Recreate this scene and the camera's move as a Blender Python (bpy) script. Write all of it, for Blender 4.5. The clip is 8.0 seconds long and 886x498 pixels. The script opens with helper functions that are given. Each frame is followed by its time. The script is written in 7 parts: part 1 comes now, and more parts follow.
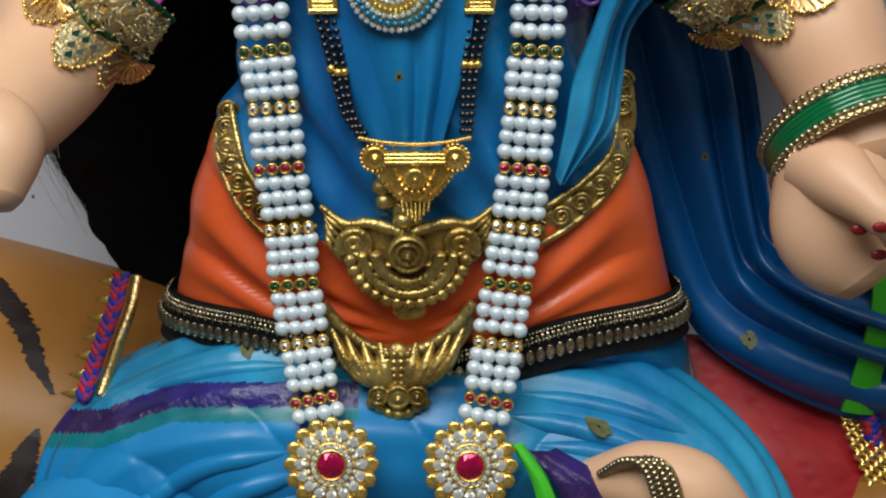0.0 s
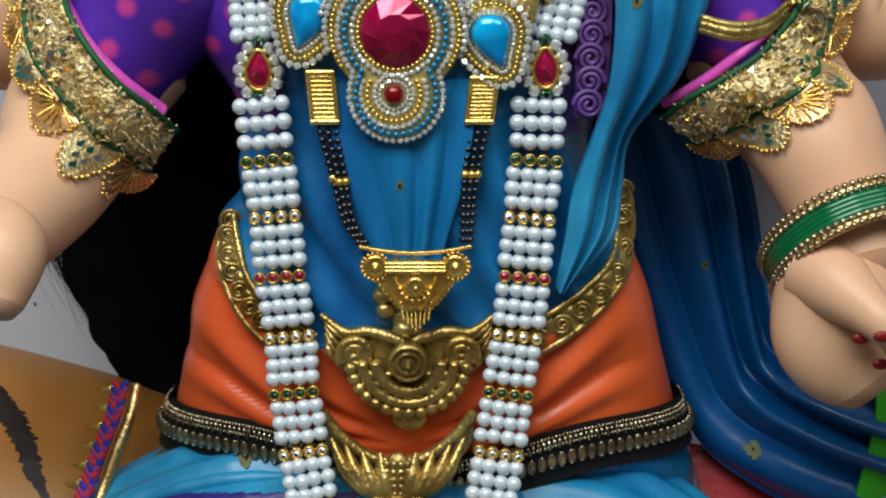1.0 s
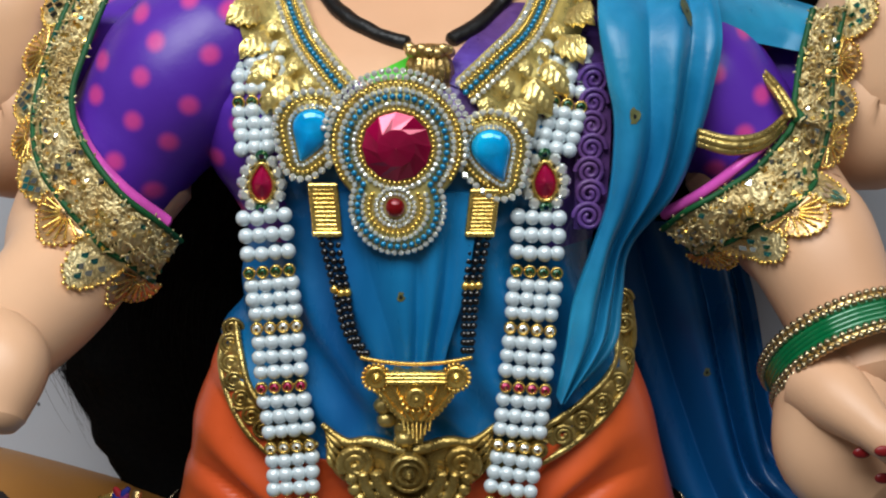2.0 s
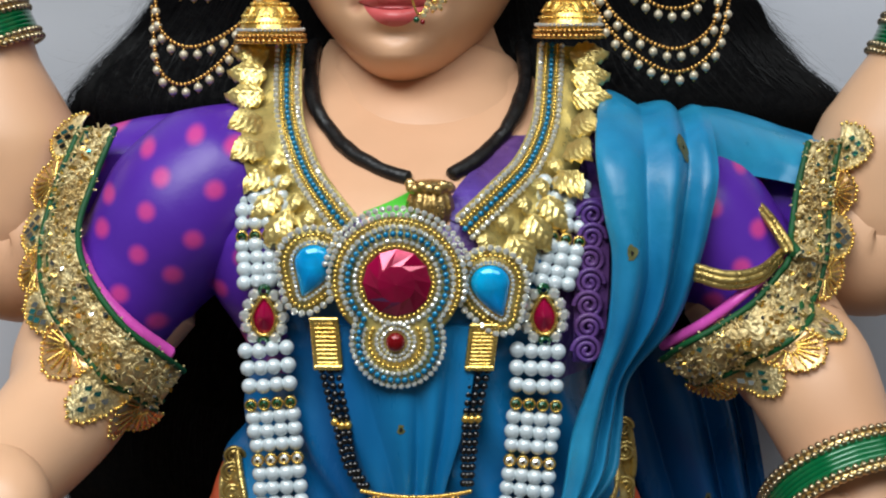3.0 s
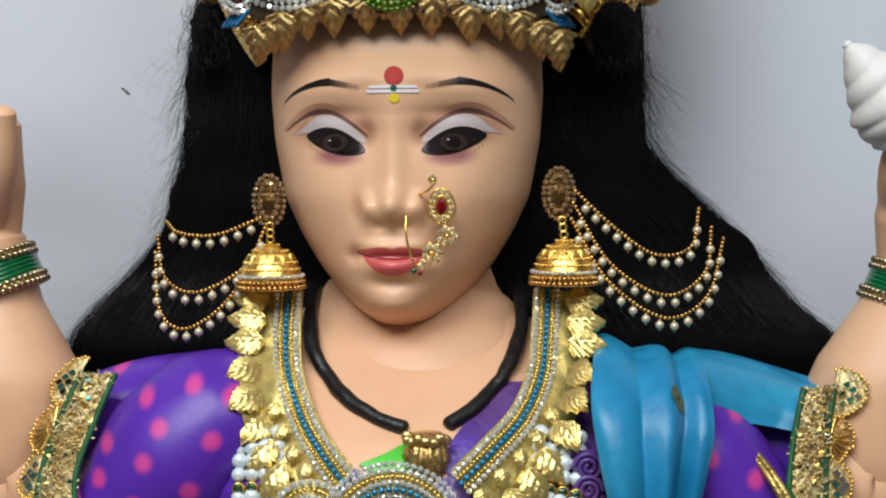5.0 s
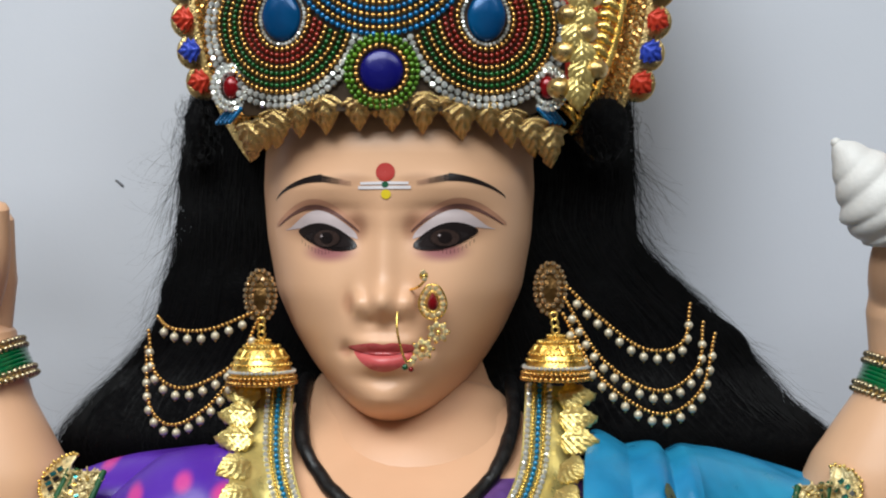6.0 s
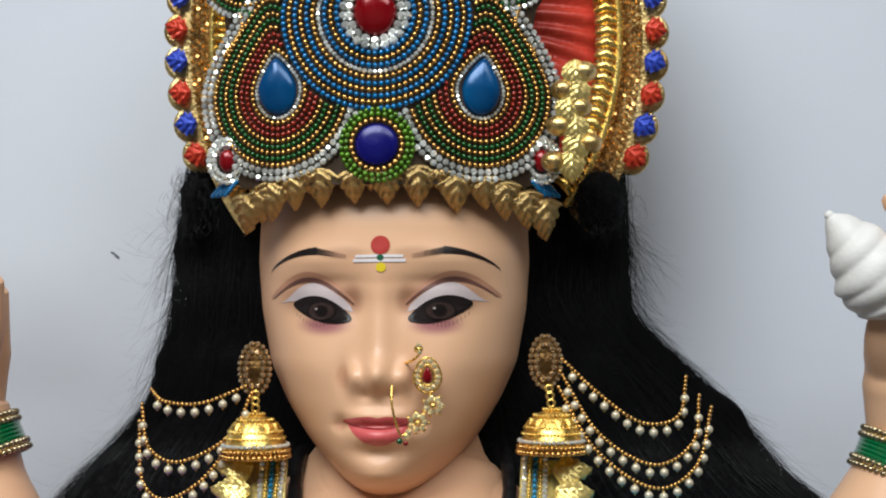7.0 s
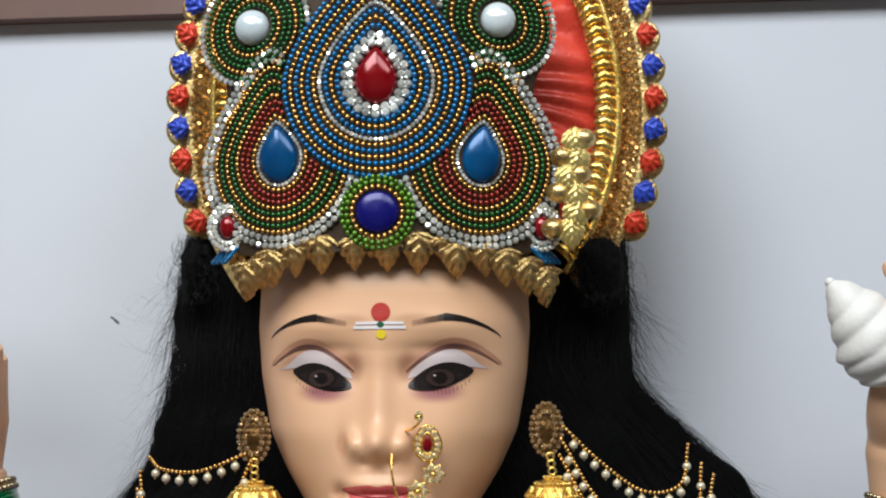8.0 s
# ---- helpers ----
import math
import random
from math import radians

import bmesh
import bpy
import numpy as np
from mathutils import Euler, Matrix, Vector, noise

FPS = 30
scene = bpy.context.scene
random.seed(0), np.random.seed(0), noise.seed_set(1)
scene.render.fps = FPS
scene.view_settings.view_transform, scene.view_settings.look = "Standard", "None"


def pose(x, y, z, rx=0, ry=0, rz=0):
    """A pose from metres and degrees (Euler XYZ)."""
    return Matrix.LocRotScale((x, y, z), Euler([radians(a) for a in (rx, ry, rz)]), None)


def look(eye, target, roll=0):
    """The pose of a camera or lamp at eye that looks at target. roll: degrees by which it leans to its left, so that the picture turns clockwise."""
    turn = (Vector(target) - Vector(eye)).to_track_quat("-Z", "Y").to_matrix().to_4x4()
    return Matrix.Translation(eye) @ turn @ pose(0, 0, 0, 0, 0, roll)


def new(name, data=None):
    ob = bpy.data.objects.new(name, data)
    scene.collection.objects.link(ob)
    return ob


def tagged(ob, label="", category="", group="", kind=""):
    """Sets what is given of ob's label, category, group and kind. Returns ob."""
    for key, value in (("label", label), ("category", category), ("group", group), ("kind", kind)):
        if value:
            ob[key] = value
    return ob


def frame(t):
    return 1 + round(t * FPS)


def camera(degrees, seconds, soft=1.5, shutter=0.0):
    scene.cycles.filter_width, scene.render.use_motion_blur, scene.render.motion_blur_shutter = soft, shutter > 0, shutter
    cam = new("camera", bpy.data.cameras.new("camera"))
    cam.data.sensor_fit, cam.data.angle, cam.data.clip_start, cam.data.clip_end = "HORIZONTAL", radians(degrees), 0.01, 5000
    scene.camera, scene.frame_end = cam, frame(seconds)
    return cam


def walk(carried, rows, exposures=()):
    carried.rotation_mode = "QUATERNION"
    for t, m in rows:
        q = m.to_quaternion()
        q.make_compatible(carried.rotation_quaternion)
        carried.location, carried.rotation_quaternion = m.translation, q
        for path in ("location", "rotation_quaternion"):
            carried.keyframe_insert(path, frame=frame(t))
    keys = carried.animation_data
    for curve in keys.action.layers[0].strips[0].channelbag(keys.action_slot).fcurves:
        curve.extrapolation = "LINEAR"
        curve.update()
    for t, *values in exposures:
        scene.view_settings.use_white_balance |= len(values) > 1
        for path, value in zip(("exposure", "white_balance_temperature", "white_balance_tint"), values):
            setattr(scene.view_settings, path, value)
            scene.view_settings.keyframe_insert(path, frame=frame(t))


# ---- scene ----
cam = camera(38.1, 8.0, soft=2.1)
ROLL = -0.271
# seconds, x, z, yaw, pitch
ROWS = [
    (0, 0.0002, 1.0002, 0.269, -21.518),
    (0.5, 0.0013, 1.0018, 0.334, -19.302),
    (1, 0.0023, 1.0018, 0.417, -16.778),
    (1.5, 0.0031, 1.0046, 0.495, -14.591),
    (3, 0.0143, 1.0654, 1.271, -10.209),
    (3.5, 0.0116, 1.0695, 1.072, -7.489),
    (4, 0.0104, 1.0886, 0.968, -5.717),
    (4.5, 0.0151, 1.1243, 1.238, -5.513),
    (5, 0.0212, 1.1263, 1.542, -3.178),
    (6.5, 0.0253, 1.1410, 1.265, 1.693),
    (7, 0.0263, 1.1411, 1.228, 3.372),
    (7.5, 0.0261, 1.1434, 1.188, 4.694),
    (8, 0.0262, 1.1470, 1.220, 5.975),
]
walk(cam, [(t, pose(x, 0, z, 90 + pitch, 0, yaw) @ pose(0, 0, 0, 0, 0, ROLL)) for t, x, z, yaw, pitch in ROWS], exposures=[(0, -0.2), (1.5, -0.17), (3, -0.17), (3.5, -0.1), (4.5, -0.16), (6.5, -0.14), (8, 0.0)])

# ---- world ----
world = bpy.data.worlds.new("world")
scene.world = world
world.use_nodes = True
world.node_tree.nodes["Background"].inputs[0].default_value = (0.75, 0.85, 1.0, 1)
world.node_tree.nodes["Background"].inputs[1].default_value = 0.15


def lamp(name, place, target, w, h, watts, colour):
    data = bpy.data.lights.new(name, "AREA")
    data.shape, data.size, data.size_y, data.energy, data.color = "RECTANGLE", w, h, watts, colour
    ob = new(name, data)
    ob.matrix_world = look(place, target)
    return ob


# two unseen overhead panels in front; the nearer stands to the statue's right hand
lamp("unseen_overhead_lamp", (-0.5, -0.42, 2.42), (-0.5, -0.42, 0), 1.3, 1.3, 62, (0.94, 0.985, 1.0))
# weaker lamp added as fill; no source for it is known
lamp("unseen_overhead_lamp", (0.8, -0.45, 2.42), (0.8, -0.45, 0), 1.0, 1.0, 19, (0.94, 0.985, 1.0))


# ---- materials ----
def srgb(r, g, b):
    return tuple(((c / 255) / 12.92 if c <= 10 else ((c / 255 + 0.055) / 1.055) ** 2.4) for c in (r, g, b)) + (1,)


def material(name, colour, rough=0.5, metal=0.0, vary=0.12, scale=60.0, bump=0.0, bump_scale=300.0, coat=0.0, second=None, island=0.0, spec=0.5, ior=1.45, transmission=0.0, stretch=1.0):
    """A surface with two scales of tone, uneven gloss and fine relief. second: a colour that large soft patches drift towards."""
    m = bpy.data.materials.new(name)
    m.use_nodes = True
    n, l = m.node_tree.nodes, m.node_tree.links
    b = n["Principled BSDF"]
    b.inputs["Metallic"].default_value = metal
    b.inputs["IOR"].default_value = ior
    b.inputs["Coat Weight"].default_value = coat
    b.inputs["Coat Roughness"].default_value = 0.12
    b.inputs["Specular IOR Level"].default_value = spec
    b.inputs["Transmission Weight"].default_value = transmission
    co = n.new("ShaderNodeTexCoord")
    big = n.new("ShaderNodeTexNoise")
    big.inputs["Scale"].default_value, big.inputs["Detail"].default_value = scale * 0.2, 3
    fine = n.new("ShaderNodeTexNoise")
    fine.inputs["Scale"].default_value, fine.inputs["Detail"].default_value = scale, 4
    grainway = n.new("ShaderNodeMapping")
    grainway.inputs["Scale"].default_value = (1, 1, stretch)
    l.new(co.outputs["Object"], grainway.inputs["Vector"])
    l.new(grainway.outputs[0], big.inputs["Vector"])
    l.new(grainway.outputs[0], fine.inputs["Vector"])
    base = n.new("ShaderNodeMix")
    base.data_type = "RGBA"
    base.inputs["A"].default_value = colour
    base.inputs["B"].default_value = second or tuple(c * (1 - vary) for c in colour[:3]) + (1,)
    ramp = n.new("ShaderNodeMapRange")
    ramp.inputs[1].default_value, ramp.inputs[2].default_value = 0.35, 0.65
    l.new(big.outputs["Fac"], ramp.inputs[0])
    l.new(ramp.outputs[0], base.inputs["Factor"])
    tone = n.new("ShaderNodeHueSaturation")
    val = n.new("ShaderNodeMapRange")
    val.inputs[1].default_value, val.inputs[2].default_value = 0.25, 0.75
    val.inputs[3].default_value, val.inputs[4].default_value = 1 - vary, 1 + vary
    l.new(fine.outputs["Fac"], val.inputs[0])
    last = val.outputs[0]
    if island:
        geo = n.new("ShaderNodeNewGeometry")
        lot = n.new("ShaderNodeMapRange")
        lot.inputs[3].default_value, lot.inputs[4].default_value = 1 - island, 1 + island
        l.new(geo.outputs["Random Per Island"], lot.inputs[0])
        mul = n.new("ShaderNodeMath")
        mul.operation = "MULTIPLY"
        l.new(last, mul.inputs[0])
        l.new(lot.outputs[0], mul.inputs[1])
        last = mul.outputs[0]
    l.new(last, tone.inputs["Value"])
    l.new(base.outputs["Result"], tone.inputs["Color"])
    l.new(tone.outputs["Color"], b.inputs["Base Color"])
    gloss = n.new("ShaderNodeMapRange")
    gloss.inputs[1].default_value, gloss.inputs[2].default_value = 0.3, 0.7
    gloss.inputs[3].default_value, gloss.inputs[4].default_value = max(0.02, rough * 0.75), min(1, rough * 1.25)
    l.new(fine.outputs["Fac"], gloss.inputs[0])
    l.new(gloss.outputs[0], b.inputs["Roughness"])
    if bump:
        grain = n.new("ShaderNodeTexNoise")
        grain.inputs["Scale"].default_value, grain.inputs["Detail"].default_value = bump_scale, 3
        l.new(co.outputs["Object"], grain.inputs["Vector"])
        bp = n.new("ShaderNodeBump")
        bp.inputs["Strength"].default_value, bp.inputs["Distance"].default_value = bump, 0.002
        l.new(grain.outputs["Fac"], bp.inputs["Height"])
        l.new(bp.outputs["Normal"], b.inputs["Normal"])
    return m


SKIN = material("painted_skin", srgb(224, 178, 141), 0.42, vary=0.03, scale=25, bump=0.04, second=srgb(221, 171, 135))
BLUE = material("sari_blue", srgb(18, 110, 160), 0.36, vary=0.12, scale=60, bump=0.22, bump_scale=110, second=srgb(42, 146, 184), stretch=0.6)
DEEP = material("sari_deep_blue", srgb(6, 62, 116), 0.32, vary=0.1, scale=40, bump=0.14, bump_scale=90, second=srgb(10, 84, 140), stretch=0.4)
PANEL = material("sari_panel", srgb(10, 84, 142), 0.3, vary=0.12, scale=50, bump=0.14, bump_scale=100, second=srgb(20, 116, 168), stretch=0.3)
NAVY = material("sari_navy", srgb(8, 50, 100), 0.36, vary=0.15, scale=18, bump=0.12, bump_scale=110, second=srgb(10, 70, 130))
LAPBLUE = material("lap_blue", srgb(24, 138, 194), 0.40, vary=0.1, scale=16, bump=0.12, bump_scale=110, second=srgb(18, 116, 172))
ORANGE = material("waist_orange", srgb(226, 98, 46), 0.34, vary=0.1, scale=22, bump=0.08, bump_scale=140, second=srgb(206, 78, 34))
GREEN = material("green_paint", srgb(70, 190, 40), 0.4, vary=0.1)
TEAL = material("teal_paint", srgb(10, 120, 130), 0.35, vary=0.15)
MAUVE = material("mauve_relief", srgb(84, 58, 150), 0.35, vary=0.25, scale=70, bump=0.9, bump_scale=90, second=srgb(96, 62, 116))
MAROON = material("maroon_relief", srgb(52, 28, 66), 0.38, vary=0.35, scale=60, bump=0.9, bump_scale=110, second=srgb(40, 30, 110))
PINK = material("pink_trim", srgb(226, 90, 190), 0.25, vary=0.15, scale=80)
GOLDPAINT = material("gold_paint", srgb(200, 176, 108), 0.30, 0.8, vary=0.3, scale=90, bump=0.5, bump_scale=300, second=srgb(150, 120, 58))
LIP = material("lip_red", srgb(208, 92, 92), 0.3, vary=0.06)
WHITEP = material("white_paint", srgb(226, 220, 222), 0.4, vary=0.05)
LID = material("lid_lilac", srgb(192, 177, 177), 0.4, vary=0.06)
BLACKP = material("black_paint", srgb(28, 20, 20), 0.3, vary=0.2)
BROWNP = material("brown_paint", srgb(58, 44, 40), 0.25, vary=0.2, scale=200)
SCLERA = material("eye_grey", srgb(38, 31, 31), 0.2, vary=0.1)
CREASE = material("crease_brown", srgb(112, 76, 68), 0.4, vary=0.15)
SMOKE = material("smoky_brown", srgb(178, 128, 102), 0.4, vary=0.06, scale=60, second=srgb(186, 136, 108))
RED = material("red_paint", srgb(176, 40, 30), 0.4, vary=0.12)
YELLOW = material("yellow_paint", srgb(228, 200, 40), 0.4, vary=0.1)
HENNA = material("henna_red", srgb(130, 20, 24), 0.4, vary=0.15)
GREENBLOUSE = material("green_edge", srgb(20, 90, 60), 0.4, vary=0.2)
GOLD = material("gold_metal", srgb(250, 218, 128), 0.26, 0.9, vary=0.12, scale=200, bump=0.15, bump_scale=500, second=srgb(236, 192, 96), island=0.12)
OLDGOLD = material("old_gold", srgb(232, 204, 142), 0.3, 0.9, vary=0.25, scale=150, bump=0.35, bump_scale=400, second=srgb(190, 156, 96), island=0.12)
CHAMPAGNE = material("champagne_metal", srgb(206, 192, 160), 0.26, 1.0, vary=0.25, scale=200, bump=0.2, bump_scale=500, second=srgb(150, 132, 100), island=0.2)
LEAFGOLD = material("leaf_gold", srgb(240, 220, 148), 0.28, 0.75, vary=0.12, scale=200, bump=0.1, bump_scale=500, second=srgb(218, 190, 112))
BROWLEAF = material("polished_gold_leaf", srgb(240, 212, 150), 0.2, 0.92, vary=0.2, scale=220, bump=0.35, bump_scale=300, second=srgb(200, 160, 96))
PALEGOLD = material("pale_gold_plate", srgb(222, 202, 126), 0.32, 0.6, vary=0.12, scale=120, bump=0.2)
CRYSTAL = material("rhinestone", srgb(236, 238, 232), 0.07, 0.64, vary=0.05, scale=300, island=0.45)
PEARL = material("pearl", srgb(216, 226, 228), 0.18, 0.1, vary=0.03, scale=90, coat=0.7, second=srgb(200, 212, 218))
SMALLPEARL = material("cream_pearl", srgb(206, 194, 168), 0.22, 0.25, vary=0.06, scale=90, coat=0.6, island=0.08)
# stud stones: brownish gold, with the shade they hang in put into the colour
STUDSTONE = material("shaded_stud_stone", srgb(196, 168, 130), 0.12, 0.85, vary=0.1, scale=300, island=0.55)
CREAMSTONE = material("pale_gold_stone", srgb(244, 226, 178), 0.1, 0.7, vary=0.08, scale=300, island=0.3)
# plate of the stud, its colour darkened for that shade too
STUDPLATE = material("shaded_stud_plate", srgb(120, 88, 48), 0.35, 0.8, vary=0.3, scale=200, bump=0.4)
NECKGOLD = material("bright_gold_bead", srgb(240, 204, 108), 0.2, 0.85, vary=0.1, scale=200, island=0.18)
NECKTEAL = material("teal_bead", srgb(0, 122, 164), 0.16, 0.3, vary=0.1, scale=200, coat=0.6, island=0.2)
RUBY = material("ruby_glass", srgb(220, 12, 92), 0.06, 0.35, vary=0.2, scale=60, coat=0.8, second=srgb(124, 2, 44))
REDGEM = material("red_glass", srgb(128, 6, 16), 0.14, 0.2, vary=0.15, scale=80, coat=0.3)
SKYGEM = material("sky_blue_glass", srgb(0, 186, 240), 0.10, 0.15, vary=0.25, scale=90, coat=0.4, second=srgb(0, 124, 206))
DARKSKY = material("deep_blue_glass", srgb(0, 80, 130), 0.2, 0.2, vary=0.2, scale=60, coat=0.12, second=srgb(0, 56, 104))
COBALT = material("cobalt_glass", srgb(14, 14, 108), 0.25, 0.1, vary=0.2, coat=0.1)
EMERALD = material("emerald_glass", srgb(0, 84, 48), 0.06, 0.3, vary=0.15, coat=1.0)
GARNET = material("garnet_glass", srgb(180, 20, 80), 0.06, 0.3, vary=0.15, coat=1.0)
BEADBLUE = material("blue_bead", srgb(0, 108, 164), 0.16, 0.3, vary=0.1, scale=200, coat=0.6, island=0.25)
BEADGOLD = material("gold_bead", srgb(214, 166, 94), 0.2, 0.9, vary=0.1, scale=200, island=0.25)
BEADGREEN = material("green_bead", srgb(12, 88, 30), 0.16, 0.3, vary=0.1, scale=200, coat=0.6, island=0.25)
BEADRED = material("red_bead", srgb(142, 40, 24), 0.16, 0.3, vary=0.1, scale=200, coat=0.5, island=0.25)
BEADLIME = material("lime_bead", srgb(84, 128, 26), 0.16, 0.3, vary=0.1, scale=200, coat=0.5, island=0.3)
BEADBLACK = material("black_bead", srgb(16, 15, 17), 0.14, 0.0, vary=0.1, coat=0.5)
CORD = material("black_cord", srgb(20, 19, 20), 0.42, vary=0.25, scale=200, bump=0.3, bump_scale=350)
BLACKCLOTH = material("black_cloth", srgb(20, 17, 18), 0.85, vary=0.3, scale=300, bump=0.5, bump_scale=900)
HAIR = material("black_hair", srgb(5, 5, 6), 0.8, vary=0.3, scale=200, bump=0.4, bump_scale=500, spec=0.12)
STRAND = material("hair_strand", srgb(7, 7, 8), 0.55, vary=0.2, scale=200, island=0.6, spec=0.2)
BANGLE = material("bangle_green", srgb(0, 106, 58), 0.16, 0.15, vary=0.12, scale=120, coat=0.7)
LACE = material("gold_lace", srgb(240, 222, 170), 0.34, 0.7, vary=0.35, scale=260, bump=1.0, bump_scale=420, second=srgb(206, 178, 120))
LACEGREEN = material("green_piping", srgb(10, 84, 40), 0.6, vary=0.25, scale=300)
MIRROR = material("mirror_sequin", srgb(210, 220, 220), 0.05, 1.0, vary=0.05, island=0.4)
TEALSEQ = material("teal_sequin", srgb(60, 150, 150), 0.08, 0.8, vary=0.1, island=0.4)
COPPER = material("copper_lace", srgb(226, 186, 136), 0.3, 0.8, vary=0.2, scale=200, bump=0.3, bump_scale=500)
LEAFRED = material("red_foil", srgb(204, 62, 40), 0.3, 0.25, vary=0.15, scale=160)
LEAFBLUE = material("blue_foil", srgb(52, 76, 186), 0.3, 0.25, vary=0.15, scale=160)
REDSATIN = material("red_satin", srgb(216, 70, 54), 0.3, 0.1, vary=0.15, scale=60, bump=0.2)
DARKPLATE = material("dark_backing", srgb(66, 50, 34), 0.5, 0.3, vary=0.3, scale=120)
SHELL = material("white_shell", srgb(226, 224, 220), 0.5, vary=0.06, scale=60, bump=0.15)
REDCLOTH = material("red_saddle", srgb(176, 30, 32), 0.5, vary=0.12, scale=40, bump=0.15, bump_scale=80, second=srgb(150, 22, 30))
TIGERFUR = material("tiger_ochre", srgb(172, 120, 56), 0.42, vary=0.14, scale=14, bump=0.15, bump_scale=60, second=srgb(140, 88, 36))
STRIPE = material("tiger_stripe", srgb(38, 26, 22), 0.5, vary=0.25, scale=60)
VELVET = material("green_velvet", srgb(8, 66, 44), 0.8, vary=0.25, scale=200)
YARNRED = material("red_yarn", srgb(196, 40, 50), 0.7, vary=0.2, scale=300)
YARNBLUE = material("blue_yarn", srgb(40, 50, 160), 0.7, vary=0.2, scale=300)
YARNMAUVE = material("mauve_yarn", srgb(150, 50, 120), 0.7, vary=0.2, scale=300)
WALL = material("wall_paint", srgb(214, 218, 226), 0.65, vary=0.03, scale=6, bump=0.05, bump_scale=200, second=srgb(208, 212, 222))
# grey of the unseen walls and ceiling, darkened to cut bounced light
ROOM = material("unseen_room_grey", srgb(132, 130, 127), 0.8, vary=0.04, scale=4)
BOARD = material("brown_board", srgb(120, 92, 84), 0.6, vary=0.15, scale=20)
# unseen floor, darkened to deepen the shadows above it
FLOORM = material("unseen_floor_grey", srgb(84, 78, 72), 0.4, vary=0.15, scale=12)
SCUFF = material("scuff_grey", srgb(120, 122, 128), 0.8, vary=0.1)
BARE = material("bare_patch", srgb(104, 106, 64), 0.6, vary=0.3, scale=160, bump=0.3)
HOLE = material("nail_hole", srgb(12, 14, 18), 0.9, vary=0.1)


def blouse_material():
    """Violet paint with soft rose dots on a slanting lattice."""
    m = material("blouse_violet", srgb(92, 44, 168), 0.38, vary=0.06, scale=24, bump=0.06, second=srgb(80, 38, 156))
    n, l = m.node_tree.nodes, m.node_tree.links
    b = n["Principled BSDF"]
    old = b.inputs["Base Color"].links[0].from_socket
    co = n.new("ShaderNodeTexCoord")
    apart, join, mp = n.new("ShaderNodeSeparateXYZ"), n.new("ShaderNodeCombineXYZ"), n.new("ShaderNodeMapping")
    mp.inputs["Rotation"].default_value = (0, 0, radians(28))
    vo = n.new("ShaderNodeTexVoronoi")
    vo.voronoi_dimensions = "2D"
    vo.inputs["Scale"].default_value, vo.inputs["Randomness"].default_value = 34, 0.4
    l.new(co.outputs["Object"], apart.inputs[0])
    l.new(apart.outputs["X"], join.inputs["X"])
    l.new(apart.outputs["Z"], join.inputs["Y"])
    l.new(join.outputs[0], mp.inputs["Vector"])
    l.new(mp.outputs[0], vo.inputs["Vector"])
    r = n.new("ShaderNodeMapRange")
    r.interpolation_type = "SMOOTHSTEP"
    r.inputs[1].default_value, r.inputs[2].default_value, r.inputs[3].default_value, r.inputs[4].default_value = 0.08, 0.30, 0.72, 0.0
    l.new(vo.outputs["Distance"], r.inputs[0])
    mx = n.new("ShaderNodeMix")
    mx.data_type = "RGBA"
    mx.inputs["B"].default_value = srgb(226, 72, 140)
    l.new(r.outputs[0], mx.inputs["Factor"])
    l.new(old, mx.inputs["A"])
    l.new(mx.outputs["Result"], b.inputs["Base Color"])
    return m



HX, HY, HZ, HTURN = -0.0305, 0.965, 1.1535, radians(3.5)


def head_place(x, f, z):
    """A place of the head from millimetres: right, front, up."""
    x, y = x * math.cos(HTURN) - f * math.sin(HTURN), -(f * math.cos(HTURN) + x * math.sin(HTURN))
    return (HX + x * 0.001, HY + y * 0.001, HZ + z * 0.001)


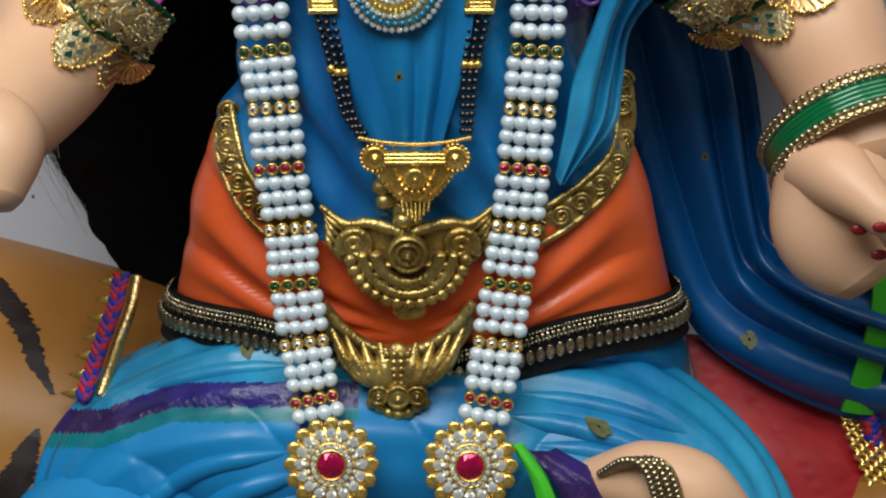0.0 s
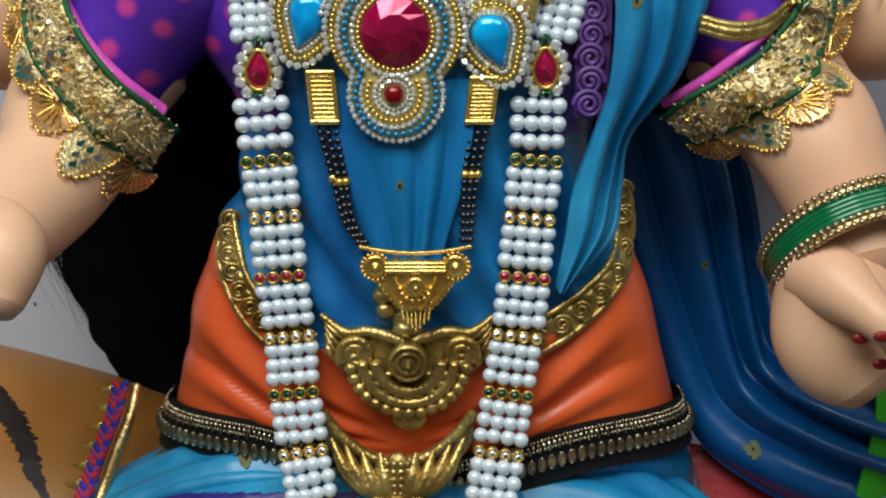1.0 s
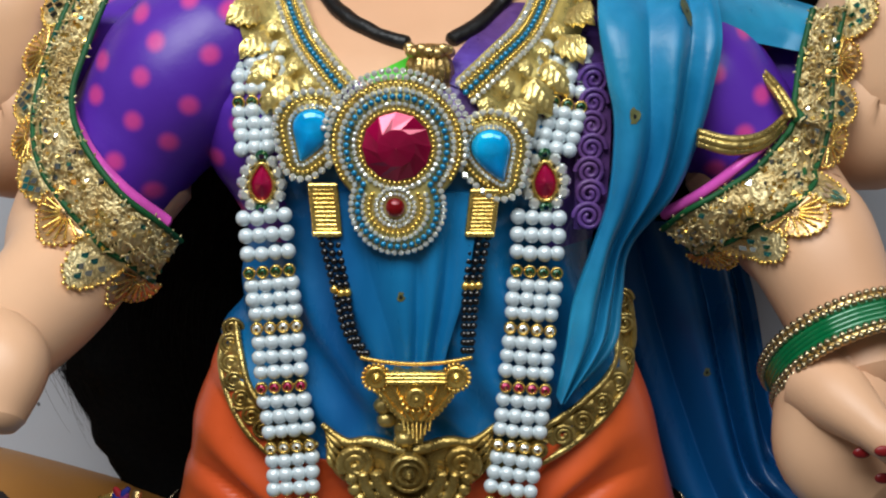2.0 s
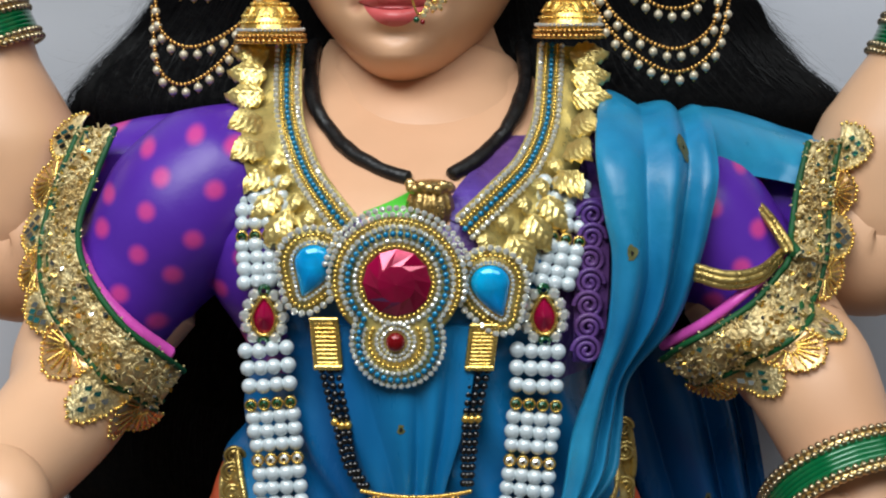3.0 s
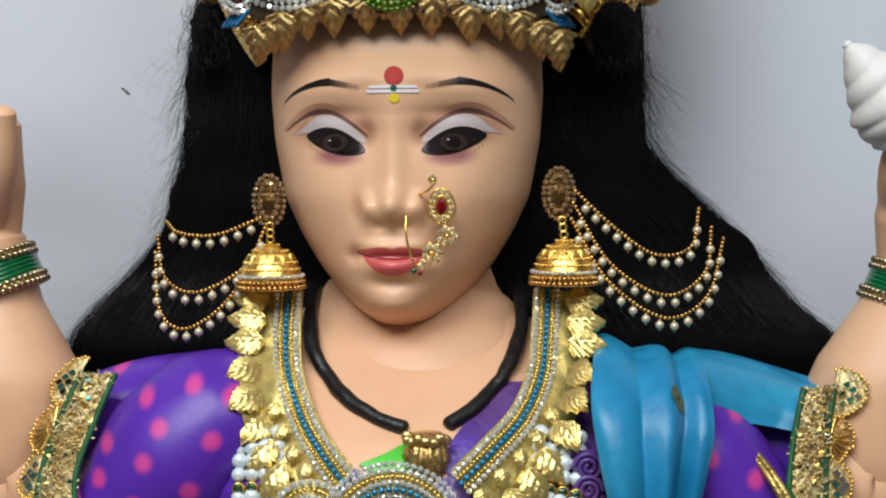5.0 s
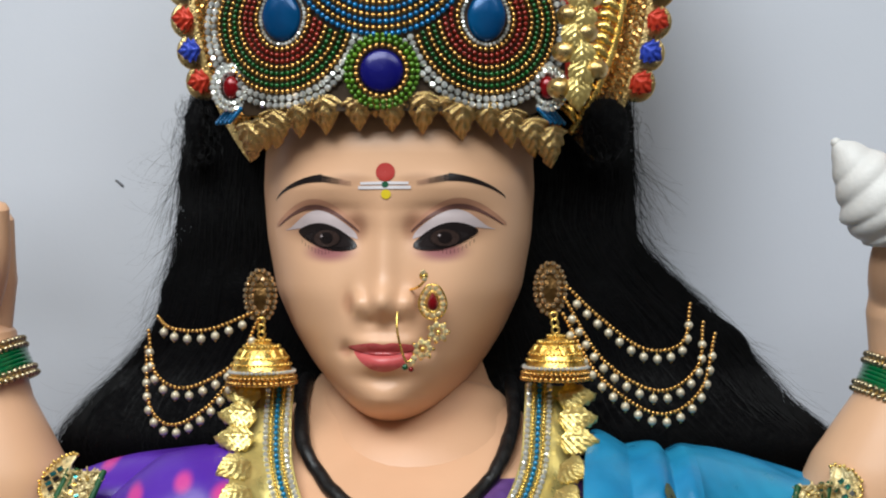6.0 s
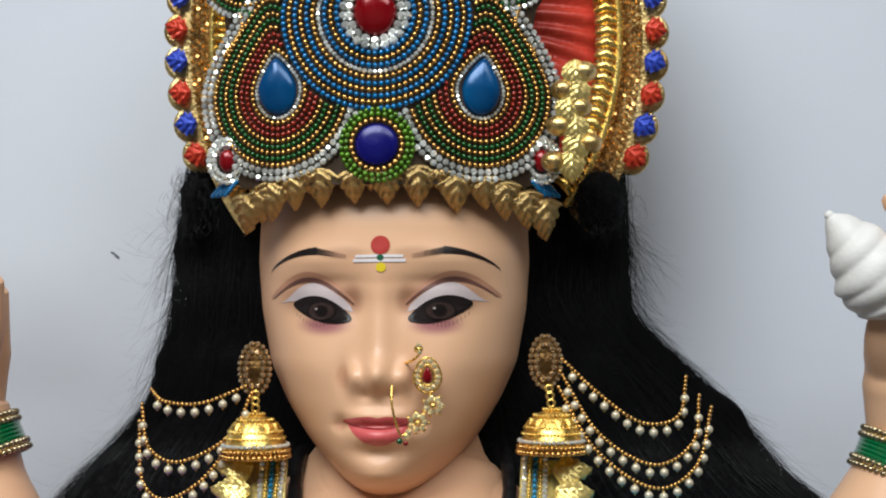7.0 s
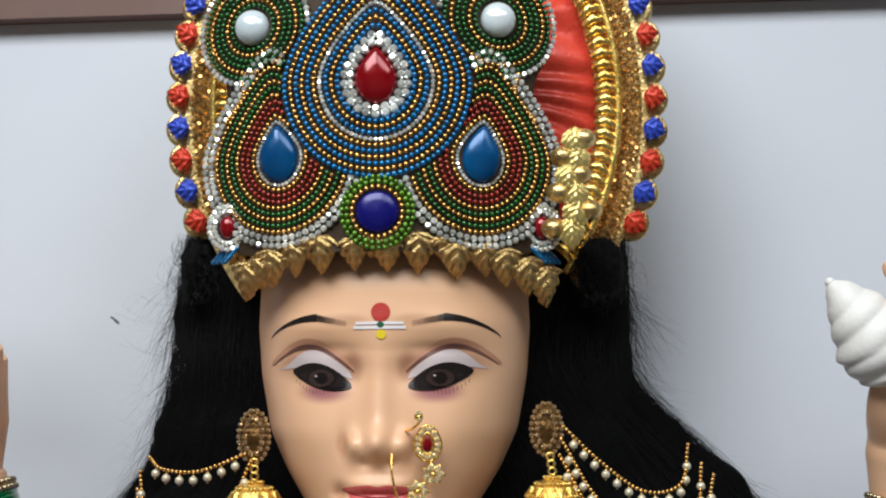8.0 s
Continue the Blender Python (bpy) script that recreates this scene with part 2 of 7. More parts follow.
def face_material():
    """Skin paint with soft airbrushed make-up and shading: brown over the lids, beside the nose and at the mouth
    corners, rose under the eyes.
    """
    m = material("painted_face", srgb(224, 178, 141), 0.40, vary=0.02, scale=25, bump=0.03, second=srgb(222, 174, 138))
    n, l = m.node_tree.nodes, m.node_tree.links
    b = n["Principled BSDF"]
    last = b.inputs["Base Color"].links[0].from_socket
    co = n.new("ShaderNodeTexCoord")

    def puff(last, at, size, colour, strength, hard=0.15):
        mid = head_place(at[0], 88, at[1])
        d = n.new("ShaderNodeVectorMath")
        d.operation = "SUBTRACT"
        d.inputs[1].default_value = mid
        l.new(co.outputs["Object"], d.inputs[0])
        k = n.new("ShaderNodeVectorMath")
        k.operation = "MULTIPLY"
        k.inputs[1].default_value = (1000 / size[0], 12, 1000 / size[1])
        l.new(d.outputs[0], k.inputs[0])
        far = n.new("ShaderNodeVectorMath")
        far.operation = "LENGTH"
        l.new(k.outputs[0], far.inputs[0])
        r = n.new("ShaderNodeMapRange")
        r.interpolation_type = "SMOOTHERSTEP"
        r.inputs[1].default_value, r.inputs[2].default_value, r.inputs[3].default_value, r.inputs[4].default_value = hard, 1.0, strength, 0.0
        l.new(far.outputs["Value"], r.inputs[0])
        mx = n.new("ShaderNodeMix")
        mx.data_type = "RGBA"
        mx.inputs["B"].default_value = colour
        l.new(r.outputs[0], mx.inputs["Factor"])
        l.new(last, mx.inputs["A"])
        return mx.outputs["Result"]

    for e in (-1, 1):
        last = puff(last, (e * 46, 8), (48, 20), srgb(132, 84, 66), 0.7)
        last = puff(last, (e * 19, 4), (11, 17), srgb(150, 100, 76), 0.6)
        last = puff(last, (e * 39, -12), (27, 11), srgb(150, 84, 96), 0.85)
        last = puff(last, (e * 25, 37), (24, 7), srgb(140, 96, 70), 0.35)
        # shading airbrushed into the creases by the nostrils and mouth corners
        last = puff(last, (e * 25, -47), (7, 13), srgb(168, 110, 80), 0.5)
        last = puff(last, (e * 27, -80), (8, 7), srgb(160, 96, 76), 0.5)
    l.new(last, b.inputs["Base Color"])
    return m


BLOUSE = blouse_material()
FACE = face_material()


# ---- shapes ----
from mathutils.bvhtree import BVHTree


def V(*p):
    return np.array(p, float)


def spline(points, n):
    """n places along a smooth line through the points, at even lengths."""
    p = np.array(points, float)
    q = np.vstack([2 * p[0] - p[1], p, 2 * p[-1] - p[-2]])
    out = []
    for i in range(1, len(q) - 2):
        for s in np.linspace(0, 1, 24, endpoint=False):
            a, b, c, d = q[i - 1 : i + 3]
            out.append(0.5 * (2 * b + (c - a) * s + (2 * a - 5 * b + 4 * c - d) * s**2 + (3 * b - a - 3 * c + d) * s**3))
    out.append(p[-1])
    return even(np.array(out), n)


def even(p, n, closed=False):
    p = np.array(p, float)
    if closed:
        p = np.vstack([p, p[:1]])
    d = np.concatenate([[0], np.cumsum(np.linalg.norm(np.diff(p, axis=0), axis=1))])
    s = np.linspace(0, d[-1], n + 1)[:-1] if closed else np.linspace(0, d[-1], n)
    return np.stack([np.interp(s, d, p[:, k]) for k in range(p.shape[1])], 1)


def length(p, closed=False):
    p = np.array(p, float)
    if closed:
        p = np.vstack([p, p[:1]])
    return np.linalg.norm(np.diff(p, axis=0), axis=1).sum()


class Geo:
    """Collects shapes into one mesh with several materials."""

    def __init__(self):
        self.v, self.f, self.m, self.s, self.n = [], [], [], [], 0

    def add(self, verts, faces, mat=0, smooth=True):
        verts = np.asarray(verts, float).reshape(-1, 3)
        self.v.append(verts)
        self.f += [tuple(i + self.n for i in f) for f in faces]
        self.m += (list(mat) if hasattr(mat, "__len__") else [mat] * len(faces))
        self.s += [smooth] * len(faces)
        self.n += len(verts)
        return self

    def grid(self, p, mat=0, wrap_u=False, wrap_v=False, smooth=True, flip=False):
        nu, nv = p.shape[:2]
        faces = []
        for i in range(nu if wrap_u else nu - 1):
            for j in range(nv if wrap_v else nv - 1):
                a, b = i * nv + j, i * nv + (j + 1) % nv
                c, d = ((i + 1) % nu) * nv + (j + 1) % nv, ((i + 1) % nu) * nv + j
                faces.append((a, d, c, b) if flip else (a, b, c, d))
        return self.add(p, faces, mat, smooth)

    def sheet(self, p, thick, mat=0):
        """A cloth or plate of some thickness: the front, a back behind it and its rim."""
        nu, nv = p.shape[:2]
        back = p + V(0, thick, 0)
        self.grid(p, mat)
        self.grid(back, mat, flip=True)
        for a, b in ((p[0], back[0]), (p[-1], back[-1]), (p[:, 0], back[:, 0]), (p[:, -1], back[:, -1])):
            self.grid(np.stack([a, b]), mat)
        return self

    def tube(self, path, radius, seg=10, mat=0, closed=False, squash=1.0, cap=True, up=(0, 0.2, 1)):
        """A round rod along a path; radius: one or one a point; squash: its depth against its breadth."""
        p = np.array(path, float)
        n = len(p)
        r = np.full(n, radius) if np.isscalar(radius) else np.interp(np.linspace(0, 1, n), np.linspace(0, 1, len(radius)), radius)
        t = np.roll(p, -1, 0) - np.roll(p, 1, 0)
        if not closed:
            t[0], t[-1] = p[1] - p[0], p[-1] - p[-2]
        t /= np.linalg.norm(t, axis=1)[:, None] + 1e-12
        s = np.cross(t[0], np.array(up, float))
        if np.linalg.norm(s) < 0.45:
            s = np.cross(t[0], V(0, 1, 0))
        side = np.zeros_like(p)
        for i in range(n):
            s = s - (s @ t[i]) * t[i]
            s /= np.linalg.norm(s) + 1e-12
            side[i] = s
        top = np.cross(side, t)
        a = np.linspace(0, 2 * np.pi, seg, endpoint=False)
        ring = p[:, None] + r[:, None, None] * (np.cos(a)[None, :, None] * side[:, None] + squash * np.sin(a)[None, :, None] * top[:, None])
        self.grid(ring, mat, wrap_u=closed, wrap_v=True)
        if cap and not closed:
            for k, e in ((0, -1), (n - 1, 1)):
                tip = p[k] + e * t[k] * r[k] * 0.5
                o = self.n
                mid = p[k] + e * t[k] * r[k] * 0.35 + (ring[k] - p[k]) * 0.75
                vv = np.vstack([ring[k], mid, tip[None]])
                fs = [(i, (i + 1) % seg, seg + (i + 1) % seg, seg + i) for i in range(seg)] + [(seg + i, seg + (i + 1) % seg, 2 * seg) for i in range(seg)]
                self.add(vv, fs, mat)
        return self

    def lathe(self, centre, profile, seg=16, mat=0, axis="z", smooth=True):
        """Turned about an axis through centre: profile rows of radius, height."""
        a = np.linspace(0, 2 * np.pi, seg, endpoint=False)
        pr = np.array(profile, float)
        x, y, z = pr[:, :1] * np.cos(a), pr[:, :1] * np.sin(a), np.repeat(pr[:, 1:], seg, 1)
        p = np.stack([x, y, z], -1) if axis == "z" else np.stack([x, -z, y], -1) if axis == "y" else np.stack([z, x, y], -1)
        return self.grid(p + np.array(centre, float), mat, wrap_v=True, smooth=smooth)

    def ball(self, centre, size, seg=16, rings=10, mat=0):
        a = np.linspace(0, np.pi, rings + 1)
        size = np.full(3, size) if np.isscalar(size) else np.array(size, float)
        b = np.linspace(0, 2 * np.pi, seg, endpoint=False)
        p = np.stack([np.sin(a)[:, None] * np.cos(b), np.sin(a)[:, None] * np.sin(b), np.cos(a)[:, None] * np.ones(seg)], -1)
        return self.grid(p * size + np.array(centre, float), mat, wrap_v=True)

    def beads(self, places, r, mat=0, kind=None):
        """Many small round beads."""
        tv, tf, smooth = kind or BEAD
        r = np.full(len(places), r) if np.isscalar(r) else r
        for q, k in zip(np.asarray(places, float), r):
            self.add((tv if smooth else tv @ np.array(tilt())) * k + q, tf, mat, smooth)
        return self

    def box(self, lo, hi, mat=0):
        (a, b, c), (d, e, f) = lo, hi
        vv = [(a, b, c), (d, b, c), (d, e, c), (a, e, c), (a, b, f), (d, b, f), (d, e, f), (a, e, f)]
        return self.add(vv, [(3, 2, 1, 0), (4, 5, 6, 7), (0, 1, 5, 4), (1, 2, 6, 5), (2, 3, 7, 6), (3, 0, 4, 7)], mat, False)

    def mesh(self, name, mats):
        me = bpy.data.meshes.new(name)
        v = np.vstack(self.v)
        me.from_pydata(v.tolist(), [], self.f)
        for m in mats if isinstance(mats, (list, tuple)) else [mats]:
            me.materials.append(m)
        me.polygons.foreach_set("material_index", self.m)
        me.polygons.foreach_set("use_smooth", self.s)
        me.update()
        return me


def ball_template(seg, rings):
    a = np.linspace(0, np.pi, rings + 1)[1:-1]
    b = np.linspace(0, 2 * np.pi, seg, endpoint=False)
    p = np.stack([np.sin(a)[:, None] * np.cos(b), np.sin(a)[:, None] * np.sin(b), np.cos(a)[:, None] * np.ones(seg)], -1).reshape(-1, 3)
    p = np.vstack([p, [(0, 0, 1), (0, 0, -1)]])
    k = rings - 1
    f = [(i * seg + j, (i + 1) * seg + j, (i + 1) * seg + (j + 1) % seg, i * seg + (j + 1) % seg) for i in range(k - 1) for j in range(seg)]
    f += [(len(p) - 2, j, (j + 1) % seg) for j in range(seg)] + [(len(p) - 1, (k - 1) * seg + (j + 1) % seg, (k - 1) * seg + j) for j in range(seg)]
    return p, f, True


def stone_template(seg=8, table=0.55, high=0.6):
    """A cut stone that faces the front, with a flat table and slanting facets."""
    a = np.linspace(0, 2 * np.pi, seg, endpoint=False)
    ring = lambda r, y, o: np.stack([r * np.cos(a + o), np.full(seg, y), r * np.sin(a + o)], 1)
    p = np.vstack([ring(1, 0.35, 0), ring(1, 0, 0), ring(table, -high, np.pi / seg)])
    f = [(i, (i + 1) % seg, seg + (i + 1) % seg, seg + i) for i in range(seg)]
    f += [(seg + i, seg + (i + 1) % seg, 2 * seg + i) for i in range(seg)] + [(2 * seg + i, seg + (i + 1) % seg, 2 * seg + (i + 1) % seg) for i in range(seg)]
    f += [tuple(2 * seg + i for i in range(seg))]
    return p, f, False


BEAD, STONE, FINEBEAD = ball_template(6, 4), stone_template(), ball_template(12, 8)
ROUND = ball_template(10, 6)


TILTS = random.Random(11)


def tilt():
    """A small chance lean of a set stone."""
    return Matrix.Rotation(TILTS.gauss(0, 0.13), 3, "X") @ Matrix.Rotation(TILTS.gauss(0, 0.13), 3, "Z") @ Matrix.Rotation(TILTS.uniform(0, 0.7), 3, "Y")


def part(name, geo, mats, parent=None, label=""):
    """One mesh object under a thing or a part; geo: a Geo or a ready mesh."""
    ob = new(name, geo.mesh(name, mats) if isinstance(geo, Geo) else geo)
    if parent is not None:
        ob.parent = parent
        ob.matrix_parent_inverse = parent.matrix_world.inverted()
    return tagged(ob, label=label)


def thing(name, place, label, category, group="", kind=""):
    """An empty at the base of a thing, to hold its parts."""
    ob = new(name)
    ob.location = place
    ob.empty_display_size = 0.02
    bpy.context.view_layer.update()
    ob.matrix_world = Matrix.Translation(place)
    return tagged(ob, label, category, group, kind)


def scatter(name, places, me, parent, most=300):
    """Single pieces that share a mesh, each a little turned."""
    for q in places[:most]:
        shift(me, q, parent, name, turn=tilt().to_4x4())


def shift(me, place, parent, name, label="", turn=None, size=1.0):
    """An object that shares a ready mesh, at a place in the world."""
    ob = new(name, me)
    ob.parent = parent
    ob.matrix_parent_inverse = Matrix.Translation(parent.location).inverted()
    ob.matrix_basis = Matrix.Translation(place) @ (turn or Matrix()) @ Matrix.Diagonal((size, size, size, 1))
    return tagged(ob, label=label)


# ---- the room ----
WALL_TURN = radians(-4.0)


def wall_y(x):
    return 1.135 + (x + 0.3) * math.tan(WALL_TURN)


def slab(name, lo, hi, mat, label, category):
    ob = part(name, Geo().box(lo, hi), mat, None, label)
    return tagged(ob, category=category, kind="structure")


north = slab("wall_north", (-2.0, 0, 0), (2.62, 0.12, 2.5), WALL, "smooth pale grey-blue painted wall behind the statue", "wall")
north.matrix_world = Matrix.Translation((-0.3, 1.135, 0)) @ Matrix.Rotation(WALL_TURN, 4, "Z")
# unseen walls, floor and ceiling added to close the room and limit bounce
slab("wall_south", (-2.4, -2.6, 0), (2.4, -2.48, 2.5), ROOM, "plain grey unseen wall that closes the room", "wall")
slab("wall_west", (-2.4, -2.48, 0), (-2.28, 1.6, 2.5), ROOM, "plain grey unseen wall that closes the room", "wall")
slab("wall_east", (2.28, -2.48, 0), (2.4, 1.6, 2.5), ROOM, "plain grey unseen wall that closes the room", "wall")
slab("floor", (-2.4, -2.6, -0.1), (2.4, 1.6, 0), FLOORM, "dark grey unseen floor that closes the room", "floor")
slab("ceiling", (-2.4, -2.6, 2.5), (2.4, 1.6, 2.6), ROOM, "plain grey unseen ceiling that closes the room", "ceiling")
rail = slab("trim", (-1.98, -0.02, 1.476), (2.58, 0.003, 1.62), BOARD, "brown painted board along the top of the wall", "trim")
rail.matrix_world = north.matrix_world.copy()
for i, (px, pz, wide, tall, lean) in enumerate(((-0.2885, 1.2035, 0.0012, 0.0035, 0.9), (-0.2920, 1.2065, 0.0008, 0.0022, 1.2), (-0.391, 0.605, 0.0015, 0.002, 0))):
    g = Geo().ball((0, 0, 0), (wide, 0.0006, tall), 10, 6)
    spot = part("scuff_mark", g, SCUFF, None, "small grey scuff mark on the painted wall")
    spot.matrix_world = Matrix.Translation((px, wall_y(px) - 0.0008, pz)) @ Matrix.Rotation(-lean, 4, "Y")
    tagged(spot, category="mark", kind="structure")


# ---- the statue: one mesh ----
MATS = [SKIN, PANEL, BLUE, DEEP, NAVY, LAPBLUE, ORANGE, GREEN, TEAL, MAUVE, MAROON, PINK, GOLDPAINT, LIP, WHITEP, LID, BLACKP, BROWNP, SCLERA, CREASE, SMOKE, RED, YELLOW, HENNA, BLOUSE, GREENBLOUSE, BARE, HOLE, FACE]
ID = {m.name: i for i, m in enumerate(MATS)}
I = lambda m: ID[m.name]
S = Geo()
XC = -0.028

# torso: height, middle, half breadth, front, back
TORSO = V(
    (0.44, -0.02, 0.21, 0.82, 1.0), (0.56, -0.018, 0.205, 0.806, 0.98), (0.60, -0.018, 0.190, 0.803, 0.97), (0.66, -0.018, 0.173, 0.795, 0.96), (0.72, -0.019, 0.159, 0.79, 0.95), (0.775, -0.02, 0.132, 0.794, 0.94), (0.81, -0.02, 0.118, 0.796, 0.94),
    (0.845, -0.02, 0.116, 0.798, 0.94), (0.90, -0.027, 0.150, 0.794, 0.95), (0.945, -0.03, 0.166, 0.808, 0.95), (0.985, -0.03, 0.148, 0.868, 0.99), (1.010, -0.03, 0.104, 0.902, 1.01), (1.03, -0.03, 0.078, 0.932, 1.02), (1.05, -0.028, 0.062, 0.950, 1.03),
)


def torso_row(z):
    return np.array([np.interp(z, TORSO[:, 0], TORSO[:, k]) for k in range(1, 5)])


def smooth_row(z):
    return sum(torso_row(z + d) for d in (-0.02, -0.01, 0, 0.01, 0.02)) / 5


def torso_y(x, z):
    """The front of the torso at a place across and up."""
    cx, hw, yf, yb = smooth_row(z)
    s = min(0.999, abs(x - cx) / hw)
    return (yf + yb) / 2 - (yb - yf) / 2 * (1 - s**2.3) ** (1 / 2.3)


HEM = V((-0.30, 0.83), (-0.1491, 0.8300, 0.7563)[::2], (-0.1426, 0.8200, 0.7335)[::2], (-0.1260, 0.8070, 0.7131)[::2], (-0.0958, 0.8000, 0.6923)[::2], (-0.0277, 0.7900, 0.6861)[::2], (0.0324, 0.8000, 0.6880)[::2], (0.0671, 0.8050, 0.7050)[::2], (0.0988, 0.8250, 0.7252)[::2], (0.1195, 0.8450, 0.7511)[::2], (0.30, 0.83))


def hem(x):
    """Height of the lower edge of the blue cloth on the chest."""
    return float(np.interp(x, HEM[:, 0], HEM[:, 1]))


def folds(x, z):
    if z > hem(x) + 0.004:
        side = x - XC
        if z > 0.90:
            return 0
        return 0.0035 * math.sin(side * 150 + 14 * math.sin(z * 9)) * min(1, max(0, (0.9 - z) * 12))
    side = abs(x - XC)
    ang = math.atan2(z - 0.615, side + 0.012)
    w = ang * 11.0 + 0.9 * math.sin(side * 34) + 0.35 * math.sin(ang * 5)
    return 0.0085 * (abs(math.sin(w)) ** 0.65 + 0.25 * math.sin(w * 2.7 + 1) - 0.5) * min(1, side * 12) * min(1, max(0.04, (smooth_row(z)[1] - side) * 22))


nz, na = 240, 300
rows, mats = [], []
for z in np.linspace(0.44, 1.05, nz):
    cx, hw, yf, yb = smooth_row(z)
    ring = []
    for a in np.linspace(-np.pi, np.pi, na, endpoint=False):
        s, c = math.sin(a), math.cos(a)
        p = 2 / 2.3
        x = cx + hw * math.copysign(abs(s) ** p, s)
        y = (yf + yb) / 2 - (yb - yf) / 2 * math.copysign(abs(c) ** p, c)
        d = folds(x, z) if c > -0.2 else 0
        ring.append((x + s * d, y - c * d, z))
    rows.append(ring)
rows = np.array(rows)
for i in range(nz - 1):
    for j in range(na):
        x, y, z = rows[i][j]
        side = x - XC
        if z > 0.972 and abs(side) < 0.115:
            m = SKIN
        elif y > 0.93:
            m = NAVY
        elif z < 0.594:
            m = BLUE
        elif z < hem(x):
            m = ORANGE
        elif z > 0.935 and abs(side) < 0.026 + (z - 0.935) * 1.5:
            m = SKIN
        elif z > 0.835 and side < -0.078:
            m = BLOUSE
        elif z > 0.915 or (side > 0.09 and z > 0.83):
            m = MAUVE
        else:
            m = PANEL
        mats.append(I(m))
S.grid(rows, mats, wrap_v=True, flip=False)

# chest, neck and shoulders
S.tube(spline([(-0.022, 0.960, 0.930), (-0.022, 0.968, 0.965), (-0.024, 0.982, 1.00), (-0.025, 1.000, 1.04), (-0.026, 1.005, 1.13)], 40), [0.128, 0.112, 0.092, 0.076, 0.070, 0.068, 0.066], 56, I(SKIN), squash=0.84, up=(0, 1, 0))

# head, in millimetres about its middle between the eyes: right, front, up
HEAD = V((-141, 10, 20, 30), (-133, 21, 56, 30), (-127, 30, 75, 34), (-117, 41, 88, 40), (-104, 53, 94, 50), (-90, 64.5, 95, 60), (-68, 78, 95, 70), (-40, 91, 94, 80), (0, 98.5, 91, 88), (35, 101, 94, 92), (60, 100, 92, 92), (85, 96, 84, 92), (110, 86, 70, 84))


def bump(x, z, x0, z0, wx, wz, h):
    return h * math.exp(-(((x - x0) / wx) ** 2) - ((z - z0) / wz) ** 2)


def face_relief(x, z):
    ax = abs(x)
    d = 0.0
    # bridge, tip, wings of the nose and the creases round them
    k = min(1, max(0, (16 - z) / 62))
    ridge = (2.0 + 7.0 * k) * math.exp(-((x / (7.5 + 2.5 * k)) ** 2))
    d += ridge * (1 if z > -38 else math.exp(-(((z + 38) / 14) ** 2))) * (1 if z < 16 else math.exp(-(((z - 16) / 18) ** 2)))
    d += bump(x, z, 0, -49, 10.5, 12 if z > -49 else 11.5, 11.3)
    d += bump(ax, z, 16.5, -47.5, 6.0, 8.0 if z > -47.5 else 9.5, 7.4) + bump(ax, z, 11, -43, 3.2, 6, -1.2) + bump(ax, z, 25, -46, 4.0, 10, -2.4) + bump(ax, z, 8, -60, 4.5, 3.4, -2.2)
    # eye hollows, eyeballs and lids
    d += bump(ax, z, 44, 2, 25, 16, -6.5) + bump(ax, z, 41, 2, 19, 12, 6.5) + bump(ax, z, 43, 17, 26, 4.5, -2.2) + bump(ax, z, 19, 2, 8, 11, -3)
    d += bump(ax, z, 45, 33, 27, 9, 2.2)
    # full cheeks, muzzle, lips and chin
    d += bump(ax, z, 46, -44, 24, 26, 4.5) + bump(x, z, 0, -80, 27, 17, 4.0)
    d += bump(ax, z, 8, -73.5, 12, 4.4, 3.4) + bump(x, z, 0, -88, 15, 5.6, 5.0) + bump(x, z, 0, -80.6, 22, 2.0, -2.4) + bump(ax, z, 27, -79, 5.5, 6, -4.0)
    d += bump(x, z, 0, -64, 3.6, 6, -1.6) + bump(x, z, 0, -99, 17, 5.0, -3.4) + bump(x, z, 0, -115, 19, 11, 6.5)
    return d


def head_row(z):
    return [sum(np.interp(z + o, HEAD[:, 0], HEAD[:, k]) for o in (-4, 0, 4)) / 3 for k in (1, 2, 3)]


def face_front(x, z):
    hw, yf, yb = head_row(z)
    s = min(0.995, abs(x) / hw)
    return yf * (1 - s**2.15) ** (1 / 2.15) + face_relief(x, z) * math.sqrt(max(0, 1 - s * s))


rows = []
for z in np.concatenate([np.linspace(-140, -120, 10), np.linspace(-118, 60, 170), np.linspace(63, 110, 16)]):
    hw, yf, yb = head_row(z)
    ring = []
    for a in np.linspace(-np.pi, np.pi, 260, endpoint=False):
        s, c = math.sin(a), math.cos(a)
        p = 2 / 2.15
        x = hw * math.copysign(abs(s) ** p, s)
        f = (yf if c > 0 else yb) * math.copysign(abs(c) ** p, c)
        if c > 0:
            f += face_relief(x, z) * c
        ring.append(head_place(x, f, z))
    rows.append(ring)
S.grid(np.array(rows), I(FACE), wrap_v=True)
S.add(np.vstack([np.array(rows[-1]), [head_place(0, 0, 118)]]), [(i, (i + 1) % 260, 260) for i in range(260)], I(SKIN))


def paint(mat, x0, x1, low, high, lift=0.4, nu=28, nv=8):
    """A thin coat of paint on the face between two lines low(s) and high(s), s from 0 to 1 across."""
    p = []
    for s in np.linspace(0, 1, nu):
        x = x0 + (x1 - x0) * s
        p.append([head_place(x, face_front(x, z) + lift, z) for z in np.linspace(low(s), high(s), nv)])
    S.grid(np.array(p), I(mat))


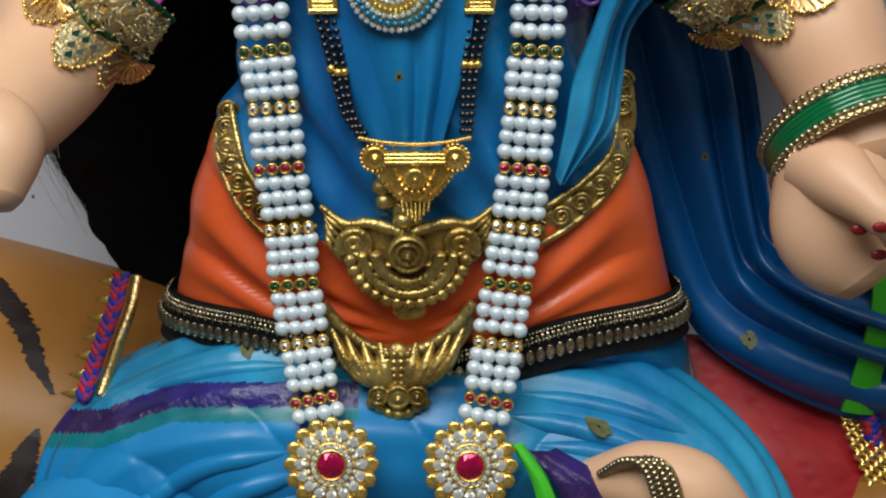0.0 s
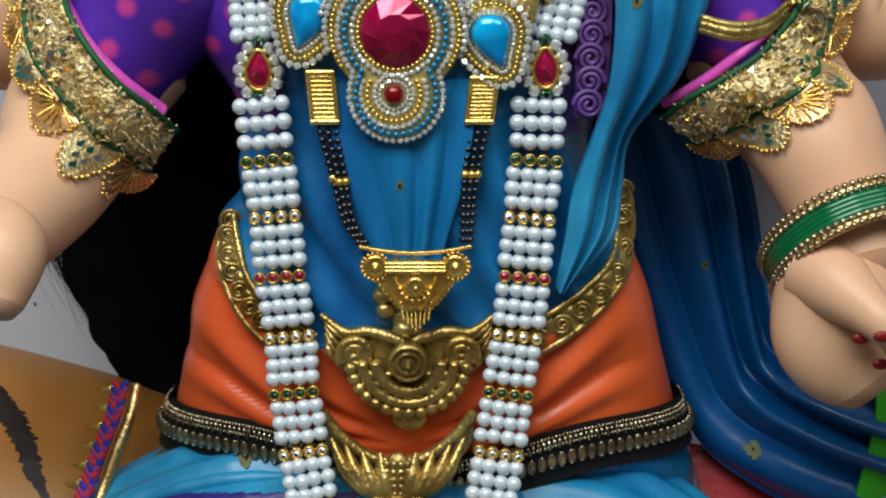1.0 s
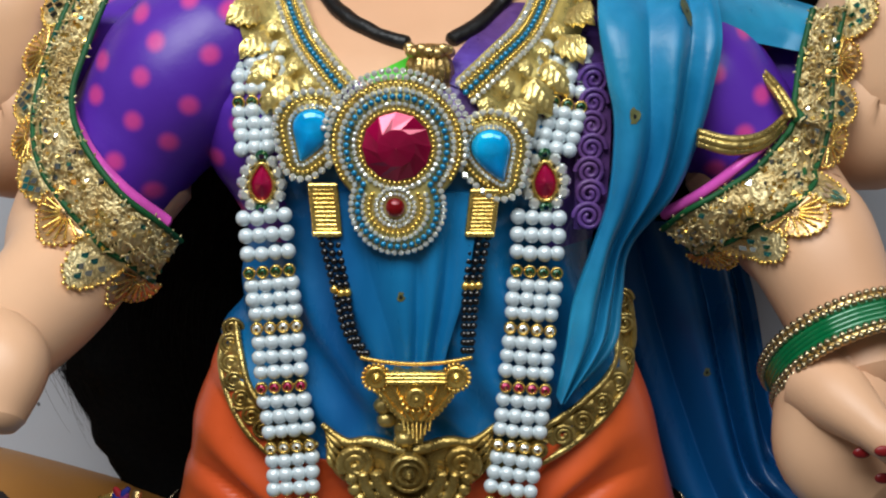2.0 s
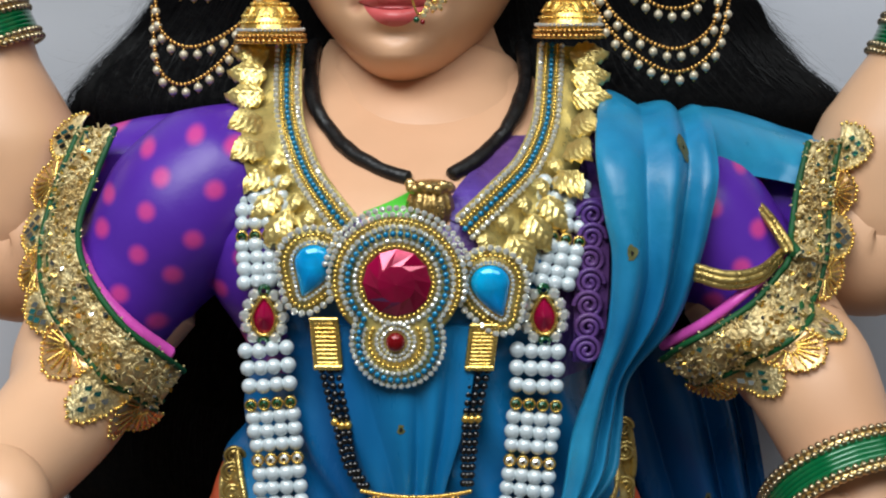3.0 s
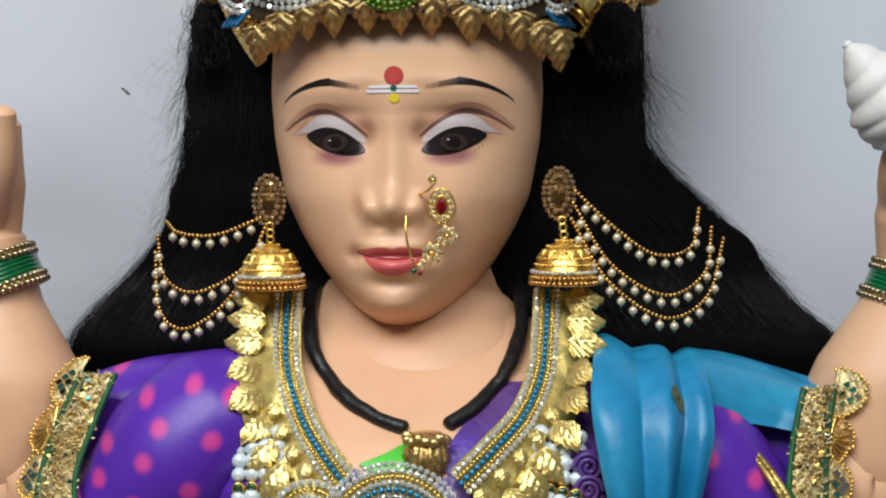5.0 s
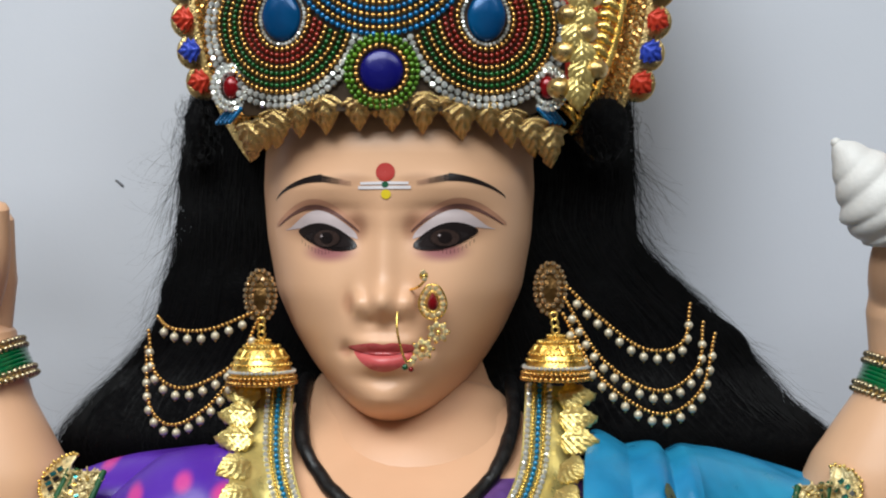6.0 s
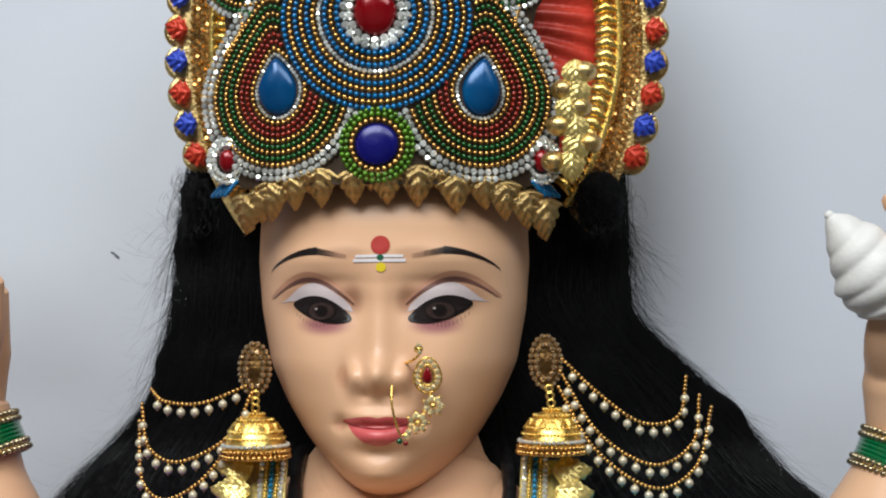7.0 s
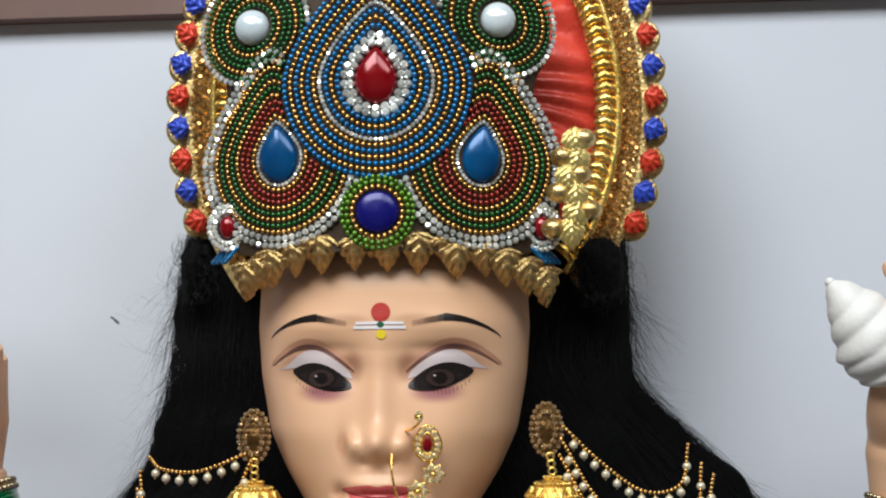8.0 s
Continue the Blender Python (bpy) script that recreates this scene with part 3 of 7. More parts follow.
def dot(mat, x, z, rx, rz, lift=0.6):
    p = []
    for r in np.linspace(0.02, 1, 6):
        p.append([head_place(x + rx * r * math.cos(a), face_front(x + rx * r * math.cos(a), z + rz * r * math.sin(a)) + lift, z + rz * r * math.sin(a)) for a in np.linspace(0, 2 * np.pi, 28, endpoint=False)])
    S.grid(np.array(p), I(mat), wrap_v=True)


hump = lambda s, k=1.0: math.sin(math.pi * min(1, max(0, s))) ** k
for e in (-1, 1):
    X = lambda v: e * v
    # lid, dark eye, iris, lashes, crease, brow: from the outer corner inwards
    paint(LID, X(74), X(19), lambda s: 3.4 * (1 - s) - 3.5 * s + 4.6 * hump(s, 1.2), lambda s: 3.8 * (1 - s) - 2.5 * s + 16.0 * hump(s, 1.6 - 0.95 * s), 0.35, 40)
    paint(BLACKP, X(63), X(19.5), lambda s: 1.6 * (1 - s) - 9.0 * s - 6.4 * hump(s, 0.7), lambda s: 3.0 * (1 - s) - 7.0 * s + 9.2 * hump(s, 0.8), 0.7, 40)
    paint(SCLERA, X(57), X(23), lambda s: -1.5 * (1 - s) - 8.5 * s - 3.0 * hump(s, 0.8), lambda s: -0.5 * (1 - s) - 7.0 * s + 5.6 * hump(s, 0.8), 1.0)
    dot(BLACKP, X(41), -2.6, 10.8, 6.4, 1.3)
    dot(BROWNP, X(41), -2.8, 9.6, 5.8, 1.5)
    dot(BLACKP, X(41), -2.6, 4.8, 4.0, 1.7)
    # pale dot beside the pupil: a catchlight painted on each eye
    dot(LID, X(41) - 3.6, -1.2, 0.9, 0.7, 1.9)
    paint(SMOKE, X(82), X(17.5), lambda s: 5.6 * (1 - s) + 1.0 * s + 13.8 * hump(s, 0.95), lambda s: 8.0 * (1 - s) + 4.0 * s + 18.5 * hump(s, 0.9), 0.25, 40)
    paint(CREASE, X(80), X(18), lambda s: 6.2 * (1 - s) + 1.0 * s + 13.8 * hump(s, 0.95), lambda s: 6.9 * (1 - s) + 2.2 * s + 16.0 * hump(s, 0.95), 0.5, 40)
    paint(BLACKP, X(82), X(44), lambda s: 24.5 + 15.0 * math.sin(s * 1.5) ** 0.7 - 3.6 * s, lambda s: 24.8 + 15.4 * math.sin(s * 1.5) ** 0.62 + 1.2 * s, 0.45, 40)
    for k in range(30):
        s = k / 29
        x = 45 - 22 * s
        paint(BLACKP if k < 10 else BROWNP if k < 19 else CREASE, X(x), X(x - 0.66 + 0.5 * s), lambda q: 36.2 - 3.4 * s, lambda q: 36.2 - 3.4 * s + 4.8 - 1.6 * s, 0.45, 3, 3)
    for k in range(13):
        x = 60 - 2.6 * k
        q = math.sin(math.pi * (k + 1) / 14)
        paint(BLACKP, X(x), X(x + 0.25), lambda s: -4.0 - 9.0 * q - 0.16 * k, lambda s: -1.6 - 8.2 * q - 0.16 * k, 0.6, 2, 3)
# lips
grin = lambda s: 4.2 * abs(2 * s - 1) ** 2.2
paint(LIP, -25, 25, lambda s: -81.4 + grin(s) - 0.6 * hump(s), lambda s: -80.8 + grin(s) + 7.4 * hump(s, 0.85) - 1.5 * math.exp(-(((s - 0.5) / 0.08) ** 2)), 0.35)
paint(LIP, -22, 22, lambda s: -81.6 + grin(0.06 + 0.88 * s) - 12.2 * hump(s, 0.7), lambda s: -81.6 + grin(0.06 + 0.88 * s) - 0.6 * hump(s), 0.35)
paint(HENNA, -25.5, 25.5, lambda s: -82.1 + grin(s) - 0.4 * hump(s), lambda s: -81.5 + grin(s), 0.6, 28, 3)
# forehead mark
dot(RED, 1.2, 42, 6.6, 6.4, 0.6)
paint(WHITEP, -16, 17, lambda s: 33.5, lambda s: 35.2 + 0.3 * math.sin(3 * s), 0.6, 20, 3)
paint(WHITEP, -17.5, 18.5, lambda s: 30.4, lambda s: 32.6, 0.6, 20, 3)
dot(GREENBLOUSE, 1.2, 33.5, 2.4, 2.1, 0.9)
dot(YELLOW, 1.6, 26.8, 3.4, 3.2, 0.6)


def limb(points, radii, mat, n=30, seg=28, squash=1.0, up=(0, 0.2, 1)):
    S.tube(spline(points, n), radii, seg, I(mat), squash=squash, up=up)


# ears, as plain lobes behind the earrings
S.ball((-0.1060, 0.9850, 1.0850), (0.008, 0.016, 0.024), 16, 10, I(SKIN))
S.ball((0.0560, 0.9950, 1.0800), (0.008, 0.014, 0.022), 16, 10, I(SKIN))

# short sleeves and arms: the lower pair hangs, the upper pair is raised
limb([(-0.1306, 0.9000, 0.9760), (-0.1744, 0.8750, 0.9434), (-0.2128, 0.8650, 0.8977), (-0.2320, 0.8600, 0.8711)], [0.045, 0.066, 0.067, 0.058, 0.054], BLOUSE, squash=0.85)
limb([(-0.1649, 0.9300, 0.9522), (-0.2250, 0.9200, 0.9453), (-0.2570, 0.9150, 0.9337)], [0.05, 0.05, 0.047], BLOUSE)
limb([(-0.2185, 0.8700, 0.8848), (-0.2513, 0.8550, 0.8405), (-0.2518, 0.8100, 0.8160), (-0.2686, 0.7600, 0.7955), (-0.2902, 0.7100, 0.7786)], [0.05, 0.047, 0.041, 0.037, 0.033], SKIN)
limb([(-0.2267, 0.9400, 0.9214), (-0.2875, 0.9300, 0.9104), (-0.3157, 0.9250, 0.8986), (-0.3406, 0.9200, 0.9080)], [0.045, 0.052, 0.056, 0.05], SKIN)
limb([(-0.3418, 0.9250, 0.8817), (-0.3219, 0.9250, 0.9449), (-0.3261, 0.9250, 0.9863), (-0.3361, 0.9300, 1.0441), (-0.3409, 0.9300, 1.0814)], [0.045, 0.056, 0.054, 0.036, 0.03], SKIN)
# raised open hand with its fingers
limb([(-0.3421, 0.9300, 1.0732), (-0.3453, 0.9300, 1.1266), (-0.3438, 0.9250, 1.1671)], [0.028, 0.036, 0.034], SKIN, squash=0.6)
for k, (px, py) in enumerate(((-0.365, 1.325), (-0.385, 1.333), (-0.405, 1.328), (-0.423, 1.312))):
    limb([(px + 0.01, 0.93, 1.23), (px, 0.925, 1.28), (px + 0.004, 0.915, py)], [0.011, 0.0105, 0.008], SKIN, 16, 14)
limb([(-0.3346, 0.9200, 1.0941), (-0.3162, 0.9000, 1.1344), (-0.3102, 0.8900, 1.1732)], [0.014, 0.013, 0.010], SKIN, 16, 14)
# lowered hand of the same side, reaching forwards
limb([(-0.2721, 0.7300, 0.7968), (-0.2545, 0.7000, 0.7884), (-0.2550, 0.6800, 0.7646)], [0.022, 0.026, 0.016], SKIN, 20, 18)

limb([(0.1286, 0.9000, 0.9673), (0.1703, 0.8850, 0.9293), (0.2004, 0.8750, 0.8953), (0.2154, 0.8700, 0.8725)], [0.045, 0.058, 0.058, 0.052, 0.048], BLOUSE, squash=0.85)
limb([(0.1655, 0.9350, 0.9414), (0.2126, 0.9300, 0.9354), (0.2481, 0.9220, 0.9268)], [0.046, 0.045, 0.044], BLOUSE)
limb([(0.2017, 0.8800, 0.8863), (0.2333, 0.8600, 0.8392), (0.2373, 0.8200, 0.8309), (0.2543, 0.7900, 0.7858), (0.2614, 0.7700, 0.7582)], [0.046, 0.046, 0.043, 0.037, 0.033], SKIN)
limb([(0.2257, 0.9400, 0.9290), (0.2732, 0.9300, 0.9137), (0.3008, 0.9250, 0.9020), (0.3233, 0.9200, 0.9111)], [0.045, 0.05, 0.054, 0.05], SKIN)
limb([(0.3242, 0.9250, 0.8810), (0.3074, 0.9250, 0.9434), (0.3190, 0.9250, 0.9853), (0.3381, 0.9300, 1.0422), (0.3470, 0.9300, 1.0789)], [0.045, 0.054, 0.052, 0.036, 0.03], SKIN)
limb([(0.3394, 0.9300, 1.0649), (0.3352, 0.9200, 1.1095), (0.3213, 0.9000, 1.1337), (0.3166, 0.8900, 1.1531)], [0.03, 0.032, 0.026, 0.014], SKIN, squash=0.8)
for k in range(3):
    limb([(0.3461, 0.9100, 1.1295), (0.345 - 0.006 * k, 0.87, 1.185 + 0.018 * k), (0.318 - 0.004 * k, 0.872, 1.18 + 0.02 * k)], [0.012, 0.011, 0.008], SKIN, 14, 14)
# lowered hand: a broad palm, thumb and curled fingers
limb([(0.2543, 0.7750, 0.7752), (0.2472, 0.7650, 0.7412), (0.2446, 0.7600, 0.7128), (0.2628, 0.7550, 0.6918)], [0.034, 0.044, 0.040, 0.030], SKIN, squash=0.75)
limb([(0.2304, 0.7600, 0.7577), (0.2410, 0.7350, 0.7514), (0.2561, 0.7150, 0.7405), (0.2686, 0.7100, 0.7317)], [0.026, 0.021, 0.014, 0.011], SKIN, 20, 18)
for k in range(4):
    limb([(0.2594, 0.7550, 0.7297), (0.345, 0.735, 0.700 - 0.013 * k), (0.375, 0.72, 0.690 - 0.014 * k)], [0.018, 0.013, 0.010], SKIN, 18, 14)
for q in ((0.2452, 0.7165, 0.7293), (0.2529, 0.7020, 0.7362), (0.2604, 0.7200, 0.7116)):
    S.ball(q, (0.0055, 0.002, 0.0035), 14, 8, I(HENNA))

# cloth


def cloth(left, right, mat, ripples, deep, bulge=0.0, thick=0.006, n=90, across=70, drift=0.0, lean=0.0, ridge=0.0):
    """Cloth hung between a left and a right edge, with folds that run along it."""
    a, b = spline(left, n), spline(right, n)
    u = np.linspace(0, 1, across)
    p = a[:, None] * (1 - u)[None, :, None] + b[:, None] * u[None, :, None]
    w = np.linspace(0, 1, n)
    for i in range(n):
        s = np.clip(u + drift * math.sin(w[i] * 4 + 1), 0, 1)
        c = s + 0.05 * np.sin(7 * s + 2.2 * w[i])
        wave = np.abs(np.sin((c * ripples + lean * w[i]) * np.pi)) ** 1.15 + 0.12 * np.sin(c * ripples * 2.3 * np.pi + 3 * w[i])
        p[i, :, 1] -= deep * wave * (0.6 + 0.4 * np.sin(np.pi * w[i])) + bulge * np.sin(np.pi * u)
        p[i, :, 2] += ridge * (wave - 0.4) * math.exp(-(((w[i] - 0.15) / 0.13) ** 2))
    S.sheet(p, thick, I(mat))
    return p


# over the shoulder and down the chest
cloth([(0.1120, 0.9800, 0.9750), (0.1100, 0.9450, 1.0040), (0.1050, 0.9000, 1.0120), (0.0975, 0.8560, 1.0010), (0.0941, 0.8220, 0.9771), (0.0984, 0.8060, 0.9430), (0.1033, 0.8000, 0.9151), (0.1007, 0.7970, 0.8704), (0.0914, 0.7950, 0.8383), (0.0794, 0.7920, 0.8023), (0.0745, 0.7900, 0.7691), (0.0696, 0.7900, 0.7386)],
      [(0.1760, 0.9800, 0.9600), (0.1755, 0.9420, 0.9930), (0.1748, 0.8980, 0.9990), (0.1735, 0.8600, 0.9900), (0.1736, 0.8380, 0.9653), (0.1681, 0.8300, 0.9386), (0.1601, 0.8280, 0.9052), (0.1463, 0.8320, 0.8663), (0.1195, 0.8380, 0.8293), (0.1141, 0.8300, 0.7944), (0.1077, 0.8160, 0.7665), (0.0759, 0.8000, 0.7360)], BLUE, 2.5, 0.014, 0.010, n=120, drift=0.05, ridge=0.009)
# tail of the cloth over the sleeve
cloth([(0.1720, 0.9200, 1.0040), (0.1735, 0.8850, 1.0020), (0.1745, 0.8600, 0.9850), (0.1759, 0.8500, 0.9655)], [(0.2640, 0.9350, 0.9800), (0.2600, 0.8950, 0.9750), (0.2540, 0.8740, 0.9640), (0.2470, 0.8660, 0.9510)], BLUE, 1.0, 0.004, -0.010, n=50, lean=0.3, ridge=0.006)
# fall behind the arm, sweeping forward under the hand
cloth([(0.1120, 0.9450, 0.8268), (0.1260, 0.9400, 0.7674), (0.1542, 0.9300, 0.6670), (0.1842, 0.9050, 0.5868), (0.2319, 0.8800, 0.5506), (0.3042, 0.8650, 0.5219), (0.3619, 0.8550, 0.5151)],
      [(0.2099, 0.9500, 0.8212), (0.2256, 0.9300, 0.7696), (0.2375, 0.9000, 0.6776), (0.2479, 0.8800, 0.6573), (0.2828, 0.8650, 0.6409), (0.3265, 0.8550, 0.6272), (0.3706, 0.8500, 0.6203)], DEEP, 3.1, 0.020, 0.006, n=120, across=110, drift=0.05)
cloth([(0.3039, 0.8460, 0.6487), (0.3045, 0.8450, 0.6138), (0.2990, 0.8450, 0.5729), (0.2937, 0.8480, 0.5346)], [(0.3248, 0.8460, 0.6487), (0.3249, 0.8450, 0.6138), (0.3197, 0.8450, 0.5728), (0.3172, 0.8480, 0.5312)], GREEN, 1, 0.001, 0.001, thick=0.003, n=40, across=14)
# centre panel between the chains
cloth([(-0.0800, 0.7950, 0.8729), (-0.0691, 0.7930, 0.8157), (-0.0558, 0.7930, 0.7708), (-0.0422, 0.7930, 0.7167)], [(0.0202, 0.7950, 0.8726), (0.0115, 0.7930, 0.8154), (-0.0012, 0.7930, 0.7707), (-0.0144, 0.7930, 0.7167)], PANEL, 3.4, 0.006, 0.002, n=60, across=60, drift=0.04)

# lap: the folded legs under the skirt


def thigh(points, radii, bands, seg=320, n=220, squash=1.0, crease=0.0, lap=LAPBLUE):
    p, r = spline(points, n), None
    r = np.interp(np.linspace(0, 1, n), np.linspace(0, 1, len(radii)), radii)
    a = np.linspace(0, 2 * np.pi, seg, endpoint=False)
    t = np.gradient(p, axis=0)
    t /= np.linalg.norm(t, axis=1)[:, None]
    side = np.cross(t, V(0, 0, 1))
    side /= np.linalg.norm(side, axis=1)[:, None]
    side *= np.where(side[:, 1:2] > 0, -1, 1)
    top = np.cross(side, t)
    top *= np.where(top[:, 2:3] < 0, -1, 1)
    s = np.linspace(0, 1, n)[:, None]
    rr = r[:, None] * (1 + crease * np.abs(np.sin(s * 13 + 2.2 * a[None, :])) ** 0.6 * np.clip(np.sin(a[None, :] - 0.75) * 3, 0, 1) + 0.35 * crease * np.sin(a[None, :] * 17 + 3 * s) * np.clip(np.cos(a[None, :]), 0, 1))
    ring = p[:, None] + rr[..., None] * (np.cos(a)[None, :, None] * top[:, None] + squash * np.sin(a)[None, :, None] * side[:, None])
    mats = []
    for i in range(n - 1):
        for j in range(seg):
            x, y, z = ring[i, j]
            h = z + 0.53 * (y - 0.78) + 0.02 * min(1, max(0, (-0.19 - x) / 0.05))
            mats.append(next((I(m) for m, lo, hi in bands if lo <= h < hi and (m is BLUE or x < -0.06)), I(lap)))
    S.grid(ring, mats, wrap_v=True)
    for k in (0, n - 1):
        S.add(np.vstack([ring[k], p[k][None]]), [(i, (i + 1) % seg, seg) for i in range(seg)], I(lap))


thigh([(0.07, 0.90, 0.505), (0.0, 0.855, 0.522), (-0.1, 0.845, 0.525), (-0.19, 0.835, 0.518), (-0.245, 0.82, 0.50), (-0.278, 0.80, 0.46)], [0.085, 0.092, 0.092, 0.088, 0.07, 0.035], [(BLUE, 0.5965, 9), (MAROON, 0.5775, 0.5965), (TEAL, 0.566, 0.5775)], crease=0.085)
S.ball((-0.235, 0.785, 0.43), (0.10, 0.085, 0.10), 60, 30, I(LAPBLUE))
thigh([(-0.03, 0.85, 0.50), (0.07, 0.845, 0.505), (0.14, 0.83, 0.492), (0.19, 0.805, 0.455), (0.205, 0.77, 0.39)], [0.092, 0.092, 0.085, 0.07, 0.05], [], crease=0.08, lap=BLUE)
# cloth hanging in front of the lap, down to the seat
S.ball((-0.04, 0.80, 0.40), (0.20, 0.095, 0.12), 60, 30, I(LAPBLUE))
S.ball((-0.03, 0.87, 0.40), (0.23, 0.11, 0.14), 40, 20, I(NAVY))
lap_tree = BVHTree.FromPolygons(np.vstack(S.v).tolist(), S.f)


def pleat(points, r, mat):
    """A soft raised fold half sunk in the lap, met from the front and above."""
    p = spline(points, 40)
    way = Vector((0, 1, -0.45)).normalized()
    for q in p:
        at, _, _, _ = lap_tree.ray_cast(Vector(q) - way * 0.3, way)
        if at:
            q[:] = np.array(at) + np.array(way) * r * 0.45
    S.tube(p, [r * 0.25, r * 0.9, r, r * 0.9, r * 0.25], 14, I(mat))


for a, b, c, r, m in (((0.045, 0.585), (0.11, 0.578), (0.175, 0.560), 0.007, BLUE), ((0.03, 0.570), (0.10, 0.560), (0.19, 0.525), 0.009, BLUE), ((0.05, 0.548), (0.12, 0.540), (0.185, 0.49), 0.007, BLUE), ((-0.10, 0.545), (-0.17, 0.535), (-0.235, 0.49), 0.008, LAPBLUE), ((-0.09, 0.530), (-0.15, 0.515), (-0.20, 0.47), 0.009, LAPBLUE), ((-0.085, 0.515), (-0.125, 0.50), (-0.16, 0.45), 0.008, LAPBLUE), ((-0.10, 0.607), (-0.16, 0.607), (-0.22, 0.596), 0.006, BLUE)):
    pleat([(a[0], 0.78, a[1]), (b[0], 0.77, b[1]), (c[0], 0.76, c[1])], r, m)
# green-edged fold and the foot that shows under it
cloth([(0.0410, 0.7350, 0.5713), (0.0537, 0.7250, 0.5517), (0.0611, 0.7150, 0.5237)], [(0.0482, 0.7330, 0.5724), (0.0639, 0.7230, 0.5530), (0.0757, 0.7130, 0.5250)], GREEN, 1, 0.002, 0.002, n=24, across=10)
cloth([(0.0505, 0.7380, 0.5653), (0.0707, 0.7280, 0.5455), (0.0801, 0.7200, 0.5203)], [(0.0717, 0.7450, 0.5611), (0.1012, 0.7350, 0.5454), (0.1182, 0.7250, 0.5169)], MAROON, 2, 0.003, 0.004, n=30, across=20)
limb([(0.0938, 0.7500, 0.5362), (0.1293, 0.7350, 0.5454), (0.1587, 0.7300, 0.5397), (0.1869, 0.7300, 0.5134)], [0.014, 0.026, 0.028, 0.022], SKIN)

# violet edge of the blouse beside the bell, and its green corner
def patch(left, right, mat, lift=0.002, n=24):
    a, b = spline(left, n), spline(right, n)
    u = np.linspace(0, 1, 14)
    p = a[:, None] * (1 - u)[None, :, None] + b[:, None] * u[None, :, None]
    for q in p:
        q[:, 1] = [torso_y(x, z) - lift for x, y, z in q]
    S.sheet(p, 0.004, I(mat))


patch([(-0.0016, 0.8200, 0.9399), (0.0038, 0.8300, 0.9551), (0.0206, 0.8500, 0.9714), (0.0420, 0.8700, 0.9864)], [(0.0165, 0.8000, 0.9322), (0.0382, 0.8100, 0.9505), (0.0572, 0.8300, 0.9680), (0.0727, 0.8700, 0.9863)], MAUVE)
patch([(-0.0549, 0.8000, 0.9432), (-0.0381, 0.8200, 0.9492), (-0.0128, 0.8300, 0.9608)], [(-0.0335, 0.8000, 0.9323), (-0.0124, 0.8100, 0.9342), (-0.0016, 0.8200, 0.9399)], GREEN, 0.003)

# painted gold relief


def relief_band(left, right, mat=GOLDPAINT, n=70, curls=9, deep=0.004):
    """A gold border with a raised rim and a row of curls along it."""
    a, b = spline(left, n), spline(right, n)
    u = np.linspace(0, 1, 16)
    p = a[:, None] * (1 - u)[None, :, None] + b[:, None] * u[None, :, None]
    for q in (a, b, *p):
        q[:, 1] = [torso_y(x, z) - 0.003 for x, y, z in q]
    for i in range(n):
        w = i / (n - 1) * curls
        p[i, :, 1] -= deep * (0.5 * (np.abs(u - 0.5) > 0.40) + 0.7 * np.abs(np.sin(np.pi * (w + 0.8 * np.sin(np.pi * u)))) * np.sin(np.pi * u))
    S.sheet(p, 0.006, I(mat))
    for e in (a, b):
        S.tube(e + V(0, -0.001, 0), 0.0024, 8, I(mat))
    mid = (a + b) / 2
    for k in range(curls):
        q = mid[int((k + 0.5) / curls * (n - 1))]
        th = np.linspace(0, 4.2 * np.pi, 30)
        rr = np.linspace(0.0075, 0.0015, 30)
        S.tube(np.stack([q[0] + rr * np.cos(th + k), np.full(30, q[1] - deep), q[2] + rr * np.sin(th + k)], 1), 0.0014, 6, I(mat))


relief_band([(-0.1487, 0.8450, 0.7752), (-0.1570, 0.8350, 0.7549), (-0.1507, 0.8200, 0.7315), (-0.1341, 0.8080, 0.7055), (-0.1037, 0.8000, 0.6822)], [(-0.1448, 0.8450, 0.7752), (-0.1399, 0.8250, 0.7578), (-0.1331, 0.8120, 0.7381), (-0.1176, 0.8030, 0.7213), (-0.0876, 0.7970, 0.7035)])
relief_band([(0.1133, 0.8600, 0.7953), (0.1123, 0.8400, 0.7526), (0.0897, 0.8200, 0.7309), (0.0623, 0.8030, 0.7149), (0.0322, 0.7970, 0.6992)], [(0.1238, 0.8650, 0.7901), (0.1272, 0.8500, 0.7496), (0.1077, 0.8250, 0.7211), (0.0723, 0.8060, 0.6957), (0.0324, 0.7980, 0.6787)])


def disc(q, r, deep=0.004, mat=GOLDPAINT, rings=2):
    prof = [(r, -0.004)]
    for k in range(rings):
        o = r * (1 - k / rings)
        prof += [(o, deep * 0.4), (o - r * 0.10, deep), (o - r * 0.22, deep * 0.5)]
    prof += [(r * 0.18, deep * 1.3), (0.0001, deep * 1.6)]
    S.lathe(q, prof, 26, I(mat), "y")


# the breast pendant: stem, scrolls, half-moon with beaded rims
C = V(-0.0264, 0.7820, 0.6903)
K = 0.00036
disc(C + V(0, -0.002, 0), 36 * K, 0.008, rings=3)
for k, rad in enumerate((60, 84)):
    th = np.linspace(math.pi * 1.02, math.pi * 1.98, 40)
    S.tube(np.stack([C[0] + rad * K * np.cos(th), np.full(40, C[1] - 0.001), C[2] + rad * K * np.sin(th)], 1), (0.0045, 0.004)[k], 10, I(GOLDPAINT))
th, rr = np.linspace(math.pi * 0.98, math.pi * 2.02, 40), np.linspace(0.1, 1, 8)
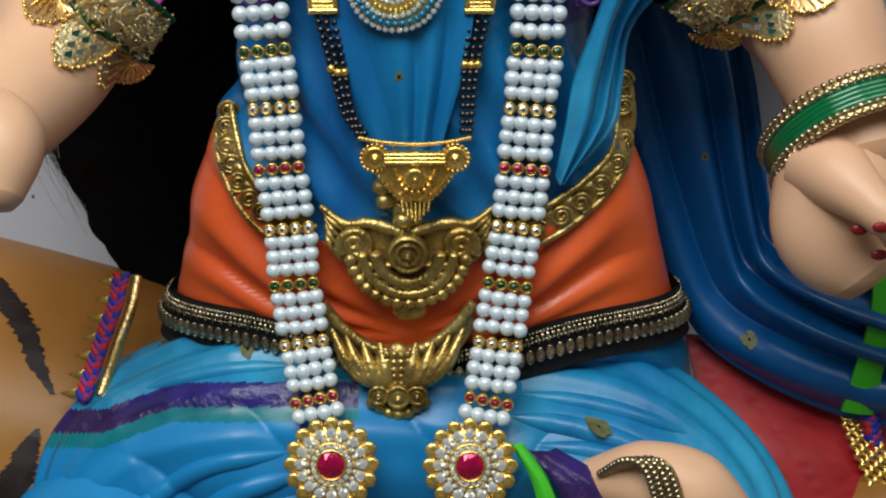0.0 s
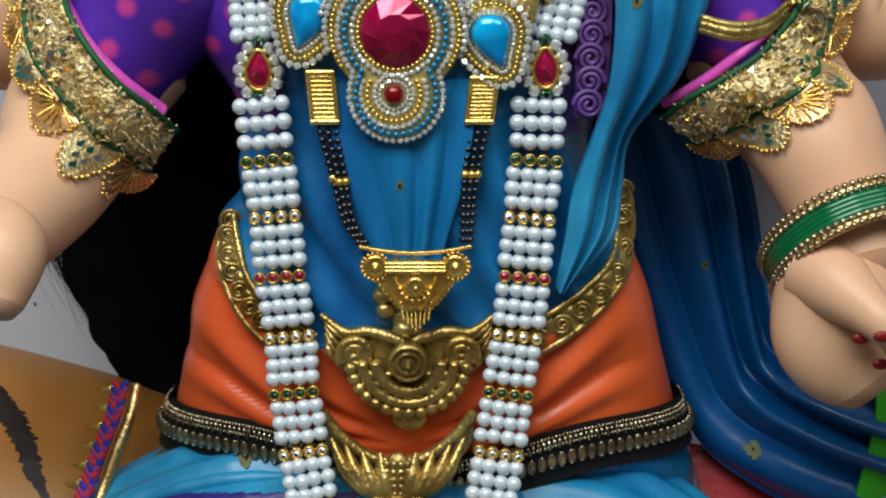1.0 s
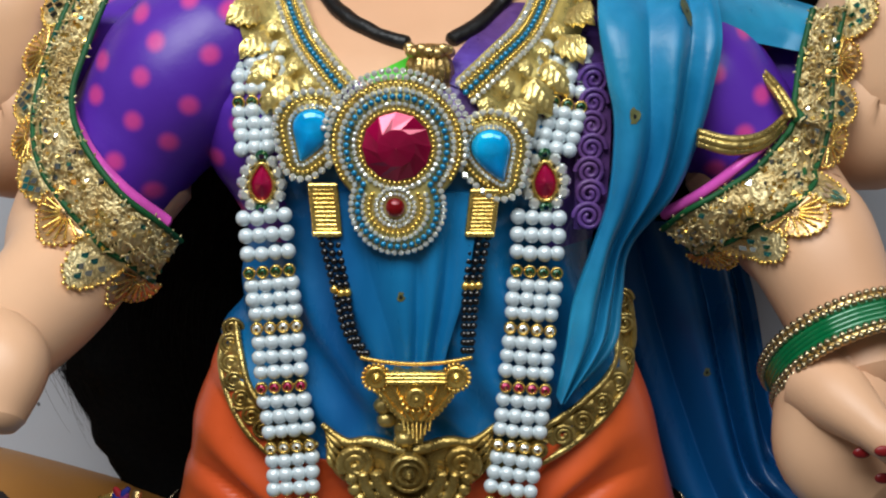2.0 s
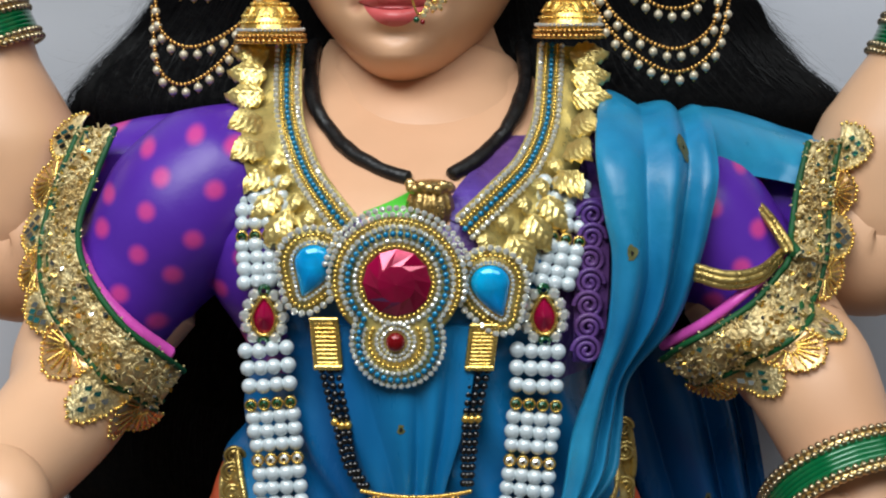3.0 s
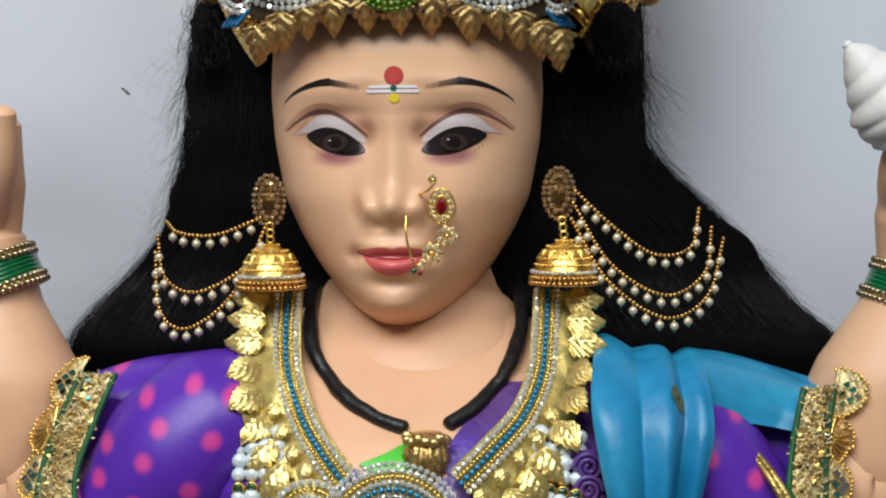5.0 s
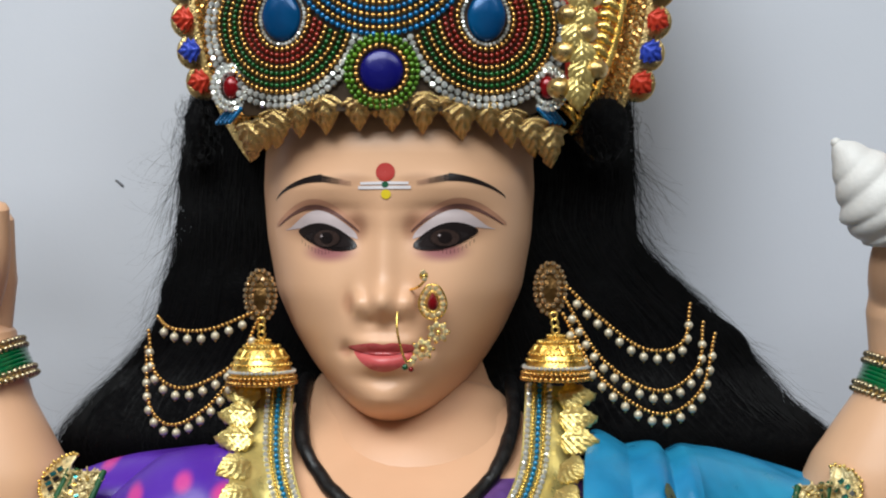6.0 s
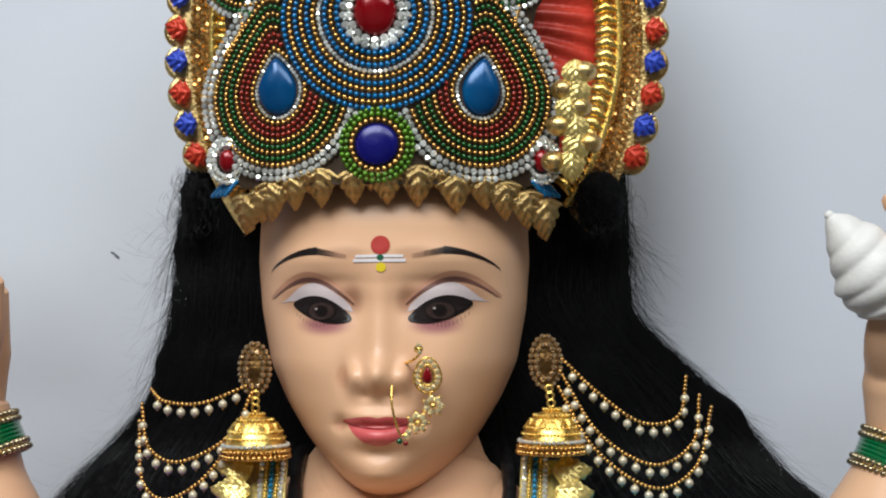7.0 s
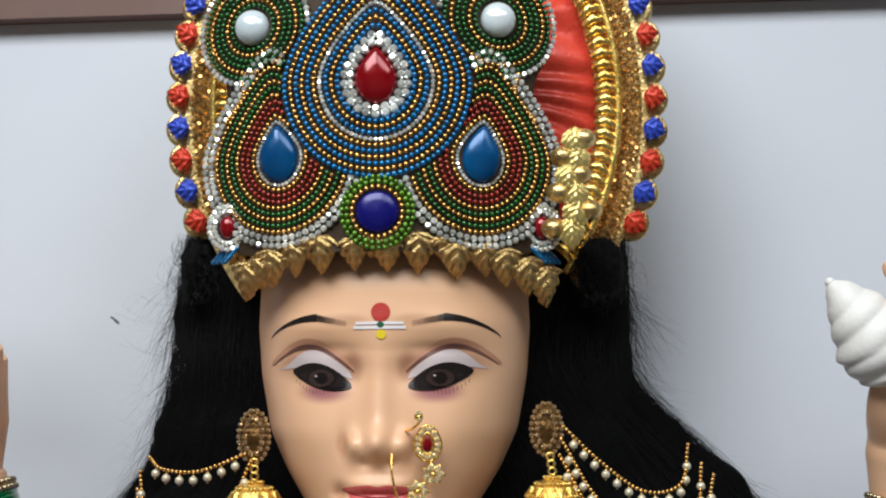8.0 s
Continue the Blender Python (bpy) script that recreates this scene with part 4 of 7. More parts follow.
S.sheet(np.stack([C[0] + 112 * K * rr[:, None] * np.cos(th), np.full((8, 40), C[1] + 0.004), C[2] + 108 * K * rr[:, None] * np.sin(th)], -1), 0.006, I(GOLDPAINT))
for th in np.linspace(math.pi * 1.05, math.pi * 1.95, 15):
    S.ball(C + V(106 * K * math.cos(th), 0.000, 103 * K * math.sin(th)), 0.0048, 12, 8, I(GOLDPAINT))
for th in np.linspace(math.pi * 1.12, math.pi * 1.88, 9):
    S.ball(C + V(72 * K * math.cos(th), -0.001, 72 * K * math.sin(th)), 0.0034, 10, 6, I(GOLDPAINT))
S.ball(C + V(0, 0.003, -118 * K), (0.012, 0.005, 0.009), 14, 8, I(GOLDPAINT))
for e in (-1, 1):
    q = C + V(e * 95 * K, 0.004, 12 * K)
    th = np.linspace(0, 4.0 * np.pi, 50)
    rr = np.linspace(30, 5, 50) * K
    S.tube(np.stack([q[0] + e * rr * np.cos(th - 0.6), np.full(50, q[1] - 0.003), q[2] + rr * np.sin(th - 0.6)], 1), 0.0036, 8, I(GOLDPAINT))
    S.lathe(q, [(32 * K, -0.004), (32 * K, 0.001), (0.0001, 0.001)], 24, I(GOLDPAINT), "y")
    over = spline([C + V(e * 10 * K, 0.004, 34 * K), C + V(e * 70 * K, 0.004, 52 * K), C + V(e * 115 * K, 0.006, 48 * K), C + V(e * 158 * K, 0.010, 78 * K)], 24)
    under = spline([C + V(e * 20 * K, 0.004, -30 * K), C + V(e * 80 * K, 0.004, -34 * K), C + V(e * 130 * K, 0.007, -8 * K), C + V(e * 150 * K, 0.010, 40 * K)], 24)
    wing = over[:, None] * (1 - np.linspace(0, 1, 8))[None, :, None] + under[:, None] * np.linspace(0, 1, 8)[None, :, None]
    S.sheet(wing, 0.006, I(GOLDPAINT))
    S.tube(over + V(0, -0.001, 0), [0.0045, 0.004, 0.0036, 0.002], 8, I(GOLDPAINT))
    S.tube(under + V(0, -0.001, 0), [0.002, 0.003, 0.003, 0.002], 8, I(GOLDPAINT))
    for j in range(4):
        S.tube(spline([C + V(e * (118 + 6 * j) * K, 0.004, (38 - 14 * j) * K), C + V(e * (132 + 4 * j) * K, 0.004, (48 - 12 * j) * K), C + V(e * (152 - j) * K, 0.008, (66 - 10 * j) * K)], 10), [0.001, 0.0026, 0.001], 6, I(GOLDPAINT))
for k in range(4):
    S.ball(C + V((-6 + 4 * (k % 2)) * K, 0.001, (60 + 26 * k) * K), (0.008, 0.006, 0.0055), 14, 8, I(GOLDPAINT))
    S.ball(C + V((-40 - 6 * (k % 2)) * K, 0.003, (95 + 26 * k) * K), (0.0065, 0.006, 0.0055), 14, 8, I(GOLDPAINT))
S.box(C + V(-26 * K, 0.002, 20 * K), C + V(26 * K, 0.009, 190 * K), I(GOLDPAINT))

# the apron plate of gold leaves below it
D = V(-0.0341, 0.7720, 0.5936)
top, low = [], []
for s in np.linspace(-1, 1, 40):
    top.append(D + V(s * 140 * K, 0.012 + 0.004 * s * s, (62 + 95 * abs(s) ** 2.2) * K))
    low.append(D + V(s * 140 * K * (1 - 0.15 * (1 - abs(s))), 0.004 + 0.016 * s * s, (-20 + 118 * abs(s) ** 2.2) * K))
u = np.linspace(0, 1, 14)
p = np.array(low)[:, None] * (1 - u)[None, :, None] + np.array(top)[:, None] * u[None, :, None]
S.sheet(p, 0.01, I(GOLDPAINT))
S.tube(np.array(top) + V(0, -0.001, 0), 0.0042, 8, I(GOLDPAINT))
for e in (-1, 1):
    for k, (bx, tx, tz) in enumerate(((18, 34, 96), (26, 66, 100), (34, 96, 112), (44, 122, 128))):
        S.tube(spline([D + V(e * bx * 0.6 * K, 0.0, -4 * K), D + V(e * (bx + 0.55 * (tx - bx)) * K, -0.002, (tz * 0.4) * K), D + V(e * tx * K, 0.006, tz * 0.92 * K)], 20), [0.002, 0.0078, 0.0068, 0.002], 10, I(GOLDPAINT), squash=0.7)
S.ball(D + V(0, 0.002, 48 * K), (0.0105, 0.007, 0.017), 20, 12, I(GOLDPAINT))
for k in range(5):
    for j in range(4):
        S.ball(D + V((j - 1.5) * 13 * K, -0.004 + abs(j - 1.5) * 0.0012, (18 + 15 * k) * K), 0.0026, 8, 6, I(GOLDPAINT))
for dx, dz, r in ((-36, -2, 20), (0, -6, 24), (36, -2, 20)):
    disc(D + V(dx * K, -0.004, dz * K), r * K, 0.005)
for dx, dz in ((-34, -34), (-18, -46), (0, -50), (18, -46), (34, -34), (0, -32), (48, -24), (-48, -24)):
    S.ball(D + V(dx * K, -0.001, dz * K), 0.0048, 12, 8, I(GOLDPAINT))

# rim of gold on the sleeve beside the cloth
for k in range(3):
    S.tube(spline([(0.1574, 0.8050, 0.9085), (0.1779, 0.8030, 0.9038), (0.1990, 0.8100, 0.9060), (0.2168, 0.8250, 0.9164)], 40) + V(0, 0.001 * abs(k - 1), -0.0036 * k), [0.0026, 0.003, 0.0026, 0.0018], 8, I(GOLDPAINT))
for k in range(2):
    S.tube(spline([(0.2186, 0.8220, 0.9151), (0.2124, 0.8280, 0.9271), (0.2060, 0.8400, 0.9379), (0.1988, 0.8520, 0.9467)], 30) + V(0.004 * k, 0, 0), [0.0026, 0.0024, 0.0014], 8, I(GOLDPAINT))
# raised scrolls on the violet edge beside the drape
for k in range(7):
    q = V(0.0920, 0.8150, 0.9405) + (V(0.0886, 0.8000, 0.8552) - V(0.0920, 0.8150, 0.9405)) * (k / 6)
    th = np.linspace(0, 4.4 * np.pi, 40)
    rr = np.linspace(0.0095, 0.0015, 40)
    e = 1 if k % 2 else -1
    S.tube(np.stack([q[0] + e * rr * np.cos(th), np.full(40, q[1]), q[2] + rr * np.sin(th)], 1), 0.0017, 6, I(MAUVE))
cloth([(0.0824, 0.8220, 0.9505), (0.0812, 0.8120, 0.9043), (0.0803, 0.8080, 0.8456)], [(0.1024, 0.8220, 0.9505), (0.1030, 0.8120, 0.9042), (0.1003, 0.8080, 0.8456)], MAUVE, 1, 0.001, 0.002, n=30, across=14)
for a, b in ((((-0.2484, 0.8350, 0.9228), (-0.2286, 0.8050, 0.8986), (-0.2063, 0.8000, 0.8738), (-0.1833, 0.8150, 0.8493)), 0), (((0.2261, 0.8400, 0.9136), (0.1904, 0.8100, 0.8916), (0.1665, 0.8150, 0.8700), (0.1426, 0.8350, 0.8497)), 0)):
    S.tube(spline(a, 30), 0.0048, 8, I(PINK), squash=0.7)

# bare patches with nail holes in the paint
skin_tree = BVHTree.FromPolygons(np.vstack(S.v).tolist(), S.f)
for q, r in (((0.1510, 0.8380, 0.9798), 0.012), ((0.1146, 0.8220, 0.9104), 0.006), ((0.1025, 0.7900, 0.5594), 0.013), ((0.2243, 0.8680, 0.5850), 0.009), ((-0.1399, 0.7850, 0.6139), 0.008), ((-0.2096, 0.7750, 0.6139), 0.007), ((0.1892, 0.9000, 0.7173), 0.004), ((-0.0305, 0.7900, 0.8052), 0.004)):
    way = Vector((0, 1, -0.3)).normalized()
    at, up, _, _ = skin_tree.ray_cast(Vector(q) - way * 0.3, way)
    up = up if up.y < 0 else -up
    m = up.to_track_quat("Z", "X").to_matrix()
    for mat, size, lift in ((BARE, r, 0.0002), (HOLE, 0.0017, 0.0006)):
        ring = [at + up * lift] + [at + up * lift + m @ Vector((size * (0.8 + 0.35 * noise.noise(Vector((a * 1.3, r * 900, 0)))) * math.cos(a), size * (0.6 + 0.4 * noise.noise(Vector((a * 1.7, r * 700, 2)))) * math.sin(a), 0)) for a in np.linspace(0, 2 * math.pi, 24, endpoint=False)]
        S.add([tuple(v) for v in ring], [(0, 1 + i, 1 + (i + 1) % 24) for i in range(24)], I(mat))

statue = part("statue", S, MATS)
tagged(statue, "painted seated plaster statue in blue sari and violet blouse", "statue")


# ---- hair ----
wig = thing("wig", (-0.03, 1.0, 1.15), "long loose black wig on the statue's head", "wig")
# rows: height, left edge, right edge of the hair mass
ROWS_HAIR = [((-0.1816, 0.9600, 1.2806), (0.1403, 0.9600, 1.2781)), ((-0.1913, 0.9600, 1.2463), (0.1432, 0.9600, 1.2440)), ((-0.1963, 0.9650, 1.1953), (0.1448, 0.9650, 1.1933)), ((-0.1990, 0.9650, 1.1569), (0.1435, 0.9650, 1.1552)), ((-0.2085, 0.9700, 1.1185), (0.1753, 0.9700, 1.1169)), ((-0.2223, 0.9750, 1.0799), (0.2179, 0.9750, 1.0785)), ((-0.2742, 0.9800, 1.0242), (0.2596, 0.9800, 1.0294)), ((-0.2899, 0.9850, 0.9950), (0.2940, 0.9850, 0.9939)), ((-0.2686, 1.0000, 0.9569), (0.2837, 1.0000, 0.9562)), ((-0.2910, 1.0000, 0.9211), (0.2746, 1.0000, 0.9199)), ((-0.3121, 1.0100, 0.8177), (0.2465, 1.0000, 0.8201)), ((-0.3263, 1.0100, 0.7180), (0.2018, 1.0000, 0.7522)), ((-0.3081, 1.0100, 0.6593), (0.1871, 1.0000, 0.6810)), ((-0.2815, 1.0100, 0.6089), (0.1665, 1.0000, 0.6219)), ((-0.2683, 1.0000, 0.5616), (0.1452, 1.0000, 0.5608))]
left, right = spline([r[0] for r in ROWS_HAIR], 120), spline([r[1] for r in ROWS_HAIR], 120)
for side in (left, right):
    side[:, 1] += np.interp(side[:, 2], [1.0, 1.05], [0.0, 0.025])
g = Geo()
rows = []
for a, b in zip(left, right):
    mid, half = (a + b) / 2, (b - a) / 2
    ring = []
    for t in np.linspace(0, 2 * np.pi, 90, endpoint=False):
        c, s = math.cos(t), math.sin(t)
        rough = 1 + 0.075 * noise.noise(Vector((t * 2.2, a[2] * 22, 0))) + 0.03 * noise.noise(Vector((t * 9, a[2] * 50, 3)))
        deep = 0.035 if s < 0 else 0.03
        ring.append(mid + half * math.copysign(abs(c) ** 0.75, c) * rough + V(0, deep * math.copysign(abs(s) ** 0.6, s) * rough, 0))
    rows.append(ring)
rows = np.array(rows)
g.grid(rows, 0, wrap_v=True, flip=True)
g.add(np.vstack([rows[-1], rows[-1].mean(0)[None]]), [(i, (i + 1) % 90, 90) for i in range(90)])
g.add(np.vstack([rows[0], rows[0].mean(0)[None]]), [(i, (i + 1) % 90, 90) for i in range(90)])
part("hair_mass", g, HAIR, wig)
rng = random.Random(5)
g = Geo()


def strand(path, w):
    p = np.array(path)
    n = len(p)
    k = w * np.linspace(1, 0.25, n)[:, None]
    g.add(np.vstack([p - k * V(1, 0, 0.2), p + k * V(1, 0, 0.2)]), [(i, i + 1, n + i + 1, n + i) for i in range(n - 1)])


# locks on the front of the mass and along its edges
for _ in range(4200):
    edge = rng.random() < 0.55
    i0 = rng.randrange(0, 90)
    run = rng.randrange(14, 30)
    lr = rng.choice((-1, 1))
    u = 1 - abs(rng.gauss(0, 0.035)) if edge else rng.uniform(0.2, 1.0)
    out = max(0, rng.gauss(0.0, 0.006)) if edge else 0
    ph, wob = rng.uniform(0, 6), rng.uniform(0.001, 0.006)
    path = []
    for k in range(0, run, 2):
        i = min(119, i0 + k)
        mid, half = (left[i] + right[i]) / 2, (right[i] - left[i]) / 2
        s = k / run
        q = mid + lr * half * u
        yo = -0.035 * max(0.0, 1 - u ** 2.6) ** 0.3 - 0.001
        path.append(q + V(lr * out * s * 1.6 + wob * math.sin(ph + s * 5), yo, wob * math.cos(ph + s * 4)))
    strand(path, rng.uniform(0.0001, 0.00032))
# loose wisps that stand off the outline
for _ in range(1700):
    lr = rng.choice((-1, 1))
    i = rng.randrange(8, 66)
    q = (left if lr < 0 else right)[i] + V(0, rng.uniform(-0.02, 0.0), 0)
    run = rng.uniform(0.02, 0.055)
    ang = rng.uniform(-1.5, -0.2)
    curl = rng.uniform(-1.2, 1.2)
    path = [q]
    for k in range(9):
        path.append(path[-1] + V(lr * math.cos(ang), 0, math.sin(ang)) * run / 9)
        ang += curl / 9
    strand(path, rng.uniform(0.00009, 0.0002))
# curled tufts beside the foot of the crown, with a dark core
for cx, cy, cz, rx, rz in ((0.1211, 0.925, 1.2291, 0.020, 0.026), (-0.1804, 0.945, 1.2329, 0.012, 0.026)):
    core = Geo().ball((cx, cy + 0.012, cz), (rx * 0.85, 0.016, rz * 0.9), 20, 14)
    core.v = [v + 0.003 * np.array([noise.noise_vector(Vector(q) * 160) for q in v]) for v in core.v]
    part("tuft", core, HAIR, wig)
    for _ in range(420):
        a, b = rng.uniform(0, 6.28), rng.uniform(0.35, 1.05)
        q = V(cx + rx * b * math.cos(a), cy + rng.uniform(-0.004, 0.01), cz + rz * b * math.sin(a))
        ang, curl, step = rng.uniform(0, 6.28), rng.choice((-1, 1)) * rng.uniform(0.25, 0.6), rng.uniform(0.0015, 0.003)
        path = [q]
        for k in range(9):
            path.append(path[-1] + V(math.cos(ang), rng.uniform(-0.3, 0.3), math.sin(ang)) * step)
            ang += curl
        strand(path, rng.uniform(0.0001, 0.00022))
tagged(part("hair", g, STRAND, wig), kind="stuff")


# ---- jewellery tools ----
def flat(ring, place):
    """A ring of (x, z) rows set at a place on the front."""
    r = np.array(ring)
    return np.stack([place[0] + r[:, 0], np.full(len(r), place[1]), place[2] + r[:, 1]], 1)


def circle(r, n=60, a0=0.0, a1=2 * math.pi, cx=0.0, cz=0.0):
    t = np.linspace(a0, a1, n, endpoint=abs(a1 - a0) < 6.2)
    return np.stack([cx + r * np.cos(t), cz + r * np.sin(t)], 1)


def tear(hw, low, high, lean=0.0, n=120):
    """A drop with its point up."""
    t = np.linspace(-math.pi / 2, 1.5 * math.pi, n, endpoint=False)
    x, z = np.cos(t), np.sin(t)
    up = z > 0
    w = np.where(up, hw * np.abs(np.cos(t)) * (1 - 0.55 * np.clip(z, 0, 1) ** 1.5), hw * np.cos(t) * 1.0)
    w = np.sign(x) * np.abs(w)
    return np.stack([w + lean * np.clip(z, 0, 1) ** 2, np.where(up, high * z, low * z)], 1)


def outset(p, d):
    """The closed line p moved outwards by d."""
    t = np.roll(p, -1, 0) - np.roll(p, 1, 0)
    n = np.stack([t[:, 1], -t[:, 0]], 1)
    n /= np.linalg.norm(n, axis=1)[:, None] + 1e-12
    if ((p - p.mean(0)) * n).sum() < 0:
        n = -n
    q = p + n * d
    for _ in range(1):
        q = (np.roll(q, 1, 0) + 2 * q + np.roll(q, -1, 0)) / 4
    return q


def inside(pts, poly):
    x, z = pts[:, 0], pts[:, 1]
    r = np.zeros(len(pts), bool)
    a, b = poly, np.roll(poly, -1, 0)
    for (x0, z0), (x1, z1) in zip(a, b):
        hit = ((z0 > z) != (z1 > z)) & (x < (x1 - x0) * (z - z0) / (z1 - z0 + 1e-15) + x0)
        r ^= hit
    return r


def gem(g, outline, place, high, mat=0, steps=5, cut=False):
    """A domed or cut stone over a closed outline of (x, z)."""
    o = np.array(outline)
    c = o.mean(0)
    rows = [flat(o, place) + V(0, 0.001, 0)]
    for k in range(steps + 1):
        s = k / steps
        f = 1 - s if cut else math.cos(s * math.pi / 2)
        h = s if cut else math.sin(s * math.pi / 2)
        rows.append(flat(c + (o - c) * max(f, 0.002), place) - V(0, high * h, 0))
    g.grid(np.array(rows), mat, wrap_v=True, smooth=not cut)
    return g


def cut_stone(g, r, place, high, seg=12, table=0.0, mat=0):
    """A round stone with flat facets rising to a point or table."""
    rows = [flat(circle(r, seg), place), flat(circle(r, seg), place) - V(0, high * 0.12, 0), flat(circle(r * 0.55, seg, 0.26, 2 * math.pi + 0.26), place) - V(0, high * 0.7, 0), flat(circle(max(r * table, 0.0002), seg), place) - V(0, high, 0)]
    return g.grid(np.array(rows), mat, wrap_v=True, smooth=False)


def leaf_mesh(name, mat, ribs=4, wide=0.42, heart=False, teeth=0.07, count=4.8):
    """A stamped leaf with deep veins, base at the origin, point up, one long, its face to the front."""
    g = Geo()
    nu, nv = 29, 15
    p = np.zeros((nu, nv, 3))
    for i, s in enumerate(np.linspace(0, 1, nu)):
        w = wide * (1.25 * (1 - s) ** 0.8 * min(1, s * 5) ** 0.5 if heart else math.sin(math.pi * s**0.75) ** 0.9) * (1 + teeth * math.cos(s * 2 * math.pi * count)) + 0.004
        for j, v in enumerate(np.linspace(-1, 1, nv)):
            vein = 0.06 * math.cos((s * 1.9 - abs(v) * 0.9) * math.pi * ribs) * min(1, abs(v) * 3)
            p[i, j] = (w * v, -0.10 * math.sin(math.pi * s) - 0.06 * max(0, 1 - abs(v) * 5) - vein + 0.12 * v * v, s - 0.05 * teeth * abs(v))
    g.grid(p, 0)
    g.grid(p + V(0, 0.06, 0), 0, flip=True)
    rim = np.vstack([p[:, 0], p[::-1, -1]])
    g.grid(np.stack([rim, rim + V(0, 0.06, 0)]), 0, wrap_v=True)
    return g.mesh(name, mat)


LEAF_GOLD, LEAF_OLD, LEAF_R, LEAF_B = leaf_mesh("gold_leaf", LEAFGOLD, 5, 0.40, False, 0.05), leaf_mesh("old_gold_leaf", BROWLEAF, 4, 0.43, True, 0.03), leaf_mesh("red_leaf", LEAFRED, 3, 0.50, False, 0.13, 4.2), leaf_mesh("blue_leaf", LEAFBLUE, 3, 0.50, False, 0.13, 4.2)


def lay(me, base, tip, parent, name="leaf", along=None, long=0.0):
    """A leaf from its base to its tip; along: a second direction in its plane."""
    base, tip = Vector(base), Vector(tip)
    d = tip - base
    if along is None:
        turn = Matrix.Rotation(math.atan2(d.x, d.z), 4, "Y")
    else:
        up = d.normalized()
        back = up.cross(Vector(along)).normalized()
        if back.y < 0:
            back = -back
        turn = Matrix((back.cross(up), back, up)).transposed().to_4x4()
    return shift(me, base, parent, name, turn=turn, size=long or d.length)


# ---- pearl garland ----
PIECES = {}


def piece(r, mat, kind=None):
    """One bead or cut stone of a size and colour, shared by all alike."""
    key = (r, mat.name, kind is STONE)
    if key not in PIECES:
        PIECES[key] = Geo().beads([(0, 0, 0)], r, 0, kind).mesh("bead", mat)
    return PIECES[key]



garland = thing("pearl_garland", (-0.03, 0.79, 0.75), "long two-strand garland of white pearls with coloured spacer stones", "garland")
pearl_me = Geo().beads([(0, 0, 0)], 0.0052, 0, FINEBEAD).mesh("pearl", PEARL)


def spacer_mesh(name, stone):
    g = Geo()
    g.lathe((0, 0, 0), [(0.0001, -0.003), (0.0036, -0.003), (0.0042, 0.0), (0.0040, 0.0022), (0.0031, 0.0022), (0.0030, 0.0012)], 14, 0, "y")
    cut_stone(g, 0.0031, (0, -0.0012, 0), 0.0018, 8, 0.4, 1)
    return g.mesh(name, [GOLD, stone])


SPACER = {"g": spacer_mesh("spacer_green", EMERALD), "c": spacer_mesh("spacer_clear", CRYSTAL), "r": spacer_mesh("spacer_red", GARNET), "": None}
prng = random.Random(3)


def strand_of(nodes, kinds, rows_between):
    p = np.array(nodes)
    for k in range(len(p)):
        d = p[min(k + 1, len(p) - 1)] - p[max(k - 1, 0)]
        d /= np.linalg.norm(d)
        side = np.cross(V(0, -1, 0), d)
        side /= np.linalg.norm(side)
        if SPACER[kinds[k]]:
            for c in range(4):
                shift(SPACER[kinds[k]], p[k] + side * (c - 1.5) * 0.0086 + V(0, -0.001, 0), garland, "spacer_stone")
        if k + 1 == len(p):
            break
        n = rows_between[k]
        for r in range(n):
            s = (r + 1) / (n + 1) if kinds[k + 1] else (r + 0.8) / n
            if not kinds[k]:
                s = (r + 0.3) / (n + 0.3)
            q = p[k] + (p[k + 1] - p[k]) * s
            for c in range(4):
                j = V(prng.uniform(-1, 1), prng.uniform(-1, 1), prng.uniform(-1, 1)) * 0.0005
                shift(pearl_me, q + side * (c - 1.5) * 0.0086 + j + V(0, 0.001 * abs(c - 1.5), 0), garland, "pearl", size=prng.uniform(0.96, 1.04))


strand_of([(-0.1179, 0.7970, 0.8597), (-0.1148, 0.7950, 0.8214), (-0.1109, 0.7920, 0.7852), (-0.1090, 0.7890, 0.7459), (-0.1040, 0.7860, 0.7057), (-0.1019, 0.7810, 0.6681), (-0.0964, 0.7730, 0.6293), (-0.0898, 0.7600, 0.5938), (-0.0833, 0.7450, 0.5722)], ["", "g", "c", "r", "c", "g", "c", "r", ""], [3, 3, 3, 3, 3, 3, 3, 2])
strand_of([(0.0573, 0.7970, 0.8591), (0.0559, 0.7950, 0.8209), (0.0519, 0.7920, 0.7835), (0.0492, 0.7890, 0.7449), (0.0446, 0.7860, 0.7056), (0.0390, 0.7810, 0.6672), (0.0328, 0.7730, 0.6281), (0.0267, 0.7600, 0.5922), (0.0193, 0.7450, 0.5707)], ["", "g", "c", "r", "c", "g", "c", "r", ""], [3, 3, 3, 3, 3, 3, 3, 2])
strand_of([(-0.1230, 0.8300, 0.9610), (-0.1201, 0.8120, 0.9285), (-0.1183, 0.8030, 0.8982)], ["", "g", ""], [4, 4])
strand_of([(0.0756, 0.8300, 0.9606), (0.0709, 0.8120, 0.9264), (0.0633, 0.8030, 0.8980)], ["", "g", ""], [4, 4])


